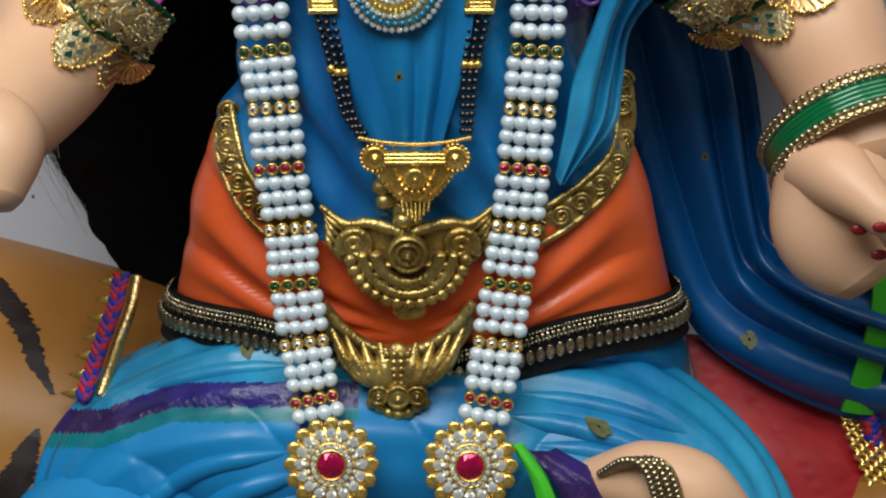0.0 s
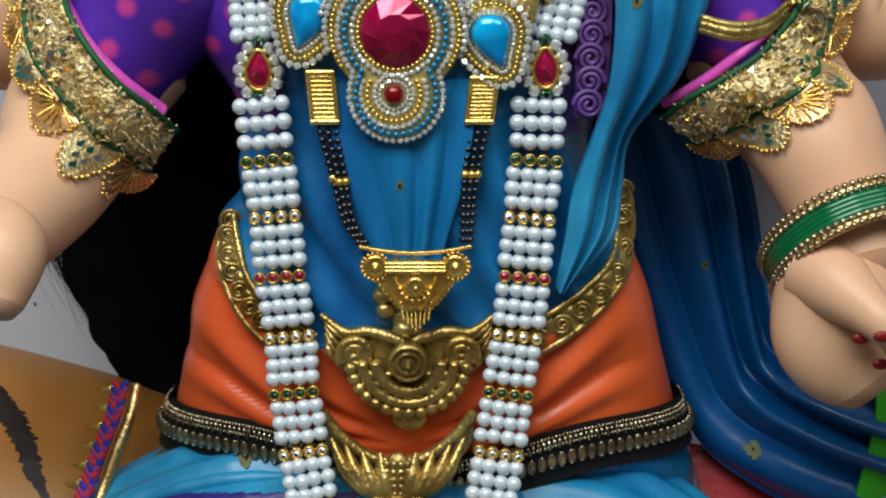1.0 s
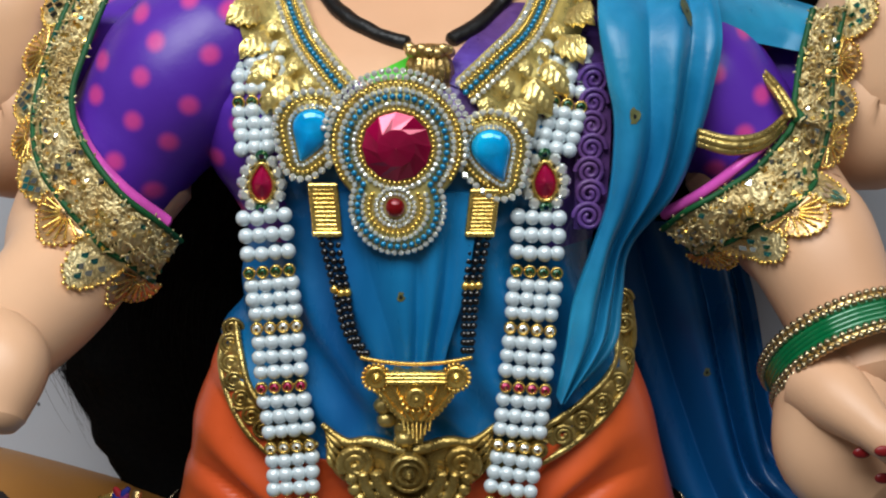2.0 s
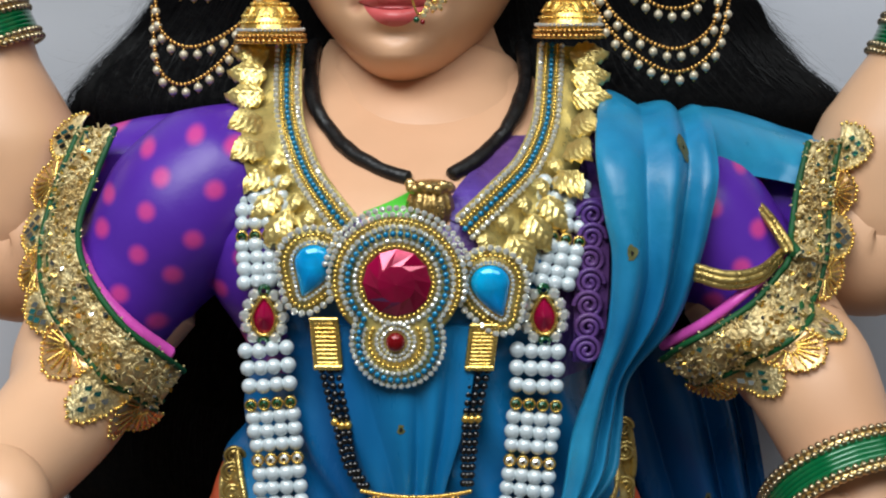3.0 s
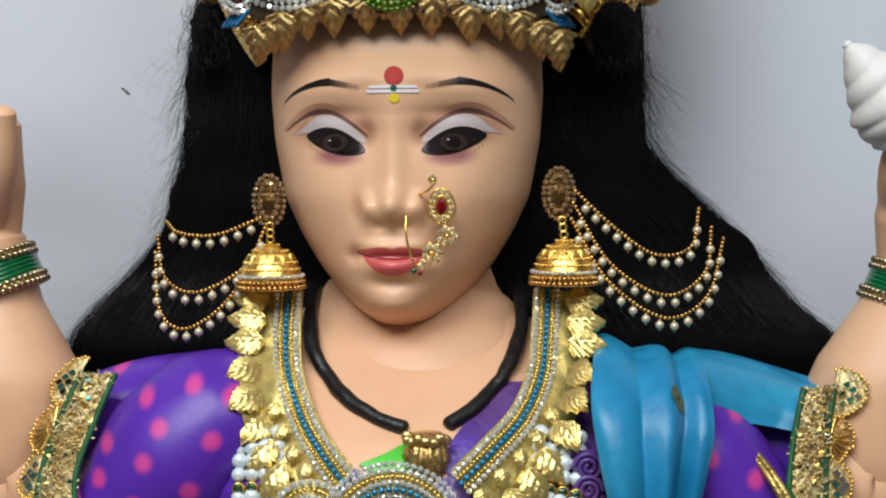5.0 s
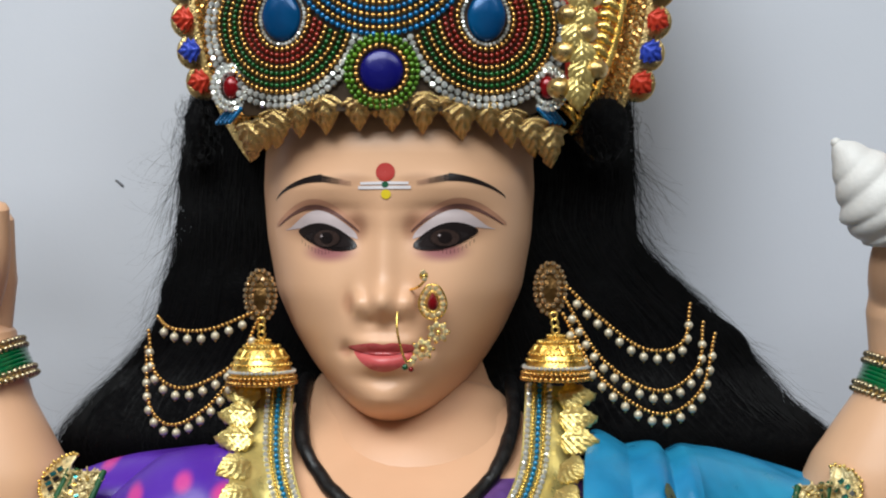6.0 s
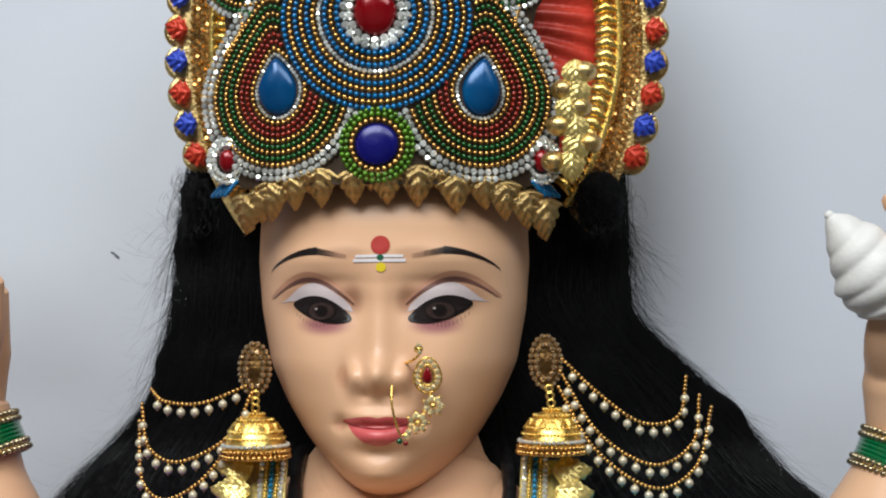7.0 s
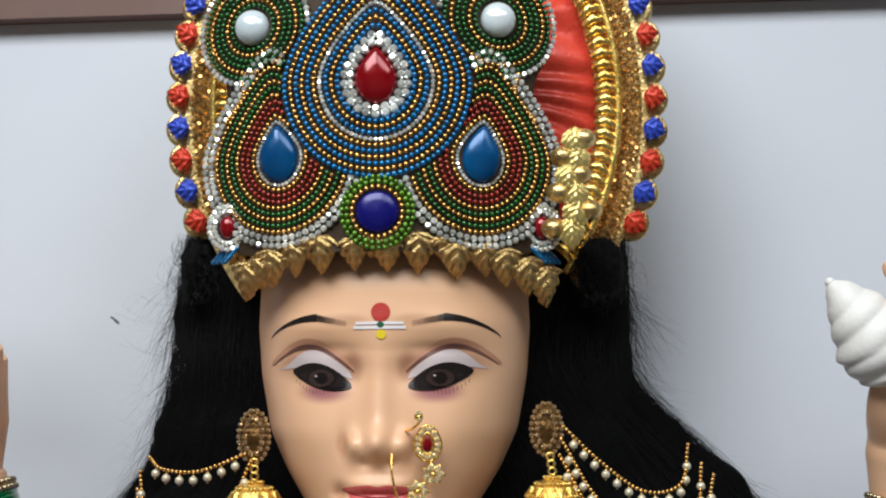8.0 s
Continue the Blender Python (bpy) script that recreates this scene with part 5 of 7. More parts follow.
def rosette(place, parent, lean=0.35):
    """A round drop at the strand's end: red stone, two rings of clear stones, scalloped gold rim."""
    ob = new("end_rosette")
    ob.parent = parent
    g = Geo()
    g.lathe((0, 0, 0), [(0.0001, -0.004), (0.025, -0.004), (0.0255, -0.001), (0.024, 0.0), (0.0001, 0.0)], 32, 0, "y")
    for k in range(16):
        a = 2 * math.pi * k / 16
        g.lathe((0.0262 * math.cos(a), 0, 0.0262 * math.sin(a)), [(0.0047, -0.003), (0.005, 0.001), (0.0038, 0.002), (0.0001, 0.0012)], 10, 0, "y")
    g.tube(flat(circle(0.0138, 40), (0, -0.002, 0)), 0.0011, 6, 0, closed=True)
    g.tube(flat(circle(0.0096, 32), (0, -0.004, 0)), 0.0010, 6, 0, closed=True)
    me = part("rim", g, GOLD, ob)
    for rad, n, y, size in ((0.0205, 16, -0.0015, 0.0038), (0.0160, 20, -0.0015, 0.0019), (0.0117, 18, -0.003, 0.0020)):
        for c in flat(circle(rad, n), (0, y, 0)):
            st = part("clear_stone", piece(size, CRYSTAL, STONE), CRYSTAL, ob)
            st.location = c
    part("red_stone", cut_stone(Geo(), 0.0092, (0, -0.003, 0), 0.004, 12, 0.0), RUBY, ob)
    ob.matrix_parent_inverse = Matrix.Translation(parent.location).inverted()
    ob.matrix_basis = Matrix.Translation(place) @ Matrix.Rotation(-lean, 4, "X")
    return ob


rosette((-0.0760, 0.7220, 0.5658), garland)
rosette((0.0137, 0.7220, 0.5647), garland)


def oval_link(place, parent, lean):
    ob = new("oval_link")
    ob.parent = parent
    drop = tear(0.0065, 0.010, 0.0125)
    g = Geo()
    g.tube(flat(outset(drop, 0.0012), (0, -0.002, 0)), 0.0013, 6, 0, closed=True)
    g.lathe((0, 0.003, 0), [(0.0001, 0), (0.0145, 0), (0.014, 0.002), (0.0001, 0.002)], 24, 0, "y")
    part("rim", g, GOLD, ob)
    part("drop_stone", gem(Geo(), drop, (0, -0.001, 0), 0.005, cut=True, steps=2), RUBY, ob)
    ring = even(outset(drop, 0.0058), 12, True)
    for k, q in enumerate(flat(ring, (0, -0.001, 0))):
        if k not in (0, 6):
            part("clear_stone", piece(0.0041, CRYSTAL, STONE), CRYSTAL, ob).location = q
    for q in (ring[0], ring[6]):
        part("green_stone", cut_stone(Geo(), 0.0042, (q[0], -0.001, q[1]), 0.003, 8, 0.4), EMERALD, ob)
    ob.matrix_parent_inverse = Matrix.Translation(parent.location).inverted()
    ob.matrix_basis = Matrix.Translation(place) @ Matrix.Rotation(lean, 4, "Y")


oval_link((-0.1180, 0.7980, 0.8772), garland, 0.04)
oval_link((0.0609, 0.7980, 0.8779), garland, -0.04)


def hug(points, lift, reach=0.06):
    """Brings places forward to lie on the statue's front."""
    out = np.array(points, float)
    for p in out:
        at, _, _, _ = skin_tree.ray_cast(Vector((p[0], 0.5, p[2])), Vector((0, 1, 0)))
        if at and at.y > p[1] - reach:
            p[1] = min(p[1], at.y - lift)
    return out


# ---- jewelled collar ----
collar = thing("jewelled_collar", (-0.0328, 0.8000, 0.8995), "gold leaf collar with blue beads and large red stone", "necklace")
CK = 0.000345
CL = spline([(-0.1137, 0.9100, 1.0472), (-0.1123, 0.8850, 1.0207), (-0.1078, 0.8620, 0.9953), (-0.0942, 0.8320, 0.9682), (-0.0789, 0.8080, 0.9511), (-0.0645, 0.7950, 0.9361)], 60)
CR = spline([(0.0711, 0.9100, 1.0465), (0.0685, 0.8850, 1.0200), (0.0645, 0.8620, 0.9947), (0.0518, 0.8320, 0.9715), (0.0327, 0.8080, 0.9545), (0.0108, 0.7950, 0.9352)], 60)
for path, e in ((CL, -1), (CR, 1)):
    t = np.gradient(path, axis=0)
    t /= np.linalg.norm(t, axis=1)[:, None]
    out = np.cross(t, V(0, -1, 0)) * e
    out *= np.where((out[:, :1] * e) > 0, 1, -1)
    out /= np.linalg.norm(out, axis=1)[:, None]
    plate = np.stack([path - out * 0.010, path, path + out * 0.012, path + out * np.linspace(0.015, 0.026, 60)[:, None], path + out * np.linspace(0.019, 0.044, 60)[:, None]], 1) + V(0, 0.003, 0)
    plate[:, 3:, 1] += 0.003
    for row in plate:
        row[2:] = hug(row[2:], 0.003)
    part("backing", Geo().sheet(plate, 0.002), PALEGOLD, collar, "pale gold backing")
    for off, r, mat, name, kind in ((0.0, 0.0022, NECKTEAL, "blue_bead", None), (-0.0037, 0.0014, NECKGOLD, "gold_bead", None), (0.0037, 0.0014, NECKGOLD, "gold_bead", None), (-0.0072, 0.0021, CRYSTAL, "clear_stone", STONE), (0.0072, 0.0021, CRYSTAL, "clear_stone", STONE)):
        line = path + out * off
        scatter(name, even(line, int(length(line) / (2.05 * r))) + V(0, -0.0005, 0), piece(r, mat, kind), collar)
    for k in range(9):
        i = int(4 + k * 6.2)
        n = np.cross(t[i], out[i])
        n = n / np.linalg.norm(n) * (1 if n[1] < 0 else -1)
        base = path[i] + out[i] * (0.012 + 0.0013 * k) + n * 0.006
        tip = base + out[i] * (0.0235 + 0.001 * (k % 3)) + t[i] * (0.006 if k > 4 else -0.002) + n * 0.001
        base, tip = hug([base, tip], 0.009)
        lay(LEAF_GOLD, base, tip, collar, along=t[i], long=0.027)
    for k in range(5):
        i = 33 + 6 * k
        n = np.cross(t[i], out[i])
        n = n / np.linalg.norm(n) * (1 if n[1] < 0 else -1)
        base = path[i] + out[i] * 0.010 + n * 0.006
        base, tip = hug([base, base + out[i] * 0.010 + t[i] * 0.008], 0.009)
        lay(LEAF_GOLD, base, tip, collar, along=t[i] - out[i], long=0.0135)

pend = part("pendant", Geo().lathe((0, 0, 0), [(0.0001, -0.003), (0.039, -0.003), (0.041, 0), (0.039, 0.002), (0.0001, 0.002)], 48, 0, "y"), PALEGOLD, collar, "round pendant plate")
A0, B0 = V(-0.0318, 0.7820, 0.9033), V(-0.0332, 0.7820, 0.8651)
pend.matrix_parent_inverse = Matrix.Translation(collar.location).inverted()
pend.matrix_basis = Matrix.Translation(A0 + V(0, 0.0035, 0))


def sub(name, g, mat, label=""):
    ob = new(name, g.mesh(name, mat))
    ob.parent = pend
    ob.matrix_parent_inverse = Matrix.Translation(A0 + V(0, 0.0035, 0)).inverted()
    return tagged(ob, label=label)


def both(r1, r2, n=160):
    """The outline of the two rings of the pendant taken together, with a soft waist."""
    d = A0[2] - B0[2]
    t = np.linspace(0, 2 * math.pi, n, endpoint=False)
    a, b = circle(r1, n), circle(r2, n) - V(0, d)
    a, b = a[np.hypot(a[:, 0], a[:, 1] + d) > r2], b[np.hypot(b[:, 0], b[:, 1]) > r1]
    a = a[np.argsort(np.mod(np.arctan2(a[:, 1], a[:, 0]) + math.pi / 2, 2 * math.pi))]
    b = b[np.argsort(np.mod(np.arctan2(b[:, 1] + d, b[:, 0]) - math.pi / 2, 2 * math.pi))]
    q = np.vstack([a, b])
    for _ in range(2):
        q = (np.roll(q, 1, 0) + 2 * q + np.roll(q, -1, 0)) / 4
    return q


def ring_of(name, line, r, mat, kind=None, y=0.0, closed=True):
    n = int(length(line, closed) / (2.06 * r))
    for q in flat(even(line, n, closed), A0) + V(0, y, 0):
        ob = new(name, piece(r, mat, kind))
        ob.parent = pend
        ob.matrix_parent_inverse = Matrix.Translation(A0 + V(0, 0.0035, 0)).inverted()
        ob.matrix_basis = Matrix.Translation(q) @ tilt().to_4x4()


DD = B0 - A0
sub("lobe_plate", Geo().lathe(B0 + V(0, 0.003, 0), [(0.0001, -0.003), (0.028, -0.003), (0.029, 0), (0.027, 0.002), (0.0001, 0.002)], 40, 0, "y"), PALEGOLD)
sub("red_stone", cut_stone(Geo(), 62 * CK, A0, 0.009, 12, 0.0), RUBY, "large cut ruby-red stone")
ring_of("gold_bead", circle(66 * CK), 0.0015, NECKGOLD)
ring_of("clear_stone", circle(77 * CK), 0.0019, CRYSTAL, STONE)
ring_of("blue_bead", both(90 * CK, 72 * CK), 0.0022, NECKTEAL, None, -0.001)
ring_of("clear_stone", both(102 * CK, 84 * CK), 0.0020, CRYSTAL, STONE)
ring_of("gold_bead", circle(113 * CK, 90, -0.55, math.pi + 0.55), 0.0015, NECKGOLD, None, 0, False)
ring_of("clear_stone", circle(124 * CK, 90, -0.25, math.pi + 0.25), 0.0021, CRYSTAL, STONE, 0, False)
ring_of("clear_stone", circle(135 * CK, 90, 0.25, math.pi - 0.25), 0.0020, CRYSTAL, STONE, 0.001, False)
low = lambda r: circle(r, 60) + V(DD[0], DD[2])
sub("small_red_stone", Geo().ball(B0, (18 * CK, 0.005, 18 * CK), 20, 10), REDGEM, "small domed red stone")
ring_of("clear_stone", low(25 * CK), 0.0013, CRYSTAL, STONE)
ring_of("clear_stone", low(35 * CK), 0.0016, CRYSTAL, STONE)
ring_of("gold_bead", circle(48 * CK, 60, -math.pi * 1.17, math.pi * 0.17) + V(DD[0], DD[2]), 0.0015, NECKGOLD, None, 0, False)
ring_of("clear_stone", circle(60 * CK, 60, -math.pi * 1.13, math.pi * 0.13) + V(DD[0], DD[2]), 0.0018, CRYSTAL, STONE, 0, False)
for q, e in ((V(-0.0841, 0.7880, 0.9122), -1), (V(0.0263, 0.7880, 0.8991), 1)):
    drop = tear(36 * CK, 34 * CK, 62 * CK, 22 * CK) * V(e, -1)
    drop = drop + V(0, 6 * CK)
    off = V(q[0] - A0[0], q[2] - A0[2])
    plate = outset(drop, 0.0118)
    g = Geo()
    o = flat(plate + off, A0)
    g.grid(np.array([o + V(0, 0.012, 0), o + V(0, 0.009, 0), np.repeat(o.mean(0)[None], len(o), 0) + V(0, 0.008, 0)]), 0, wrap_v=True)
    sub("drop_plate", g, PALEGOLD)
    sub("blue_stone", gem(Geo(), drop + off, A0 + V(0, 0.007, 0), 0.006), SKYGEM, "domed sky-blue drop stone")
    ring_of("clear_stone", outset(drop, 0.0022) + off, 0.0014, CRYSTAL, STONE, 0.006)
    ring_of("gold_bead", outset(drop, 0.0064) + off, 0.0015, NECKGOLD, None, 0.006)
    ring_of("clear_stone", outset(drop, 0.0110) + off, 0.0024, CRYSTAL, STONE, 0.006)


# ---- black bead chain with its gold pendant ----
chain = thing("bead_chain", (-0.0212, 0.7850, 0.7542), "black bead chain with a fringed gold pendant", "necklace")
for pts, bar in (([(-0.0759, 0.7900, 0.8446), (-0.0693, 0.7860, 0.8137), (-0.0634, 0.7830, 0.7850), (-0.0550, 0.7810, 0.7706)], [(-0.0787, 0.7900, 0.8780), (-0.0764, 0.7890, 0.8473)]), ([(0.0195, 0.7900, 0.8443), (0.0146, 0.7860, 0.8134), (0.0124, 0.7830, 0.7847), (0.0117, 0.7810, 0.7723)], [(0.0226, 0.7900, 0.8741), (0.0195, 0.7890, 0.8470)])):
    line = spline(pts, 40)
    for k in (-1, 0, 1):
        off = line + V(k * 0.0052, abs(k) * 0.001, 0) * np.linspace(1.0, 0.45, 40)[:, None]
        n = int(length(off) / 0.0046)
        q = even(off, n)
        gold = [i for i in range(n) if abs(i / n - 0.42) < 0.035]
        scatter("black_bead", np.delete(q, gold, 0), piece(0.0026, BEADBLACK), chain)
        scatter("gold_bead", q[gold], piece(0.0031, GOLD), chain)
    a, b = V(*bar[0]), V(*bar[1])
    g = Geo()
    for k in range(-4, 5):
        g.tube(np.array([a + V(k * 0.0019, -0.001, 0), b + V(k * 0.0019, -0.001, 0)]), 0.0012 if abs(k) < 4 else 0.002, 6)
    for s in np.linspace(0, 1, 12):
        q = a + (b - a) * s
        g.tube(np.array([q + V(-0.0085, -0.0015, 0), q + V(0.0085, -0.0015, 0)]), 0.0011 if 0 < s < 1 else 0.0022, 6)
    part("gold_bar", g, GOLD, chain)
PK = 0.00035
Q = V(-0.0208, 0.7720, 0.7583)
g = Geo()
for e in (-1, 1):
    g.lathe(Q + V(e * 72 * PK, 0, -2 * PK), [(0.0001, -0.004), (22 * PK, -0.004), (23 * PK, 0.001), (17 * PK, 0.003), (14 * PK, 0.001), (8 * PK, 0.002), (0.0001, 0.004)], 20, 0, "y")
    g.beads(flat(circle(25 * PK, 18), Q + V(e * 72 * PK, -0.001, -2 * PK)), 0.0014, 0, BEAD)
g.box(Q + V(-52 * PK, -0.003, -12 * PK), Q + V(52 * PK, 0.002, 10 * PK))
for z in (-8, -1, 6):
    g.tube(np.array([Q + V(-54 * PK, -0.0035, z * PK), Q + V(54 * PK, -0.0035, z * PK)]), 0.0016, 6)
part("pendant_head", g, GOLD, chain)
g = Geo()
tri = []
for s in np.linspace(0, 1, 16):
    w = 62 * (1 - s) ** 0.7 + 14
    tri.append([Q + V(u * w * PK, 0.001 - 0.003 * (1 - abs(u)), (-12 - 72 * s) * PK) for u in np.linspace(-1, 1, 9)])
g.sheet(np.array(tri), 0.003)
for e in (-1, 1):
    for o in (0.55, 1.0):
        g.tube(np.array([row[4] + (row[8 if e > 0 else 0] - row[4]) * o + V(0, -0.001, 0) for row in tri]), 0.0014, 6)
    g.beads(even(np.array([row[8 if e > 0 else 0] for row in tri]), 10) + V(e * 0.002, 0, 0), 0.002, 0, BEAD)
g.lathe(Q + V(0, -0.002, -38 * PK), [(20 * PK, -0.001), (20 * PK, 0.002), (14 * PK, 0.004), (10 * PK, 0.002), (0.0001, 0.005)], 20, 0, "y")
for k in range(8):
    a = math.pi * (1.05 + 0.9 * k / 7)
    g.ball(Q + V(28 * PK * math.cos(a), -0.002, (-38 + 28 * math.sin(a)) * PK), 0.0018, 8, 6)
part("pendant_shield", g, GOLD, chain)
for k in range(7):
    x = (k - 3) * 9 * PK
    n = 15 - abs(k - 3) * 2
    part("tassel", Geo().beads([Q + V(x * (1 - 0.02 * i), 0.0, (-72 - 3.9 * i) * PK) for i in range(n)], 0.0011, 0, BEAD), GOLD, chain)
scatter("string_bead", even(np.array([Q + V(u * 98 * PK, 0.001, (24 + 12 * u * u - 2) * PK) for u in np.linspace(-1, 1, 20)]), 34), piece(0.0016, GOLD), chain)

# ---- black cord with a gold bell ----


cord = thing("cord_necklace", (-0.0123, 0.8500, 0.9524), "thick black cord with a ribbed gold bell", "necklace")
for pts in ([(-0.1020, 0.9800, 1.0500), (-0.1010, 0.9350, 1.0320), (-0.0926, 0.8880, 1.0048), (-0.0715, 0.8680, 0.9811), (-0.0474, 0.8520, 0.9686), (-0.0275, 0.8460, 0.9625)], [(0.0018, 0.8460, 0.9643), (0.0207, 0.8580, 0.9743), (0.0403, 0.8760, 0.9936), (0.0520, 0.9150, 1.0187), (0.0530, 0.9500, 1.0380), (0.0500, 0.9900, 1.0520)]):
    p = hug(spline(pts, 60), 0.003, 0.032)
    p += 0.0006 * np.array([[noise.noise(Vector((i * 0.35, k, 1))) for k in range(3)] for i in range(60)])
    part("cord", Geo().tube(p, [0.0052 + 0.0004 * math.sin(k * 1.7) for k in range(12)], 12), CORD, cord)
BQ = hug([(-0.0119, 0.8380, 0.9541)], 0.008)[0]
g = Geo()
prof = []
for i, s in enumerate(np.linspace(0, 1, 9)):
    prof.append((0.011 + 0.0035 * math.sin(math.pi * min(1, s * 1.15)), 0.003 - 0.025 * s))
a = np.linspace(0, 2 * np.pi, 48, endpoint=False)
rows = [[BQ + V(r * (1 + 0.09 * math.cos(14 * t)) * math.cos(t), r * (1 + 0.09 * math.cos(14 * t)) * math.sin(t), z) for t in a] for r, z in [(0.002, 0.003)] + prof + [(0.002, -0.023)]]
g.grid(np.array(rows), 0, wrap_v=True)
part("bell", g, OLDGOLD, cord)
g = Geo()
for k in range(9):
    t = math.pi * (1 + k / 8)
    part("bell_petal", Geo().ball(BQ + V(0.0125 * math.cos(t), 0.011 * math.sin(t), 0.0055 + 0.0015 * math.cos(k * 2)), (0.004, 0.003, 0.0036), 10, 8), OLDGOLD, cord)
g.lathe(BQ, [(0.0001, 0.010), (0.010, 0.009), (0.013, 0.004), (0.011, 0.002)], 24)
part("bell_cap", g, OLDGOLD, cord)

# ---- crown ----
crown = thing("crown", (-0.0376, 0.8600, 1.2918), "tall gold crown set with beads and coloured stones", "crown")
O = V(-0.0373, 0.8560, 1.2911)
NK = 0.00038


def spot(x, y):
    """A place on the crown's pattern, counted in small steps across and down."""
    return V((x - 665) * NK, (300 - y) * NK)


def on_crown(q, lift=0.0):
    """Places (x, z) about the crown's middle laid on its bowed front."""
    q = np.atleast_2d(q)
    return np.stack([O[0] + q[:, 0], O[1] + 3.0 * q[:, 0] ** 2 - lift, O[2] + q[:, 1]], 1)


plate = []
for y, x0, x1 in ((445, 415, 935), (425, 385, 975), (400, 355, 1000), (340, 352, 1000), (270, 358, 1000), (210, 362, 985), (150, 380, 950), (110, 375, 958), (60, 348, 985), (10, 345, 985), (-60, 370, 960), (-130, 430, 900), (-200, 540, 790)):
    a, b = spot(x0, y), spot(x1, y)
    plate.append(on_crown(np.stack([np.linspace(a[0], b[0], 40), np.full(40, a[1])], 1), -0.003))
part("front_plate", Geo().sheet(np.array(plate), 0.004), DARKPLATE, crown, "dark bronze plate")

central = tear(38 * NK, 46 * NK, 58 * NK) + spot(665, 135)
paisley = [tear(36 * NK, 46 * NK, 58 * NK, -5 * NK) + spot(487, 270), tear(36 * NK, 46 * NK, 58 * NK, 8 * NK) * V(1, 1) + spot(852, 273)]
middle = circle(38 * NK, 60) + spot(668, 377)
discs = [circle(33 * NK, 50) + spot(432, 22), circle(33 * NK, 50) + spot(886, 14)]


def drop_row(k, d):
    """The d-th step outwards round one of the three drops: 0 the middle one, 1 and 2 the side ones. The point runs up faster than the sides."""
    if k == 0:
        return tear((38 + d) * NK, (46 + d) * NK, (58 + 1.25 * d) * NK) + spot(665, 135)
    e = -1 if k == 1 else 1
    return tear((36 + d) * NK, (46 + d) * NK, (58 + 1.2 * d) * NK, e * (6 + 0.12 * d) * NK) + (spot(487, 270) if k == 1 else spot(852, 273))


kill_central, kill_mid = drop_row(0, 138), outset(middle, 28 * NK)
kill_pais = [drop_row(k, 104) for k in (1, 2)]


def bead_ring(name, line, r, mat, kind=None, avoid=(), parent=crown, lift=0.0):
    line = line[np.isfinite(line).all(1)]
    n = int(length(line, True) / (2.04 * r))
    q = even(line, n, True)
    for poly in avoid:
        q = q[~inside(q, poly)]
    if len(q):
        tagged(part(name, Geo().beads(on_crown(q, lift), r, 0, kind), mat, parent), kind="stuff")


RB = 0.00205
ROWS_C = [(9, CRYSTAL), (20, CRYSTAL), (32, BEADBLUE), (43, BEADGOLD), (54, BEADBLUE), (65, CRYSTAL), (76, BEADGOLD), (87, BEADBLUE), (98, BEADGOLD), (109, BEADBLUE), (120, BEADGOLD), (131, BEADBLUE)]
NAME = {CRYSTAL.name: "clear_stone_ring", BEADBLUE.name: "blue_bead_ring", BEADGOLD.name: "gold_bead_ring", BEADGREEN.name: "green_bead_ring", BEADRED.name: "red_bead_ring", BEADLIME.name: "lime_bead_ring"}
for d, m in ROWS_C:
    st = m is CRYSTAL
    bead_ring(NAME[m.name], drop_row(0, d), (0.0032 if d < 25 else 0.0017) if st else RB, m, STONE if st else None, [kill_mid], lift=0.001)
part("red_stone", gem(Geo(), central - spot(665, 135), on_crown(spot(665, 135))[0], 0.006), REDGEM, crown, "red drop stone")
ROWS_P = [(6, CRYSTAL), (15, BEADGOLD), (26, BEADRED), (37, BEADRED), (48, BEADGOLD), (59, BEADGREEN), (69, BEADGOLD), (80, BEADGREEN), (91, BEADGOLD)]
for p, mid, kp in zip(paisley, (spot(487, 270), spot(852, 273)), (0, 1)):
    for d, m in ROWS_P:
        st = m is CRYSTAL
        bead_ring(NAME[m.name], drop_row(kp + 1, d), 0.0014 if st else 0.0019, m, STONE if st else None, [kill_central, kill_mid])
    for d in (103, 116):
        bead_ring("clear_stone_ring", drop_row(kp + 1, d), 0.0024, CRYSTAL, STONE, [kill_central, kill_mid, kill_pais[1 - kp]])
    at = on_crown(mid)[0]
    part("blue_stone", gem(Geo(), p - mid, at, 0.005), DARKSKY, crown, "deep blue drop stone")
part("cobalt_stone", gem(Geo(), middle - spot(668, 377), on_crown(spot(668, 377), 0.002)[0], 0.003, steps=3), COBALT, crown, "round cobalt blue stone")
bead_ring("gold_bead_ring", outset(middle, 7 * NK), RB, BEADGOLD, lift=0.003)
bead_ring("lime_bead_ring", outset(middle, 17 * NK), 0.0022, BEADLIME, lift=0.002)
bead_ring("lime_bead_ring", outset(middle, 26 * NK), 0.0020, BEADLIME, lift=0.001)
for c, p0 in zip(discs, (spot(432, 22), spot(886, 14))):
    part("white_cabochon", gem(Geo(), c - p0, on_crown(p0)[0], 0.009), PEARL, crown, "round white pearl boss")
    for d, m in ((9, BEADGREEN), (20, BEADGOLD), (31, BEADGREEN), (42, BEADGREEN), (53, BEADGOLD), (64, BEADGREEN), (75, CRYSTAL)):
        bead_ring(NAME[m.name], outset(c, d * NK), 0.0022 if m is CRYSTAL else 0.0019, m, STONE if m is CRYSTAL else None, [kill_central] + [drop_row(k, 96) for k in (1, 2)])
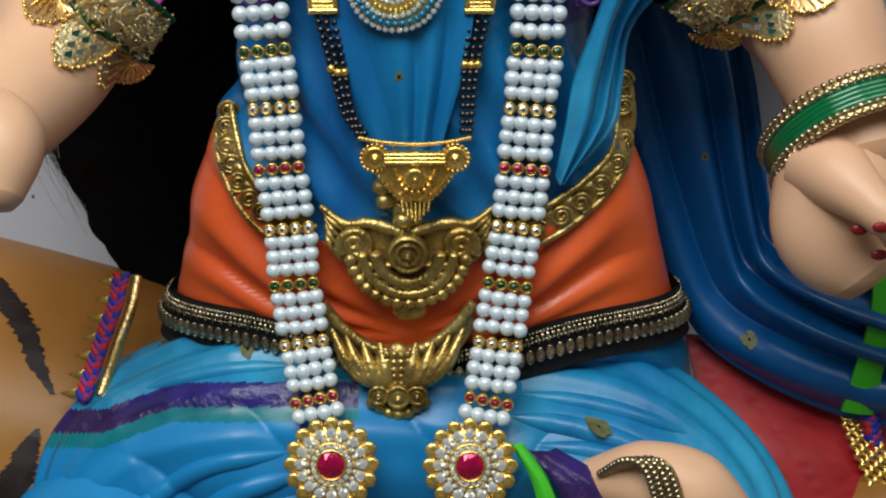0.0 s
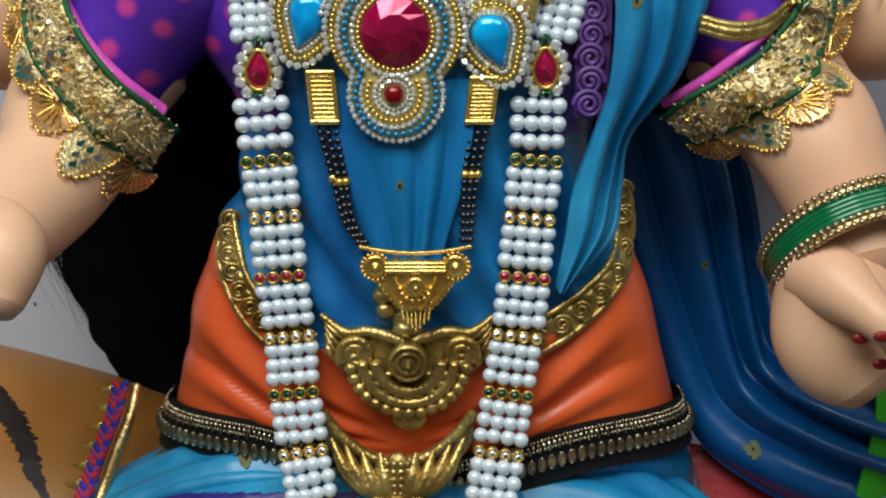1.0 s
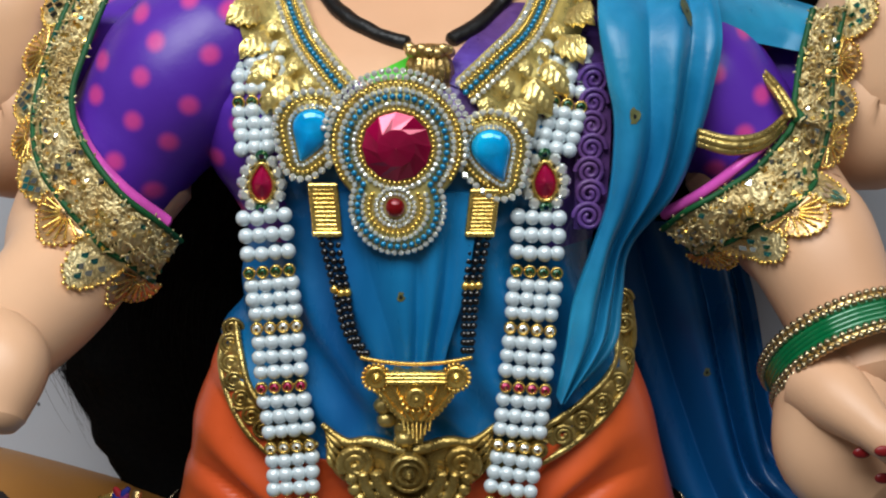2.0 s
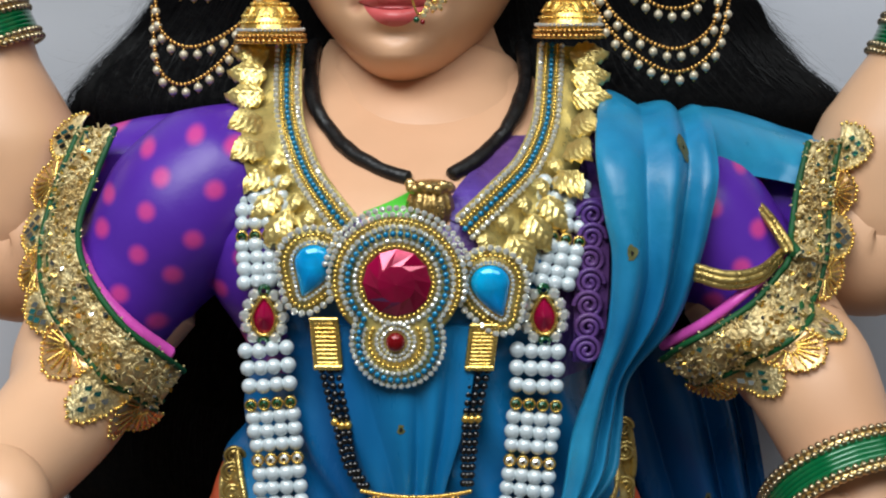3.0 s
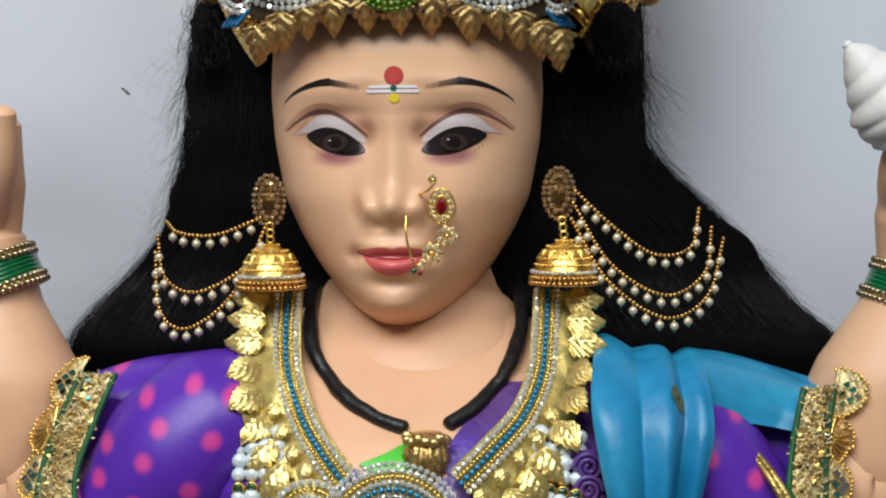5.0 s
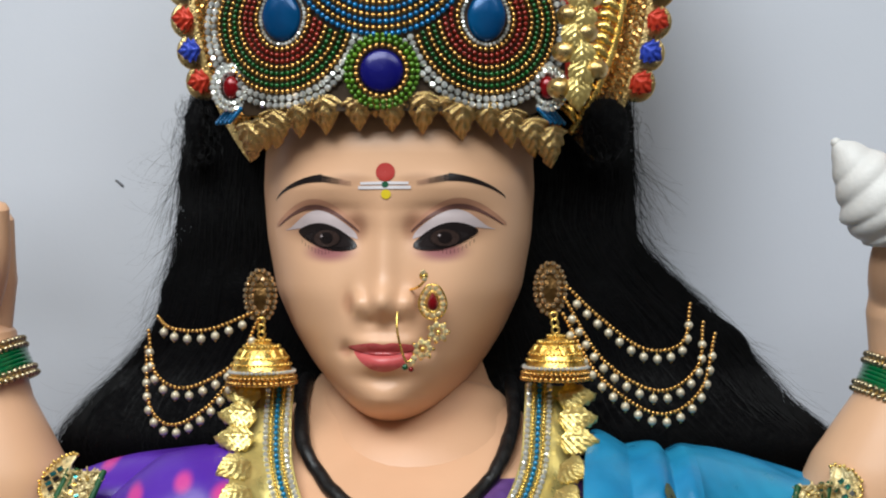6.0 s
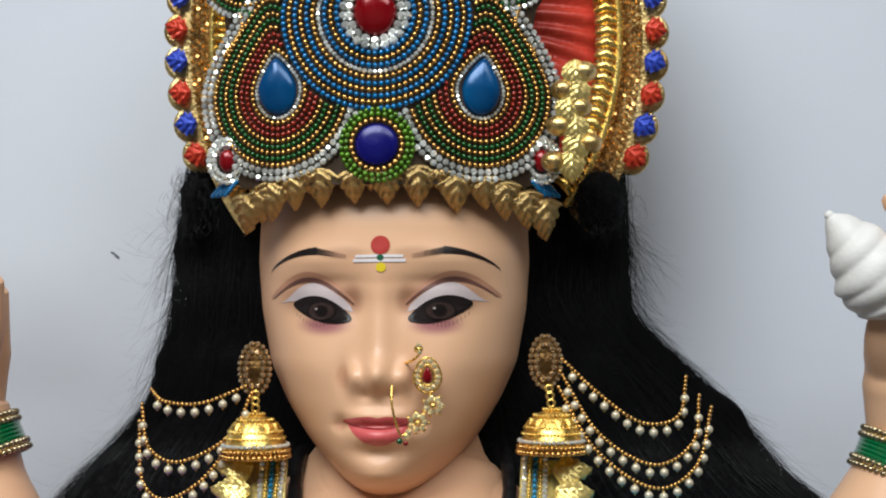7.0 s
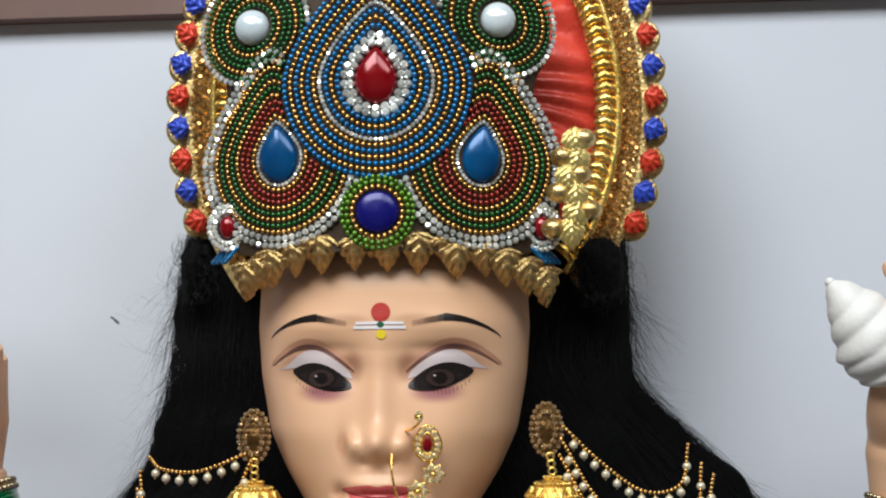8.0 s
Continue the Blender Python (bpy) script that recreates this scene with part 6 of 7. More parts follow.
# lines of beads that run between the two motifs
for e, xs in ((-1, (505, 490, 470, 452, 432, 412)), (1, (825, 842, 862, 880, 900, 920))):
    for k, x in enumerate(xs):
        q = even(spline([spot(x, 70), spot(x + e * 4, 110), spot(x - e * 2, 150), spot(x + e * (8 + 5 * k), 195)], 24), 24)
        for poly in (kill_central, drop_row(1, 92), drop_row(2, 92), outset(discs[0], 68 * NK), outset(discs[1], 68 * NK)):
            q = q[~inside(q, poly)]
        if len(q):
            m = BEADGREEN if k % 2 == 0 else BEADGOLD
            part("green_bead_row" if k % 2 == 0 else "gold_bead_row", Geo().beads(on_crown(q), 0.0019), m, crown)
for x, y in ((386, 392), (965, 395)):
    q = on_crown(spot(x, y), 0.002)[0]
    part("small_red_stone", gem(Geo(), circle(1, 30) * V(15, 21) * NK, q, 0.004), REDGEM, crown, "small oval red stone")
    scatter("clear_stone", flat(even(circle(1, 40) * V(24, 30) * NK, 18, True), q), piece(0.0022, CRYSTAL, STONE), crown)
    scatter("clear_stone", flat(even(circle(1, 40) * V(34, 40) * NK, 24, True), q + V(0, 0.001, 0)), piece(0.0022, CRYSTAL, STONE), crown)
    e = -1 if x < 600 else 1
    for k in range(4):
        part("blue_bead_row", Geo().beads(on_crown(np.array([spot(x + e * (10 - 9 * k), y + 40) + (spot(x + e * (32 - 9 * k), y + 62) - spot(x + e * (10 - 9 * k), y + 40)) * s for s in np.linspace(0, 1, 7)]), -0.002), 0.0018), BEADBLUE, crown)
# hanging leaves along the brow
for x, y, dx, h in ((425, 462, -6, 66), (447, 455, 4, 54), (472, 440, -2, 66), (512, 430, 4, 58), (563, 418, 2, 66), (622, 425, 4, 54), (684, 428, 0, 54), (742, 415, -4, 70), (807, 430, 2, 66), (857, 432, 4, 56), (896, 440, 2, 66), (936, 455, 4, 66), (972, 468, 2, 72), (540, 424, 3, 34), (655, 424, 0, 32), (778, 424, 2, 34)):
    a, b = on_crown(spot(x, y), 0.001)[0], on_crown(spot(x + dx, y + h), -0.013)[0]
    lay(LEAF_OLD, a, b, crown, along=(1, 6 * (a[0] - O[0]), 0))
# the tall back of the crown: a padded fan with ribbed, studded and leafy borders
H0, HA, HB, HK = V(-0.014, 0.9500, 1.3562), 422, 522, 0.00042


def halo(r, t, y=0.0):
    return H0 + V(HA * r * HK * math.cos(t), y, HB * r * HK * math.sin(t))


ts = np.linspace(-0.75, math.pi + 0.75, 120)
back = part("back_fan", Geo().sheet(np.array([[halo(r, t, 0.01 * (r < 0.9)) for t in ts] for r in (0.05, 0.4, 0.7, 0.86, 0.93, 0.985)]), 0.012), OLDGOLD, crown, "gold back fan")
g = Geo()
pad = np.array([[halo(r, t, 0.004 - 0.012 * math.sin(math.pi * min(1, max(0, (r - 0.2) / 0.56))) - 0.005 * abs(math.sin(t * 22 + 7 * r + 1.5 * math.sin(t * 9))) ) for t in np.linspace(-0.6, math.pi + 0.6, 260)] for r in np.linspace(0.2, 0.76, 16)])
g.sheet(pad, 0.01)
tagged(part("satin_pad", g, REDSATIN, crown), "pleated red satin pad")
for k, t in enumerate(np.linspace(-0.7, math.pi + 0.7, 92)):
    g = Geo()
    g.tube(np.array([halo(0.765, t, -0.006), halo(0.80, t + 0.008, -0.012), halo(0.84, t, -0.006)]), [0.003, 0.0042, 0.003], 8)
    part("rib", g, GOLD, crown)
part("fan_rim", Geo().tube(np.array([halo(0.855, t, -0.006) for t in ts]), 0.0034, 8), GOLD, crown)
g = Geo()
for r in (0.878, 0.90, 0.922, 0.944):
    n = int(170 * r)
    g.beads([halo(r, t, -0.004) for t in np.linspace(-0.72, math.pi + 0.72, n)], 0.0021, 0, STONE)
tagged(part("gold_studs", g, BEADGOLD, crown), kind="stuff")
for k in range(37):
    t = -0.42 + (math.pi + 0.84) * k / 36
    base, tip = halo(0.965, t, -0.008), halo(1.055, t - 0.02, -0.005)
    lay(LEAF_B if k % 2 else LEAF_R, base, tip, crown)
    part("scallop", Geo().lathe(halo(0.992, t - 0.01, 0.004), [(0.0001, -0.002), (0.0135, -0.002), (0.0145, 0.001), (0.0135, 0.003), (0.011, 0.0025), (0.0001, 0.004)], 18, 0, "y"), OLDGOLD, crown)
for k in range(6):
    q = V(0.0969, 0.8850, 1.3160) + V(0.004 * math.sin(k * 2.1), 0, -0.0125 * k)
    lay(LEAF_GOLD, q + V(0.002, -0.006, 0.008), q + V(0.004 * math.cos(k * 2.4), -0.009, -0.016), crown, "gold_foliage")
    part("boss", Geo().ball(q + V(0.009 * (-1) ** k, 0, 0), (0.009, 0.010, 0.0075), 14, 10), OLDGOLD, crown)
# closed cap behind the plate, down onto the head
part("cap", Geo().lathe((O[0], 0.975, O[2] - 0.05), [(0.108, 0.0), (0.112, 0.05), (0.11, 0.12), (0.09, 0.19), (0.04, 0.23), (0.0001, 0.235)], 40), OLDGOLD, crown)

# ---- earrings ----


def earring(stud, dome, chains, name_side):
    e = thing("earring", dome, "gold bell earring with swags of small pearls", "earring", "pair of earrings")
    stud, dome = V(*stud), V(*dome)
    g = Geo()
    g.lathe(stud, [(0.0001, -0.002), (0.011, -0.002), (0.011, 0.001), (0.006, 0.003), (0.0001, 0.004)], 20, 0, "y")
    ob = part("stud", g, STUDPLATE, e)
    scatter("clear_stone", flat(even(circle(1, 40) * V(0.0105, 0.018), 22, True), stud + V(0, -0.002, 0)), piece(0.0019, STUDSTONE, STONE), e)
    g = Geo()
    g.grid(np.array([flat(circle(1, 30) * V(0.0115 * f, 0.019 * f), stud + V(0, -0.001 - 0.003 * (1 - f), 0)) for f in (1, 0.85, 0.5, 0.02)]), 0, wrap_v=True)
    part("stud_plate", g, STUDPLATE, e)
    scatter("clear_stone", flat(even(circle(1, 40) * V(0.0062, 0.0125), 14, True), stud + V(0, -0.0032, 0)), piece(0.0022, STUDSTONE, STONE), e)
    g = Geo()
    for k in range(3):
        q = stud + (dome + V(0, 0, 0.026) - stud) * (0.6 + 0.16 * k) + V(0, 0, 0)
        g.tube(flat(circle(0.0024, 16), q), 0.0009, 6, closed=True)
    part("link", g, GOLD, e)
    g = Geo()
    g.lathe(dome, [(0.0008, 0.026), (0.004, 0.0245), (0.011, 0.021), (0.018, 0.013), (0.0215, 0.004), (0.0225, 0.0), (0.021, -0.002), (0.012, 0.004), (0.0001, 0.006)], 40)
    for r, z in ((0.006, 0.0245), (0.0125, 0.0205), (0.0185, 0.0125), (0.0205, 0.008)):
        g.beads([dome + V(r * math.cos(t), r * math.sin(t), z) for t in np.linspace(0, 2 * math.pi, int(r * 2600), endpoint=False)], 0.0011, 0)
    for k in range(14):
        t = 2 * math.pi * k / 14
        for j in range(5):
            t2 = t + (j - 2) * 0.09
            g.tube(np.array([dome + V(0.0195 * math.cos(t), 0.0195 * math.sin(t), 0.0115), dome + V(0.0152 * math.cos(t2), 0.0152 * math.sin(t2), 0.0182)]), 0.0005, 5)
    part("dome", g, GOLD, e)
    scatter("band_stone", [dome + V(0.0228 * math.cos(t), 0.0228 * math.sin(t), 0.003) for t in np.linspace(0, 2 * math.pi, 48, endpoint=False)], piece(0.0014, CRYSTAL, STONE), e)
    g = Geo()
    for r, z, b in ((0.0235, -0.001, 0.0016), (0.0238, -0.0045, 0.0019)):
        g.beads([dome + V(r * math.cos(t), r * math.sin(t), z) for t in np.linspace(0, 2 * math.pi, int(math.pi * r / b), endpoint=False)], b, 0)
    g.lathe(dome, [(0.0225, 0.0), (0.023, -0.006), (0.021, -0.0065), (0.021, -0.001)], 40)
    part("rim", g, BEADGOLD, e)
    for pts in chains:
        p = spline(pts, 60)
        n = int(length(p) / 0.0030)
        scatter("swag_bead", even(p, n), piece(0.00155, BEADGOLD), e)
        m = max(4, int(length(p) / 0.0105))
        for q in even(p, m + 2)[1:-1]:
            ob = part("small_pearl", Geo().beads([q + V(0, -0.0005, -0.0058)], 0.0031, 0, ROUND).beads([q + V(0, 0, -0.0026), q + V(0, -0.0005, -0.0092)], 0.0008, 1), [SMALLPEARL, GOLD], e)
    return e


earring((-0.1261, 0.9050, 1.1105), (-0.1248, 0.9000, 1.0549), [[(-0.1292, 0.9030, 1.0998), (-0.1629, 0.9000, 1.0870), (-0.1900, 0.9050, 1.0881), (-0.2018, 0.9150, 1.0958)], [(-0.1273, 0.9000, 1.0940), (-0.1425, 0.8950, 1.0645), (-0.1767, 0.8950, 1.0467), (-0.1996, 0.9000, 1.0564), (-0.2073, 0.9100, 1.0859)], [(-0.1410, 0.8970, 1.0584), (-0.1627, 0.8930, 1.0329), (-0.1874, 0.8950, 1.0207), (-0.2042, 0.9000, 1.0343), (-0.2089, 0.9100, 1.0738)]], "a")
earring((0.0784, 0.9050, 1.1148), (0.0822, 0.9000, 1.0575), [[(0.0900, 0.9030, 1.1167), (0.1147, 0.9000, 1.0930), (0.1445, 0.9000, 1.0724), (0.1709, 0.9050, 1.0767), (0.1782, 0.9150, 1.1034)], [(0.0883, 0.9000, 1.1081), (0.1144, 0.8950, 1.0656), (0.1517, 0.8930, 1.0440), (0.1801, 0.9000, 1.0592), (0.1863, 0.9100, 1.0904)], [(0.0871, 0.9000, 1.0971), (0.1122, 0.8920, 1.0540), (0.1514, 0.8900, 1.0285), (0.1818, 0.8970, 1.0435), (0.1947, 0.9100, 1.0824)]], "b")

# ---- nose ring ----
nose = thing("nose_ring", (-0.0086, 0.8600, 1.0949), "gold nose ring with red drop and clear stone flowers", "nose ring")
part("wire", Geo().tube(spline([(-0.0211, 0.8740, 1.1148), (-0.0142, 0.8620, 1.1167), (-0.0091, 0.8580, 1.1205), (-0.0076, 0.8570, 1.1242)], 16), 0.0009, 6).tube(spline([(-0.0265, 0.8560, 1.1007), (-0.0264, 0.8520, 1.0896), (-0.0242, 0.8520, 1.0783), (-0.0205, 0.8520, 1.0681), (-0.0168, 0.8530, 1.0696)], 20), 0.0008, 6), GOLD, nose)
GK = 0.00038
q = V(-0.0028, 0.8570, 1.1062)
drop = tear(9 * GK, 12 * GK, 19 * GK)
part("red_drop", gem(Geo(), drop, q, 0.003), REDGEM, nose, "small red drop stone")
g = Geo()
g.tube(flat(outset(drop, 0.001), q), 0.0009, 6, closed=True)
g.tube(flat(outset(drop, 0.0058), q + V(0, 0.001, 0)), 0.0008, 6, closed=True)
g.lathe(V(-0.0087, 0.8570, 1.1250), [(0.0001, -0.001), (0.003, -0.001), (0.003, 0.001), (0.0001, 0.002)], 12, 0, "y")
part("setting", g, GOLD, nose)
scatter("clear_stone", list(flat(even(outset(drop, 0.0035), 13, True), q)) + [(-0.0090, 0.8560, 1.1272), (-0.0083, 0.8560, 1.1228)], piece(0.0020, CREAMSTONE, STONE), nose)
for q in (V(0.0009, 0.8550, 1.0875), V(-0.0093, 0.8540, 1.0763)):
    part("flower", Geo().beads(flat(even(circle(0.0046, 40), 7, True), q), 0.0024, 0, STONE).beads([q + V(0, -0.001, 0)], 0.0018, 1, ROUND).beads(flat(even(circle(0.0067, 40), 7, True), q + V(0, 0.001, 0)), 0.0014, 1), [CREAMSTONE, GOLD], nose)
part("end_bead", Geo().beads([(-0.0213, 0.8520, 1.0644)], 0.0022, 0, ROUND), EMERALD, nose)
part("end_bead", Geo().beads([(-0.0172, 0.8520, 1.0629)], 0.0018, 0, ROUND), REDGEM, nose)
part("flower", Geo().beads([(-0.0153, 0.8530, 1.0703), (-0.0168, 0.8530, 1.0673)], 0.0022, 0, STONE), CREAMSTONE, nose)


# ---- sleeve lace ----


def lace(inner, outer, place, scallops):
    th = thing("lace_trim", place, "gold lace sleeve trim with mirror sequins and scallops", "lace trim", "sleeve trims")
    a, b = hug(spline(inner, 80), 0.003), hug(spline(outer, 80), 0.004)
    u = np.linspace(0, 1, 12)
    p = a[:, None] * (1 - u)[None, :, None] + b[:, None] * u[None, :, None]
    lr = random.Random(len(scallops))
    for i in range(80):
        for j in range(12):
            p[i, j, 1] -= 0.006 * math.sin(math.pi * u[j]) + 0.0022 * abs(math.sin(i * 0.8 + j * 1.3)) + 0.001 * lr.random()
    for row in p:
        row[:] = hug(row, 0.003)
    part("band", Geo().sheet(p, 0.003), LACE, th)
    for line in (a, b * 0.92 + a * 0.08, a * 0.3 + b * 0.7):
        part("piping", Geo().tube(line + V(0, -0.004, 0), 0.0022, 7), LACEGREEN, th, "dark green piping")
    g, h, c = Geo(), Geo(), Geo()
    # looped gold threads, sequins and small mirrors over the band
    for i in range(520):
        s, w = lr.random(), lr.uniform(0.06, 0.94)
        q = p[int(s * 79), int(w * 11)] + V(0, -0.0015, 0)
        t = lr.uniform(0, 6.3)
        k = lr.uniform(0.0015, 0.004)
        g.tube(np.array([q + V(k * math.cos(t), 0, k * math.sin(t)), q + V(0, -0.0012, 0), q - V(k * math.cos(t + 0.7), 0, k * math.sin(t + 0.7))]), 0.0007, 5)
    for i in range(150):
        q = p[lr.randrange(80), lr.randrange(1, 11)] + V(0, -0.003, 0)
        t = lr.uniform(0, 1.5)
        k = lr.uniform(0.0014, 0.0026)
        d = V(lr.uniform(-0.3, 0.3), 0, 0)
        pts = [q + V(k * math.cos(t + n * math.pi / 2), lr.uniform(-0.0012, 0.0012), k * math.sin(t + n * math.pi / 2)) for n in range(4)]
        h.add(pts, [(0, 1, 2, 3)], lr.choice((0, 2, 2, 2, 2, 2, 1) if lr.random() < 0.5 else (2, 2, 0)), False)
    tagged(part("gold_threads", g, LACE, th), kind="stuff")
    tagged(part("sequins", h, [MIRROR, TEALSEQ, GOLD], th), kind="stuff")
    # scallops hanging from the outer edge
    for n, s in enumerate(scallops):
        i = int(s * 79)
        q, d = b[i], b[i] - a[i]
        d = d / np.linalg.norm(d)
        t = b[min(79, i + 2)] - b[max(0, i - 2)]
        t /= np.linalg.norm(t)
        R = 0.0185
        rows = []
        for r in np.linspace(0.05, 1, 7):
            rows.append([q + (t * math.cos(f) * R + d * (math.sin(f) * R * 1.05)) * r * (1 + 0.05 * math.cos(f * 22) * (r > 0.9)) + V(0, -0.004 + 0.003 * r - 0.0016 * abs(math.cos(f * 11)), 0) for f in np.linspace(-0.15, math.pi + 0.15, 34)])
        rows = [hug(row, 0.005) for row in rows]
        sc = part("scallop", Geo().sheet(np.array(rows), 0.002), COPPER if n % 2 else LACE, th)
        rim = np.array(rows[-1])
        part("rim_beads", Geo().beads(even(rim, 22) + V(0, -0.001, 0), 0.0014, 0), GOLD, sc)
        if n % 2 == 0:
            m = Geo()
            for x, z in ((-0.5, 0.35), (0, 0.3), (0.5, 0.35), (-0.25, 0.62), (0.25, 0.62), (0, 0.85)):
                o = hug([q + t * x * R * 0.8 + d * z * R * 0.85 + V(0, -0.007, 0)], 0.008)[0]
                m.add([o - t * 0.0026, o - d * 0.0036, o + t * 0.0026, o + d * 0.0036], [(0, 1, 2, 3)], 0 if lr.random() < 0.6 else 1, False)
            part("mirror_sequin", m, [MIRROR, TEALSEQ], sc)
        else:
            m = Geo()
            for f in np.linspace(0.2, math.pi - 0.2, 9):
                v = t * math.cos(f) + d * math.sin(f)
                m.tube(hug([q + v * R * 0.25 + V(0, -0.005, 0), q + v * R * 0.85 + V(0, -0.005, 0)], 0.007), 0.0009, 5)
            part("gold_spoke", m, GOLD, sc)
    return th


lace([(-0.2270, 0.8700, 0.9930), (-0.2364, 0.8500, 0.9625), (-0.2416, 0.8250, 0.9321), (-0.2305, 0.8000, 0.9070), (-0.2072, 0.7900, 0.8762), (-0.1852, 0.8000, 0.8533), (-0.1767, 0.8250, 0.8350)], [(-0.2571, 0.8850, 0.9918), (-0.2689, 0.8650, 0.9568), (-0.2758, 0.8450, 0.9172), (-0.2653, 0.8150, 0.8871), (-0.2401, 0.7950, 0.8584), (-0.2153, 0.8000, 0.8309), (-0.1984, 0.8250, 0.8059)], (-0.2390, 0.8200, 0.8879), [0.03, 0.17, 0.30, 0.43, 0.56, 0.69, 0.83, 0.97])
lace([(0.2436, 0.8800, 0.9810), (0.2319, 0.8600, 0.9486), (0.2223, 0.8400, 0.9136), (0.2006, 0.8150, 0.8887), (0.1719, 0.8050, 0.8706), (0.1531, 0.8100, 0.8582), (0.1409, 0.8350, 0.8401)], [(0.2696, 0.8900, 0.9819), (0.2600, 0.8750, 0.9464), (0.2545, 0.8550, 0.9108), (0.2407, 0.8350, 0.8804), (0.2095, 0.8100, 0.8563), (0.1856, 0.8150, 0.8361), (0.1665, 0.8400, 0.8212)], (0.2244, 0.8300, 0.8853), [0.03, 0.17, 0.30, 0.43, 0.56, 0.69, 0.83, 0.97])

# ---- bangles ----


def hoop(centre, axis, r, n=60, along=0.0):
    axis = Vector(axis).normalized()
    m = axis.to_track_quat("Z", "Y").to_matrix()
    return np.array([tuple(Vector(centre) + axis * along + m @ Vector((r * math.cos(t), r * math.sin(t), 0))) for t in np.linspace(0, 2 * math.pi, n, endpoint=False)])


def bangles(centre, axis, r, spread, greens):
    group = "bangles on one wrist"
    for k, s in enumerate((-1, 1)):
        b = thing("beaded_bangle", tuple(centre), "gold bangle with two rows of clear beads", "bangle", group)
        part("band", Geo().tube(hoop(centre, axis, r, 60, s * spread), 0.0028, 8, closed=True), OLDGOLD, b)
        for o in (-0.0024, 0.0024):
            scatter("bead", hoop(centre, axis, r + 0.0028, int(2 * math.pi * r / 0.0046), s * spread + o), piece(0.0023, CHAMPAGNE, ROUND), b)
    for k in range(greens):
        b = part("glass_bangle", Geo().tube(hoop(centre, axis, r + 0.0006, 60, spread * (-0.72 + 1.44 * k / max(1, greens - 1))), 0.0023, 8, closed=True), BANGLE, None, "plain dark green glass bangle beside its fellows")
        tagged(b, category="bangle", group=group)


bangles(V(0.2600, 0.7850, 0.7648), (0.22, -0.72, -0.62), 0.056, 0.011, 6)
bangles(V(-0.3371, 0.9300, 1.0524), (-0.42, 0.0, 1.0), 0.036, 0.011, 6)
bangles(V(0.3389, 0.9300, 1.0392), (0.42, 0.0, 1.0), 0.036, 0.011, 6)

# ---- waist belt ----
belt = thing("waist_belt", (-0.02, 0.8, 0.6), "black cloth belt edged with gold drops", "belt")


def belt_line(dz, lift):
    out = []
    for s in np.linspace(-1, 1, 120):
        t = s * 1.75
        z = 0.613 + 0.012 * math.cos(t) - 0.026 * math.exp(-((t / 0.4) ** 2)) + dz
        cx, hw, yf, yb = smooth_row(z)
        out.append((cx + (hw + 0.004 + lift) * math.copysign(abs(math.sin(t)) ** (2 / 2.3), t), (yf + yb) / 2 - ((yb - yf) / 2 + 0.004 + lift) * math.copysign(abs(math.cos(t)) ** (2 / 2.3), math.cos(t)), z))
    return np.array(out)


band = np.stack([belt_line(dz, 0.002) for dz in (-0.024, -0.012, 0.0, 0.008, 0.014)], 1)
part("band", Geo().grid(band).grid(band * V(0.99, 1, 1) + V(0, 0.003, 0), flip=True), BLACKCLOTH, belt)
for dz, r in ((0.011, 0.0013), (0.0075, 0.0019), (0.004, 0.0013)):
    line = belt_line(dz, 0.0035)
    tagged(part("bead_fringe", Geo().beads(even(line, int(length(line) / (2 * r))), r), CHAMPAGNE, belt), kind="stuff")
line = even(belt_line(0.002, 0.004), 74)
line2 = even(belt_line(-0.006, 0.005), 74)
for k in range(74):
    a, b = line[k], line2[k]
    g = Geo()
    g.tube(np.array([a + V(0, 0, 0.004), a]), 0.0008, 5, cap=False)
    g.grid(np.array([flat(circle(1, 14) * V(0.0023 * f, 0.0048 * f), (b[0], b[1] - 0.001 - 0.001 * (1 - f), b[2])) for f in (1.0, 0.8, 0.7, 0.4, 0.05)]), 0, wrap_v=True)
    g.tube(flat(circle(1, 14) * V(0.0024, 0.005), b - V(0, 0.001, 0)), 0.0008, 5, closed=True)
    part("gold_drop", g, CHAMPAGNE, belt)

# ---- anklet ----
anklet = thing("anklet", (0.1282, 0.7300, 0.5528), "gold anklet with rows of clear stones", "anklet")
for k in range(4):
    line = spline([V(0.0990, 0.7280, 0.5549) + V(0.0035 * k, 0, 0.0005 * k), V(0.1117, 0.7110, 0.5748) + V(0.0048 * k, 0, 0.0003 * k), V(0.1233, 0.7030, 0.5734) + V(0.0052 * k, 0, -0.0006 * k), V(0.1336, 0.7020, 0.5449) + V(0.0054 * k, 0, -0.0012 * k)], 40)
    for q in even(line, 20):
        shift(piece(0.0026, CHAMPAGNE, ROUND), q, anklet, "clear_bead")
    part("gold_wire", Geo().tube(line + V(0.0026, 0.001, 0), 0.0012, 6), OLDGOLD, anklet)

# ---- conch ----
conch = thing("conch_shell", (0.3015, 0.8900, 1.1688), "white ribbed conch shell held in the raised hand", "shell")
axis = [(0.2733, 0.8850, 1.2146), (0.2853, 0.8850, 1.1998), (0.3021, 0.8850, 1.1764), (0.3202, 0.8900, 1.1454)]
p = spline(axis, 60)
rad = np.interp(np.linspace(0, 1, 60), [0, 0.08, 0.3, 0.6, 0.85, 1], [0.003, 0.009, 0.018, 0.026, 0.022, 0.008])
rad = rad * (1 + 0.13 * np.abs(np.sin(np.linspace(0, 1, 60) ** 0.85 * 5.5 * math.pi)))
g = Geo()
t = np.gradient(p, axis=0)
t /= np.linalg.norm(t, axis=1)[:, None]
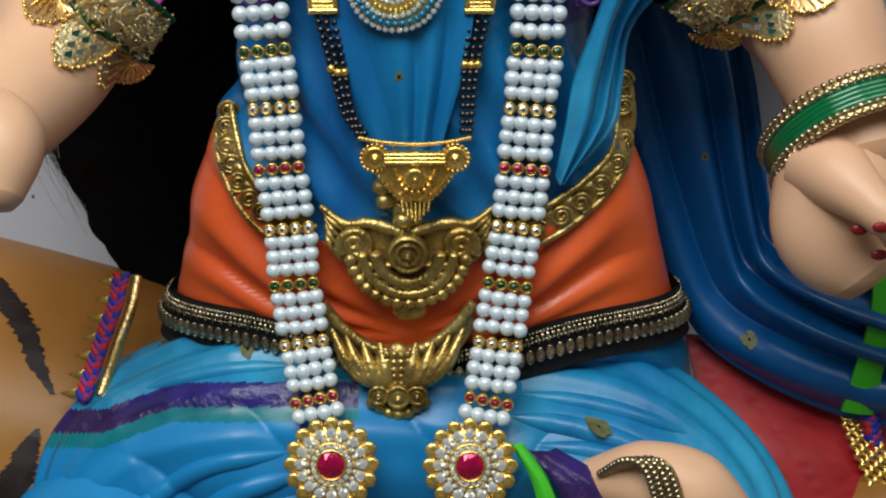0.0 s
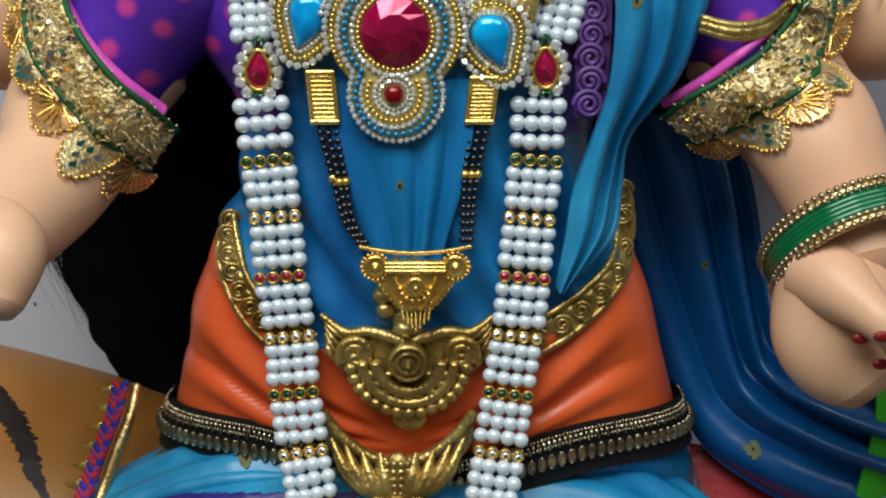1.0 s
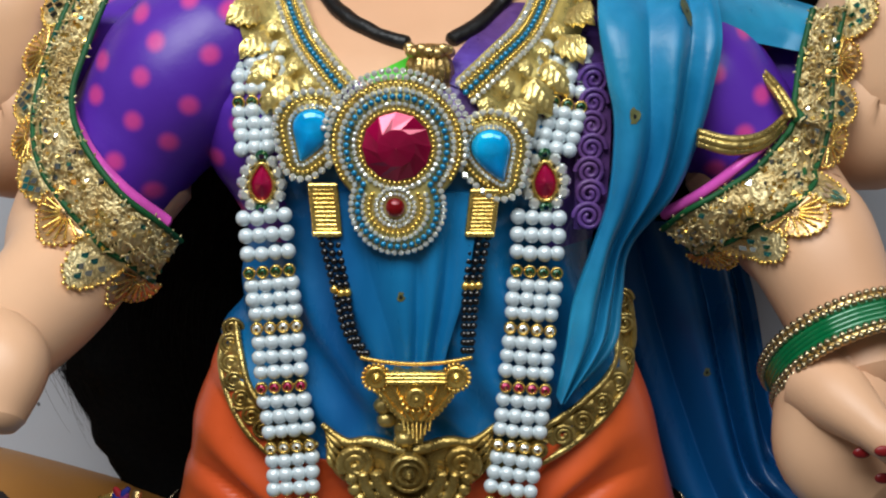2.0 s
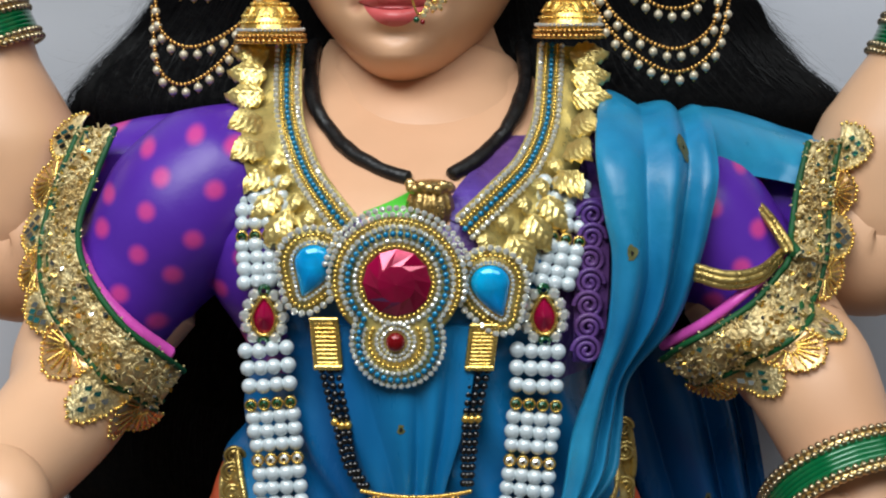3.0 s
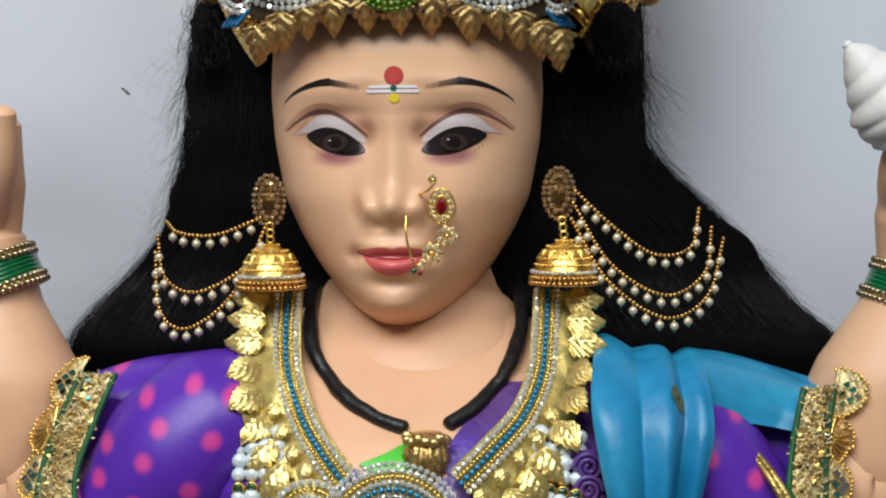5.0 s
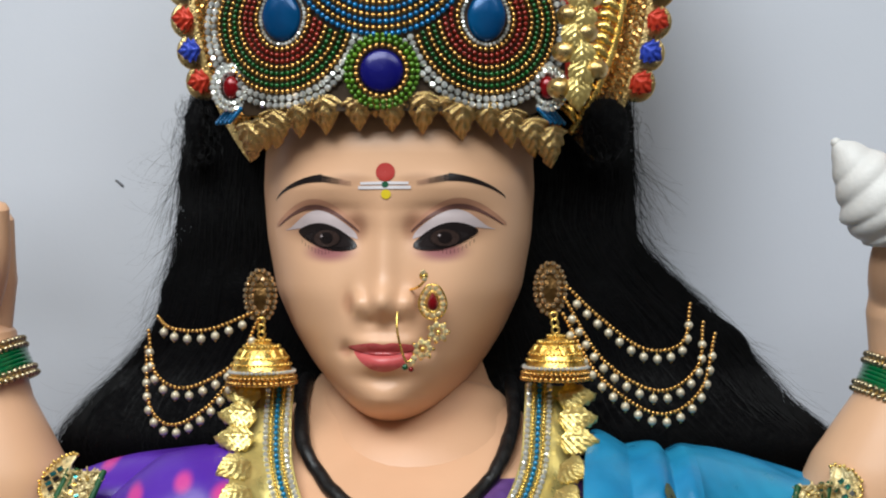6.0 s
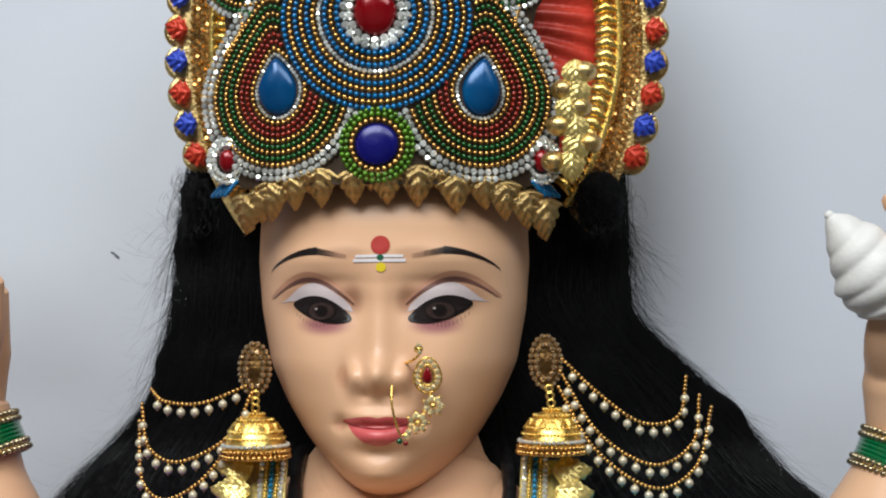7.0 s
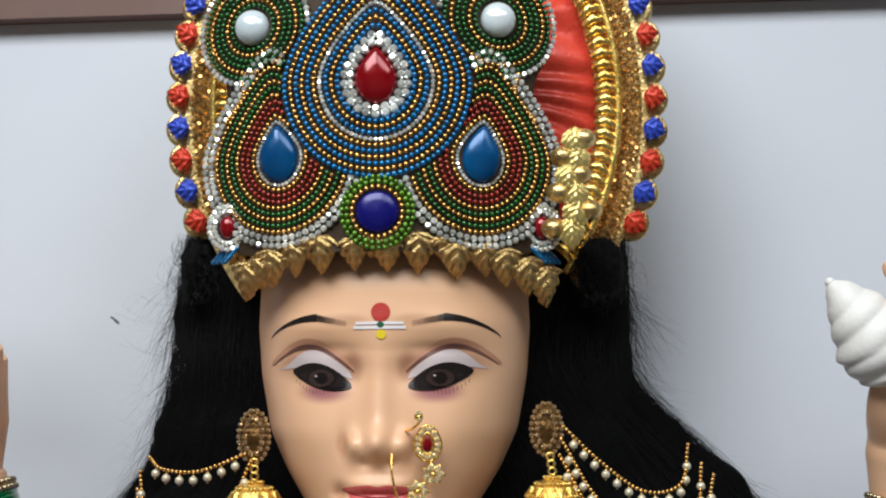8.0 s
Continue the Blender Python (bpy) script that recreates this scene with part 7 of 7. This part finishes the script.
sd = np.cross(t, V(0, 1, 0))
sd /= np.linalg.norm(sd, axis=1)[:, None]
up = np.cross(sd, t)
ang = np.linspace(0, 2 * np.pi, 40, endpoint=False)
twist = np.linspace(0, 1, 60)[:, None] * 5.5 * math.pi
rr = np.interp(np.linspace(0, 1, 60), [0, 0.08, 0.3, 0.6, 0.85, 1], [0.003, 0.009, 0.019, 0.028, 0.023, 0.006])[:, None] * (1 + 0.10 * np.abs(np.sin(0.5 * ang[None, :] + twist)))
g.grid(p[:, None] + rr[..., None] * (np.cos(ang)[None, :, None] * sd[:, None] + np.sin(ang)[None, :, None] * up[:, None]), 0, wrap_v=True)
g.ball(p[0], 0.0036, 12, 8)
part("shell_body", g, SHELL, conch)

# ---- the tiger that carries the statue ----
L = Geo()
body = spline([(-0.62, 0.93, 0.51), (-0.45, 0.93, 0.49), (-0.30, 0.945, 0.445), (-0.1, 0.96, 0.38), (0.15, 0.97, 0.34), (0.42, 0.97, 0.33)], 60)
L.tube(body, [0.15, 0.165, 0.16, 0.14, 0.14, 0.15], 48, 0, squash=0.95)
for x, y in ((-0.5, 0.86), (-0.5, 1.0), (0.36, 0.87), (0.36, 1.0)):
    L.tube(spline([(x, y, 0.45), (x - 0.01, y, 0.25), (x, y - 0.005, 0.06)], 20), [0.075, 0.05, 0.045], 20)
    L.ball((x, y - 0.02, 0.035), (0.055, 0.07, 0.035), 18, 10)
L.ball((-0.72, 0.9, 0.58), (0.15, 0.14, 0.15), 30, 20)
tree = BVHTree.FromPolygons(np.vstack(L.v).tolist(), L.f)
srng = random.Random(8)


def stripe(pts, widths):
    """A ragged dark stripe painted on the nearest hide."""
    c = spline(pts, 70)
    w = np.interp(np.linspace(0, 1, 70), np.linspace(0, 1, len(widths)), widths)
    rows = []
    for i in range(70):
        row = []
        l, r = w[i] * srng.uniform(0.7, 1.25), w[i] * srng.uniform(0.7, 1.25)
        for u in np.linspace(-l, r, 5):
            at, nn, _, _ = tree.find_nearest(Vector(c[i] + V(u, 0, 0.3 * u)))
            nn = nn if (at - Vector((at.x, 0.95, 0.48))).dot(nn) > 0 else -nn
            row.append(tuple(at + nn * 0.0006))
        rows.append(row)
    L.grid(np.array(rows), 1)


stripe([(-0.3378, 0.9000, 0.6514), (-0.3202, 0.8700, 0.6318), (-0.3122, 0.8600, 0.6043), (-0.2994, 0.8400, 0.5817), (-0.2840, 0.8200, 0.5691)], [0.006, 0.014, 0.012, 0.008, 0.002])
stripe([(-0.2921, 0.8000, 0.5503), (-0.3031, 0.8000, 0.5297), (-0.3090, 0.7900, 0.5125), (-0.3139, 0.7800, 0.4907)], [0.002, 0.010, 0.015, 0.012])
stripe([(-0.3585, 0.8800, 0.6368), (-0.3455, 0.8500, 0.5953), (-0.3436, 0.8200, 0.5647)], [0.004, 0.009, 0.003])
tiger = part("tiger_statue", L, [TIGERFUR, STRIPE])
tagged(tiger, "ochre painted tiger statue with ragged black stripes", "statue")

# ---- saddle cloth and trimmings ----
saddle = thing("saddle_cloth", (0.2669, 0.8800, 0.5012), "red saddle cloth with pressed marks over the tiger", "saddle cloth")
a = spline([(0.1864, 0.9100, 0.5651), (0.1954, 0.8850, 0.5285), (0.2094, 0.8550, 0.4959), (0.2206, 0.8300, 0.4517)], 50)
b = spline([(0.3606, 0.9200, 0.5598), (0.3693, 0.9000, 0.5100), (0.3753, 0.8700, 0.4866), (0.3885, 0.8400, 0.4396)], 50)
u = np.linspace(0, 1, 50)
p = a[:, None] * (1 - u)[None, :, None] + b[:, None] * u[None, :, None]
for i in range(50):
    p[i, :, 1] -= 0.012 * np.sin(np.pi * u) - 0.0012 * (np.sin(u * 46 + i * 0.6) * math.sin(i * 0.9) > 0.82)
part("cloth", Geo().sheet(p, 0.01), REDCLOTH, saddle)
rows = spline([(0.3001, 0.8650, 0.5204), (0.3062, 0.8500, 0.5035), (0.3166, 0.8400, 0.4800), (0.3260, 0.8300, 0.4464)], 60)
for k in range(5):
    off = rows + V(0.0045 * k, 0.0, 0.001 * k)
    w = np.linspace(0, 60, 60)
    off = off + np.stack([0.0018 * np.sin(w * 1.1 + k * 2), -0.0015 + 0.0012 * np.cos(w * 1.1 + k * 2), 0 * w], 1)
    part("gold_braid", Geo().tube(off, 0.0021, 6), GOLD, saddle)
for k in range(14):
    q = V(0.3160, 0.8560, 0.5268) + V(0.0012 * k, -0.001 * k, -0.0052 * k)
    for e, m in ((-1, YARNRED if k % 3 else YARNBLUE), (1, YARNBLUE if k % 3 else YARNMAUVE)):
        part("yarn_tuft", Geo().tube(np.array([q + V(e * 0.006, 0, 0.004), q + V(e * 0.002, -0.003, 0), q + V(-e * 0.002, -0.002, -0.004)]), [0.002, 0.0042, 0.002], 8), m, saddle)
rows = spline([(0.2123, 0.8300, 0.5130), (0.2156, 0.8200, 0.4974), (0.2216, 0.8100, 0.4649)], 40)
part("gold_braid", Geo().tube(rows + np.stack([0.0025 * np.sin(np.arange(40) * 1.3), 0 * np.arange(40), 0 * np.arange(40)], 1), 0.0026, 6).tube(rows + np.stack([-0.0025 * np.sin(np.arange(40) * 1.3), 0.001 + 0 * np.arange(40), 0 * np.arange(40)], 1), 0.0026, 6), OLDGOLD, saddle)
for k in range(4):
    q = V(0.2306, 0.8260, 0.4985) + V(0, -0.004 * k, -0.0105 * k)
    part("velvet_tab", Geo().tube(np.array([q + V(-0.009, 0, 0), q + V(0, -0.002, 0), q + V(0.009, 0, 0)]), 0.0055, 10), VELVET, saddle)

braid = thing("braided_trim", (-0.2478, 0.8300, 0.6091), "red and blue yarn braid with gold points", "trim")
line = spline([(-0.2375, 0.8600, 0.6393), (-0.2401, 0.8450, 0.6222), (-0.2469, 0.8320, 0.6036), (-0.2541, 0.8200, 0.5826), (-0.2589, 0.8100, 0.5697)], 20)
for k in range(20):
    q = line[k]
    for e in (-1, 1):
        m = (YARNRED, YARNBLUE, YARNMAUVE)[(k + (e > 0)) % 3]
        part("yarn_tuft", Geo().tube(np.array([q + V(e * 0.005, 0, 0.004), q + V(e * 0.0015, -0.003, 0), q + V(-e * 0.0025, -0.002, -0.004)]), [0.0018, 0.0036, 0.0018], 8), m, braid)
    if k % 3 == 1:
        g = Geo()
        g.grid(np.array([[q + V(-0.006, 0.0, 0.004), q + V(-0.006, -0.003, 0), q + V(-0.006, 0.0, -0.004)], [q + V(-0.017, -0.003, 0.003)] * 3]))
        g.grid(np.array([[q + V(-0.006, 0.003, 0.004), q + V(-0.006, 0.0, 0), q + V(-0.006, 0.003, -0.004)], [q + V(-0.017, -0.001, 0.003)] * 3]), flip=True)
        part("gold_point", g, GOLD, braid)
edge = line + V(0.011, 0.001, 0)
part("gold_cord", Geo().tube(edge, 0.004, 8), OLDGOLD, braid)
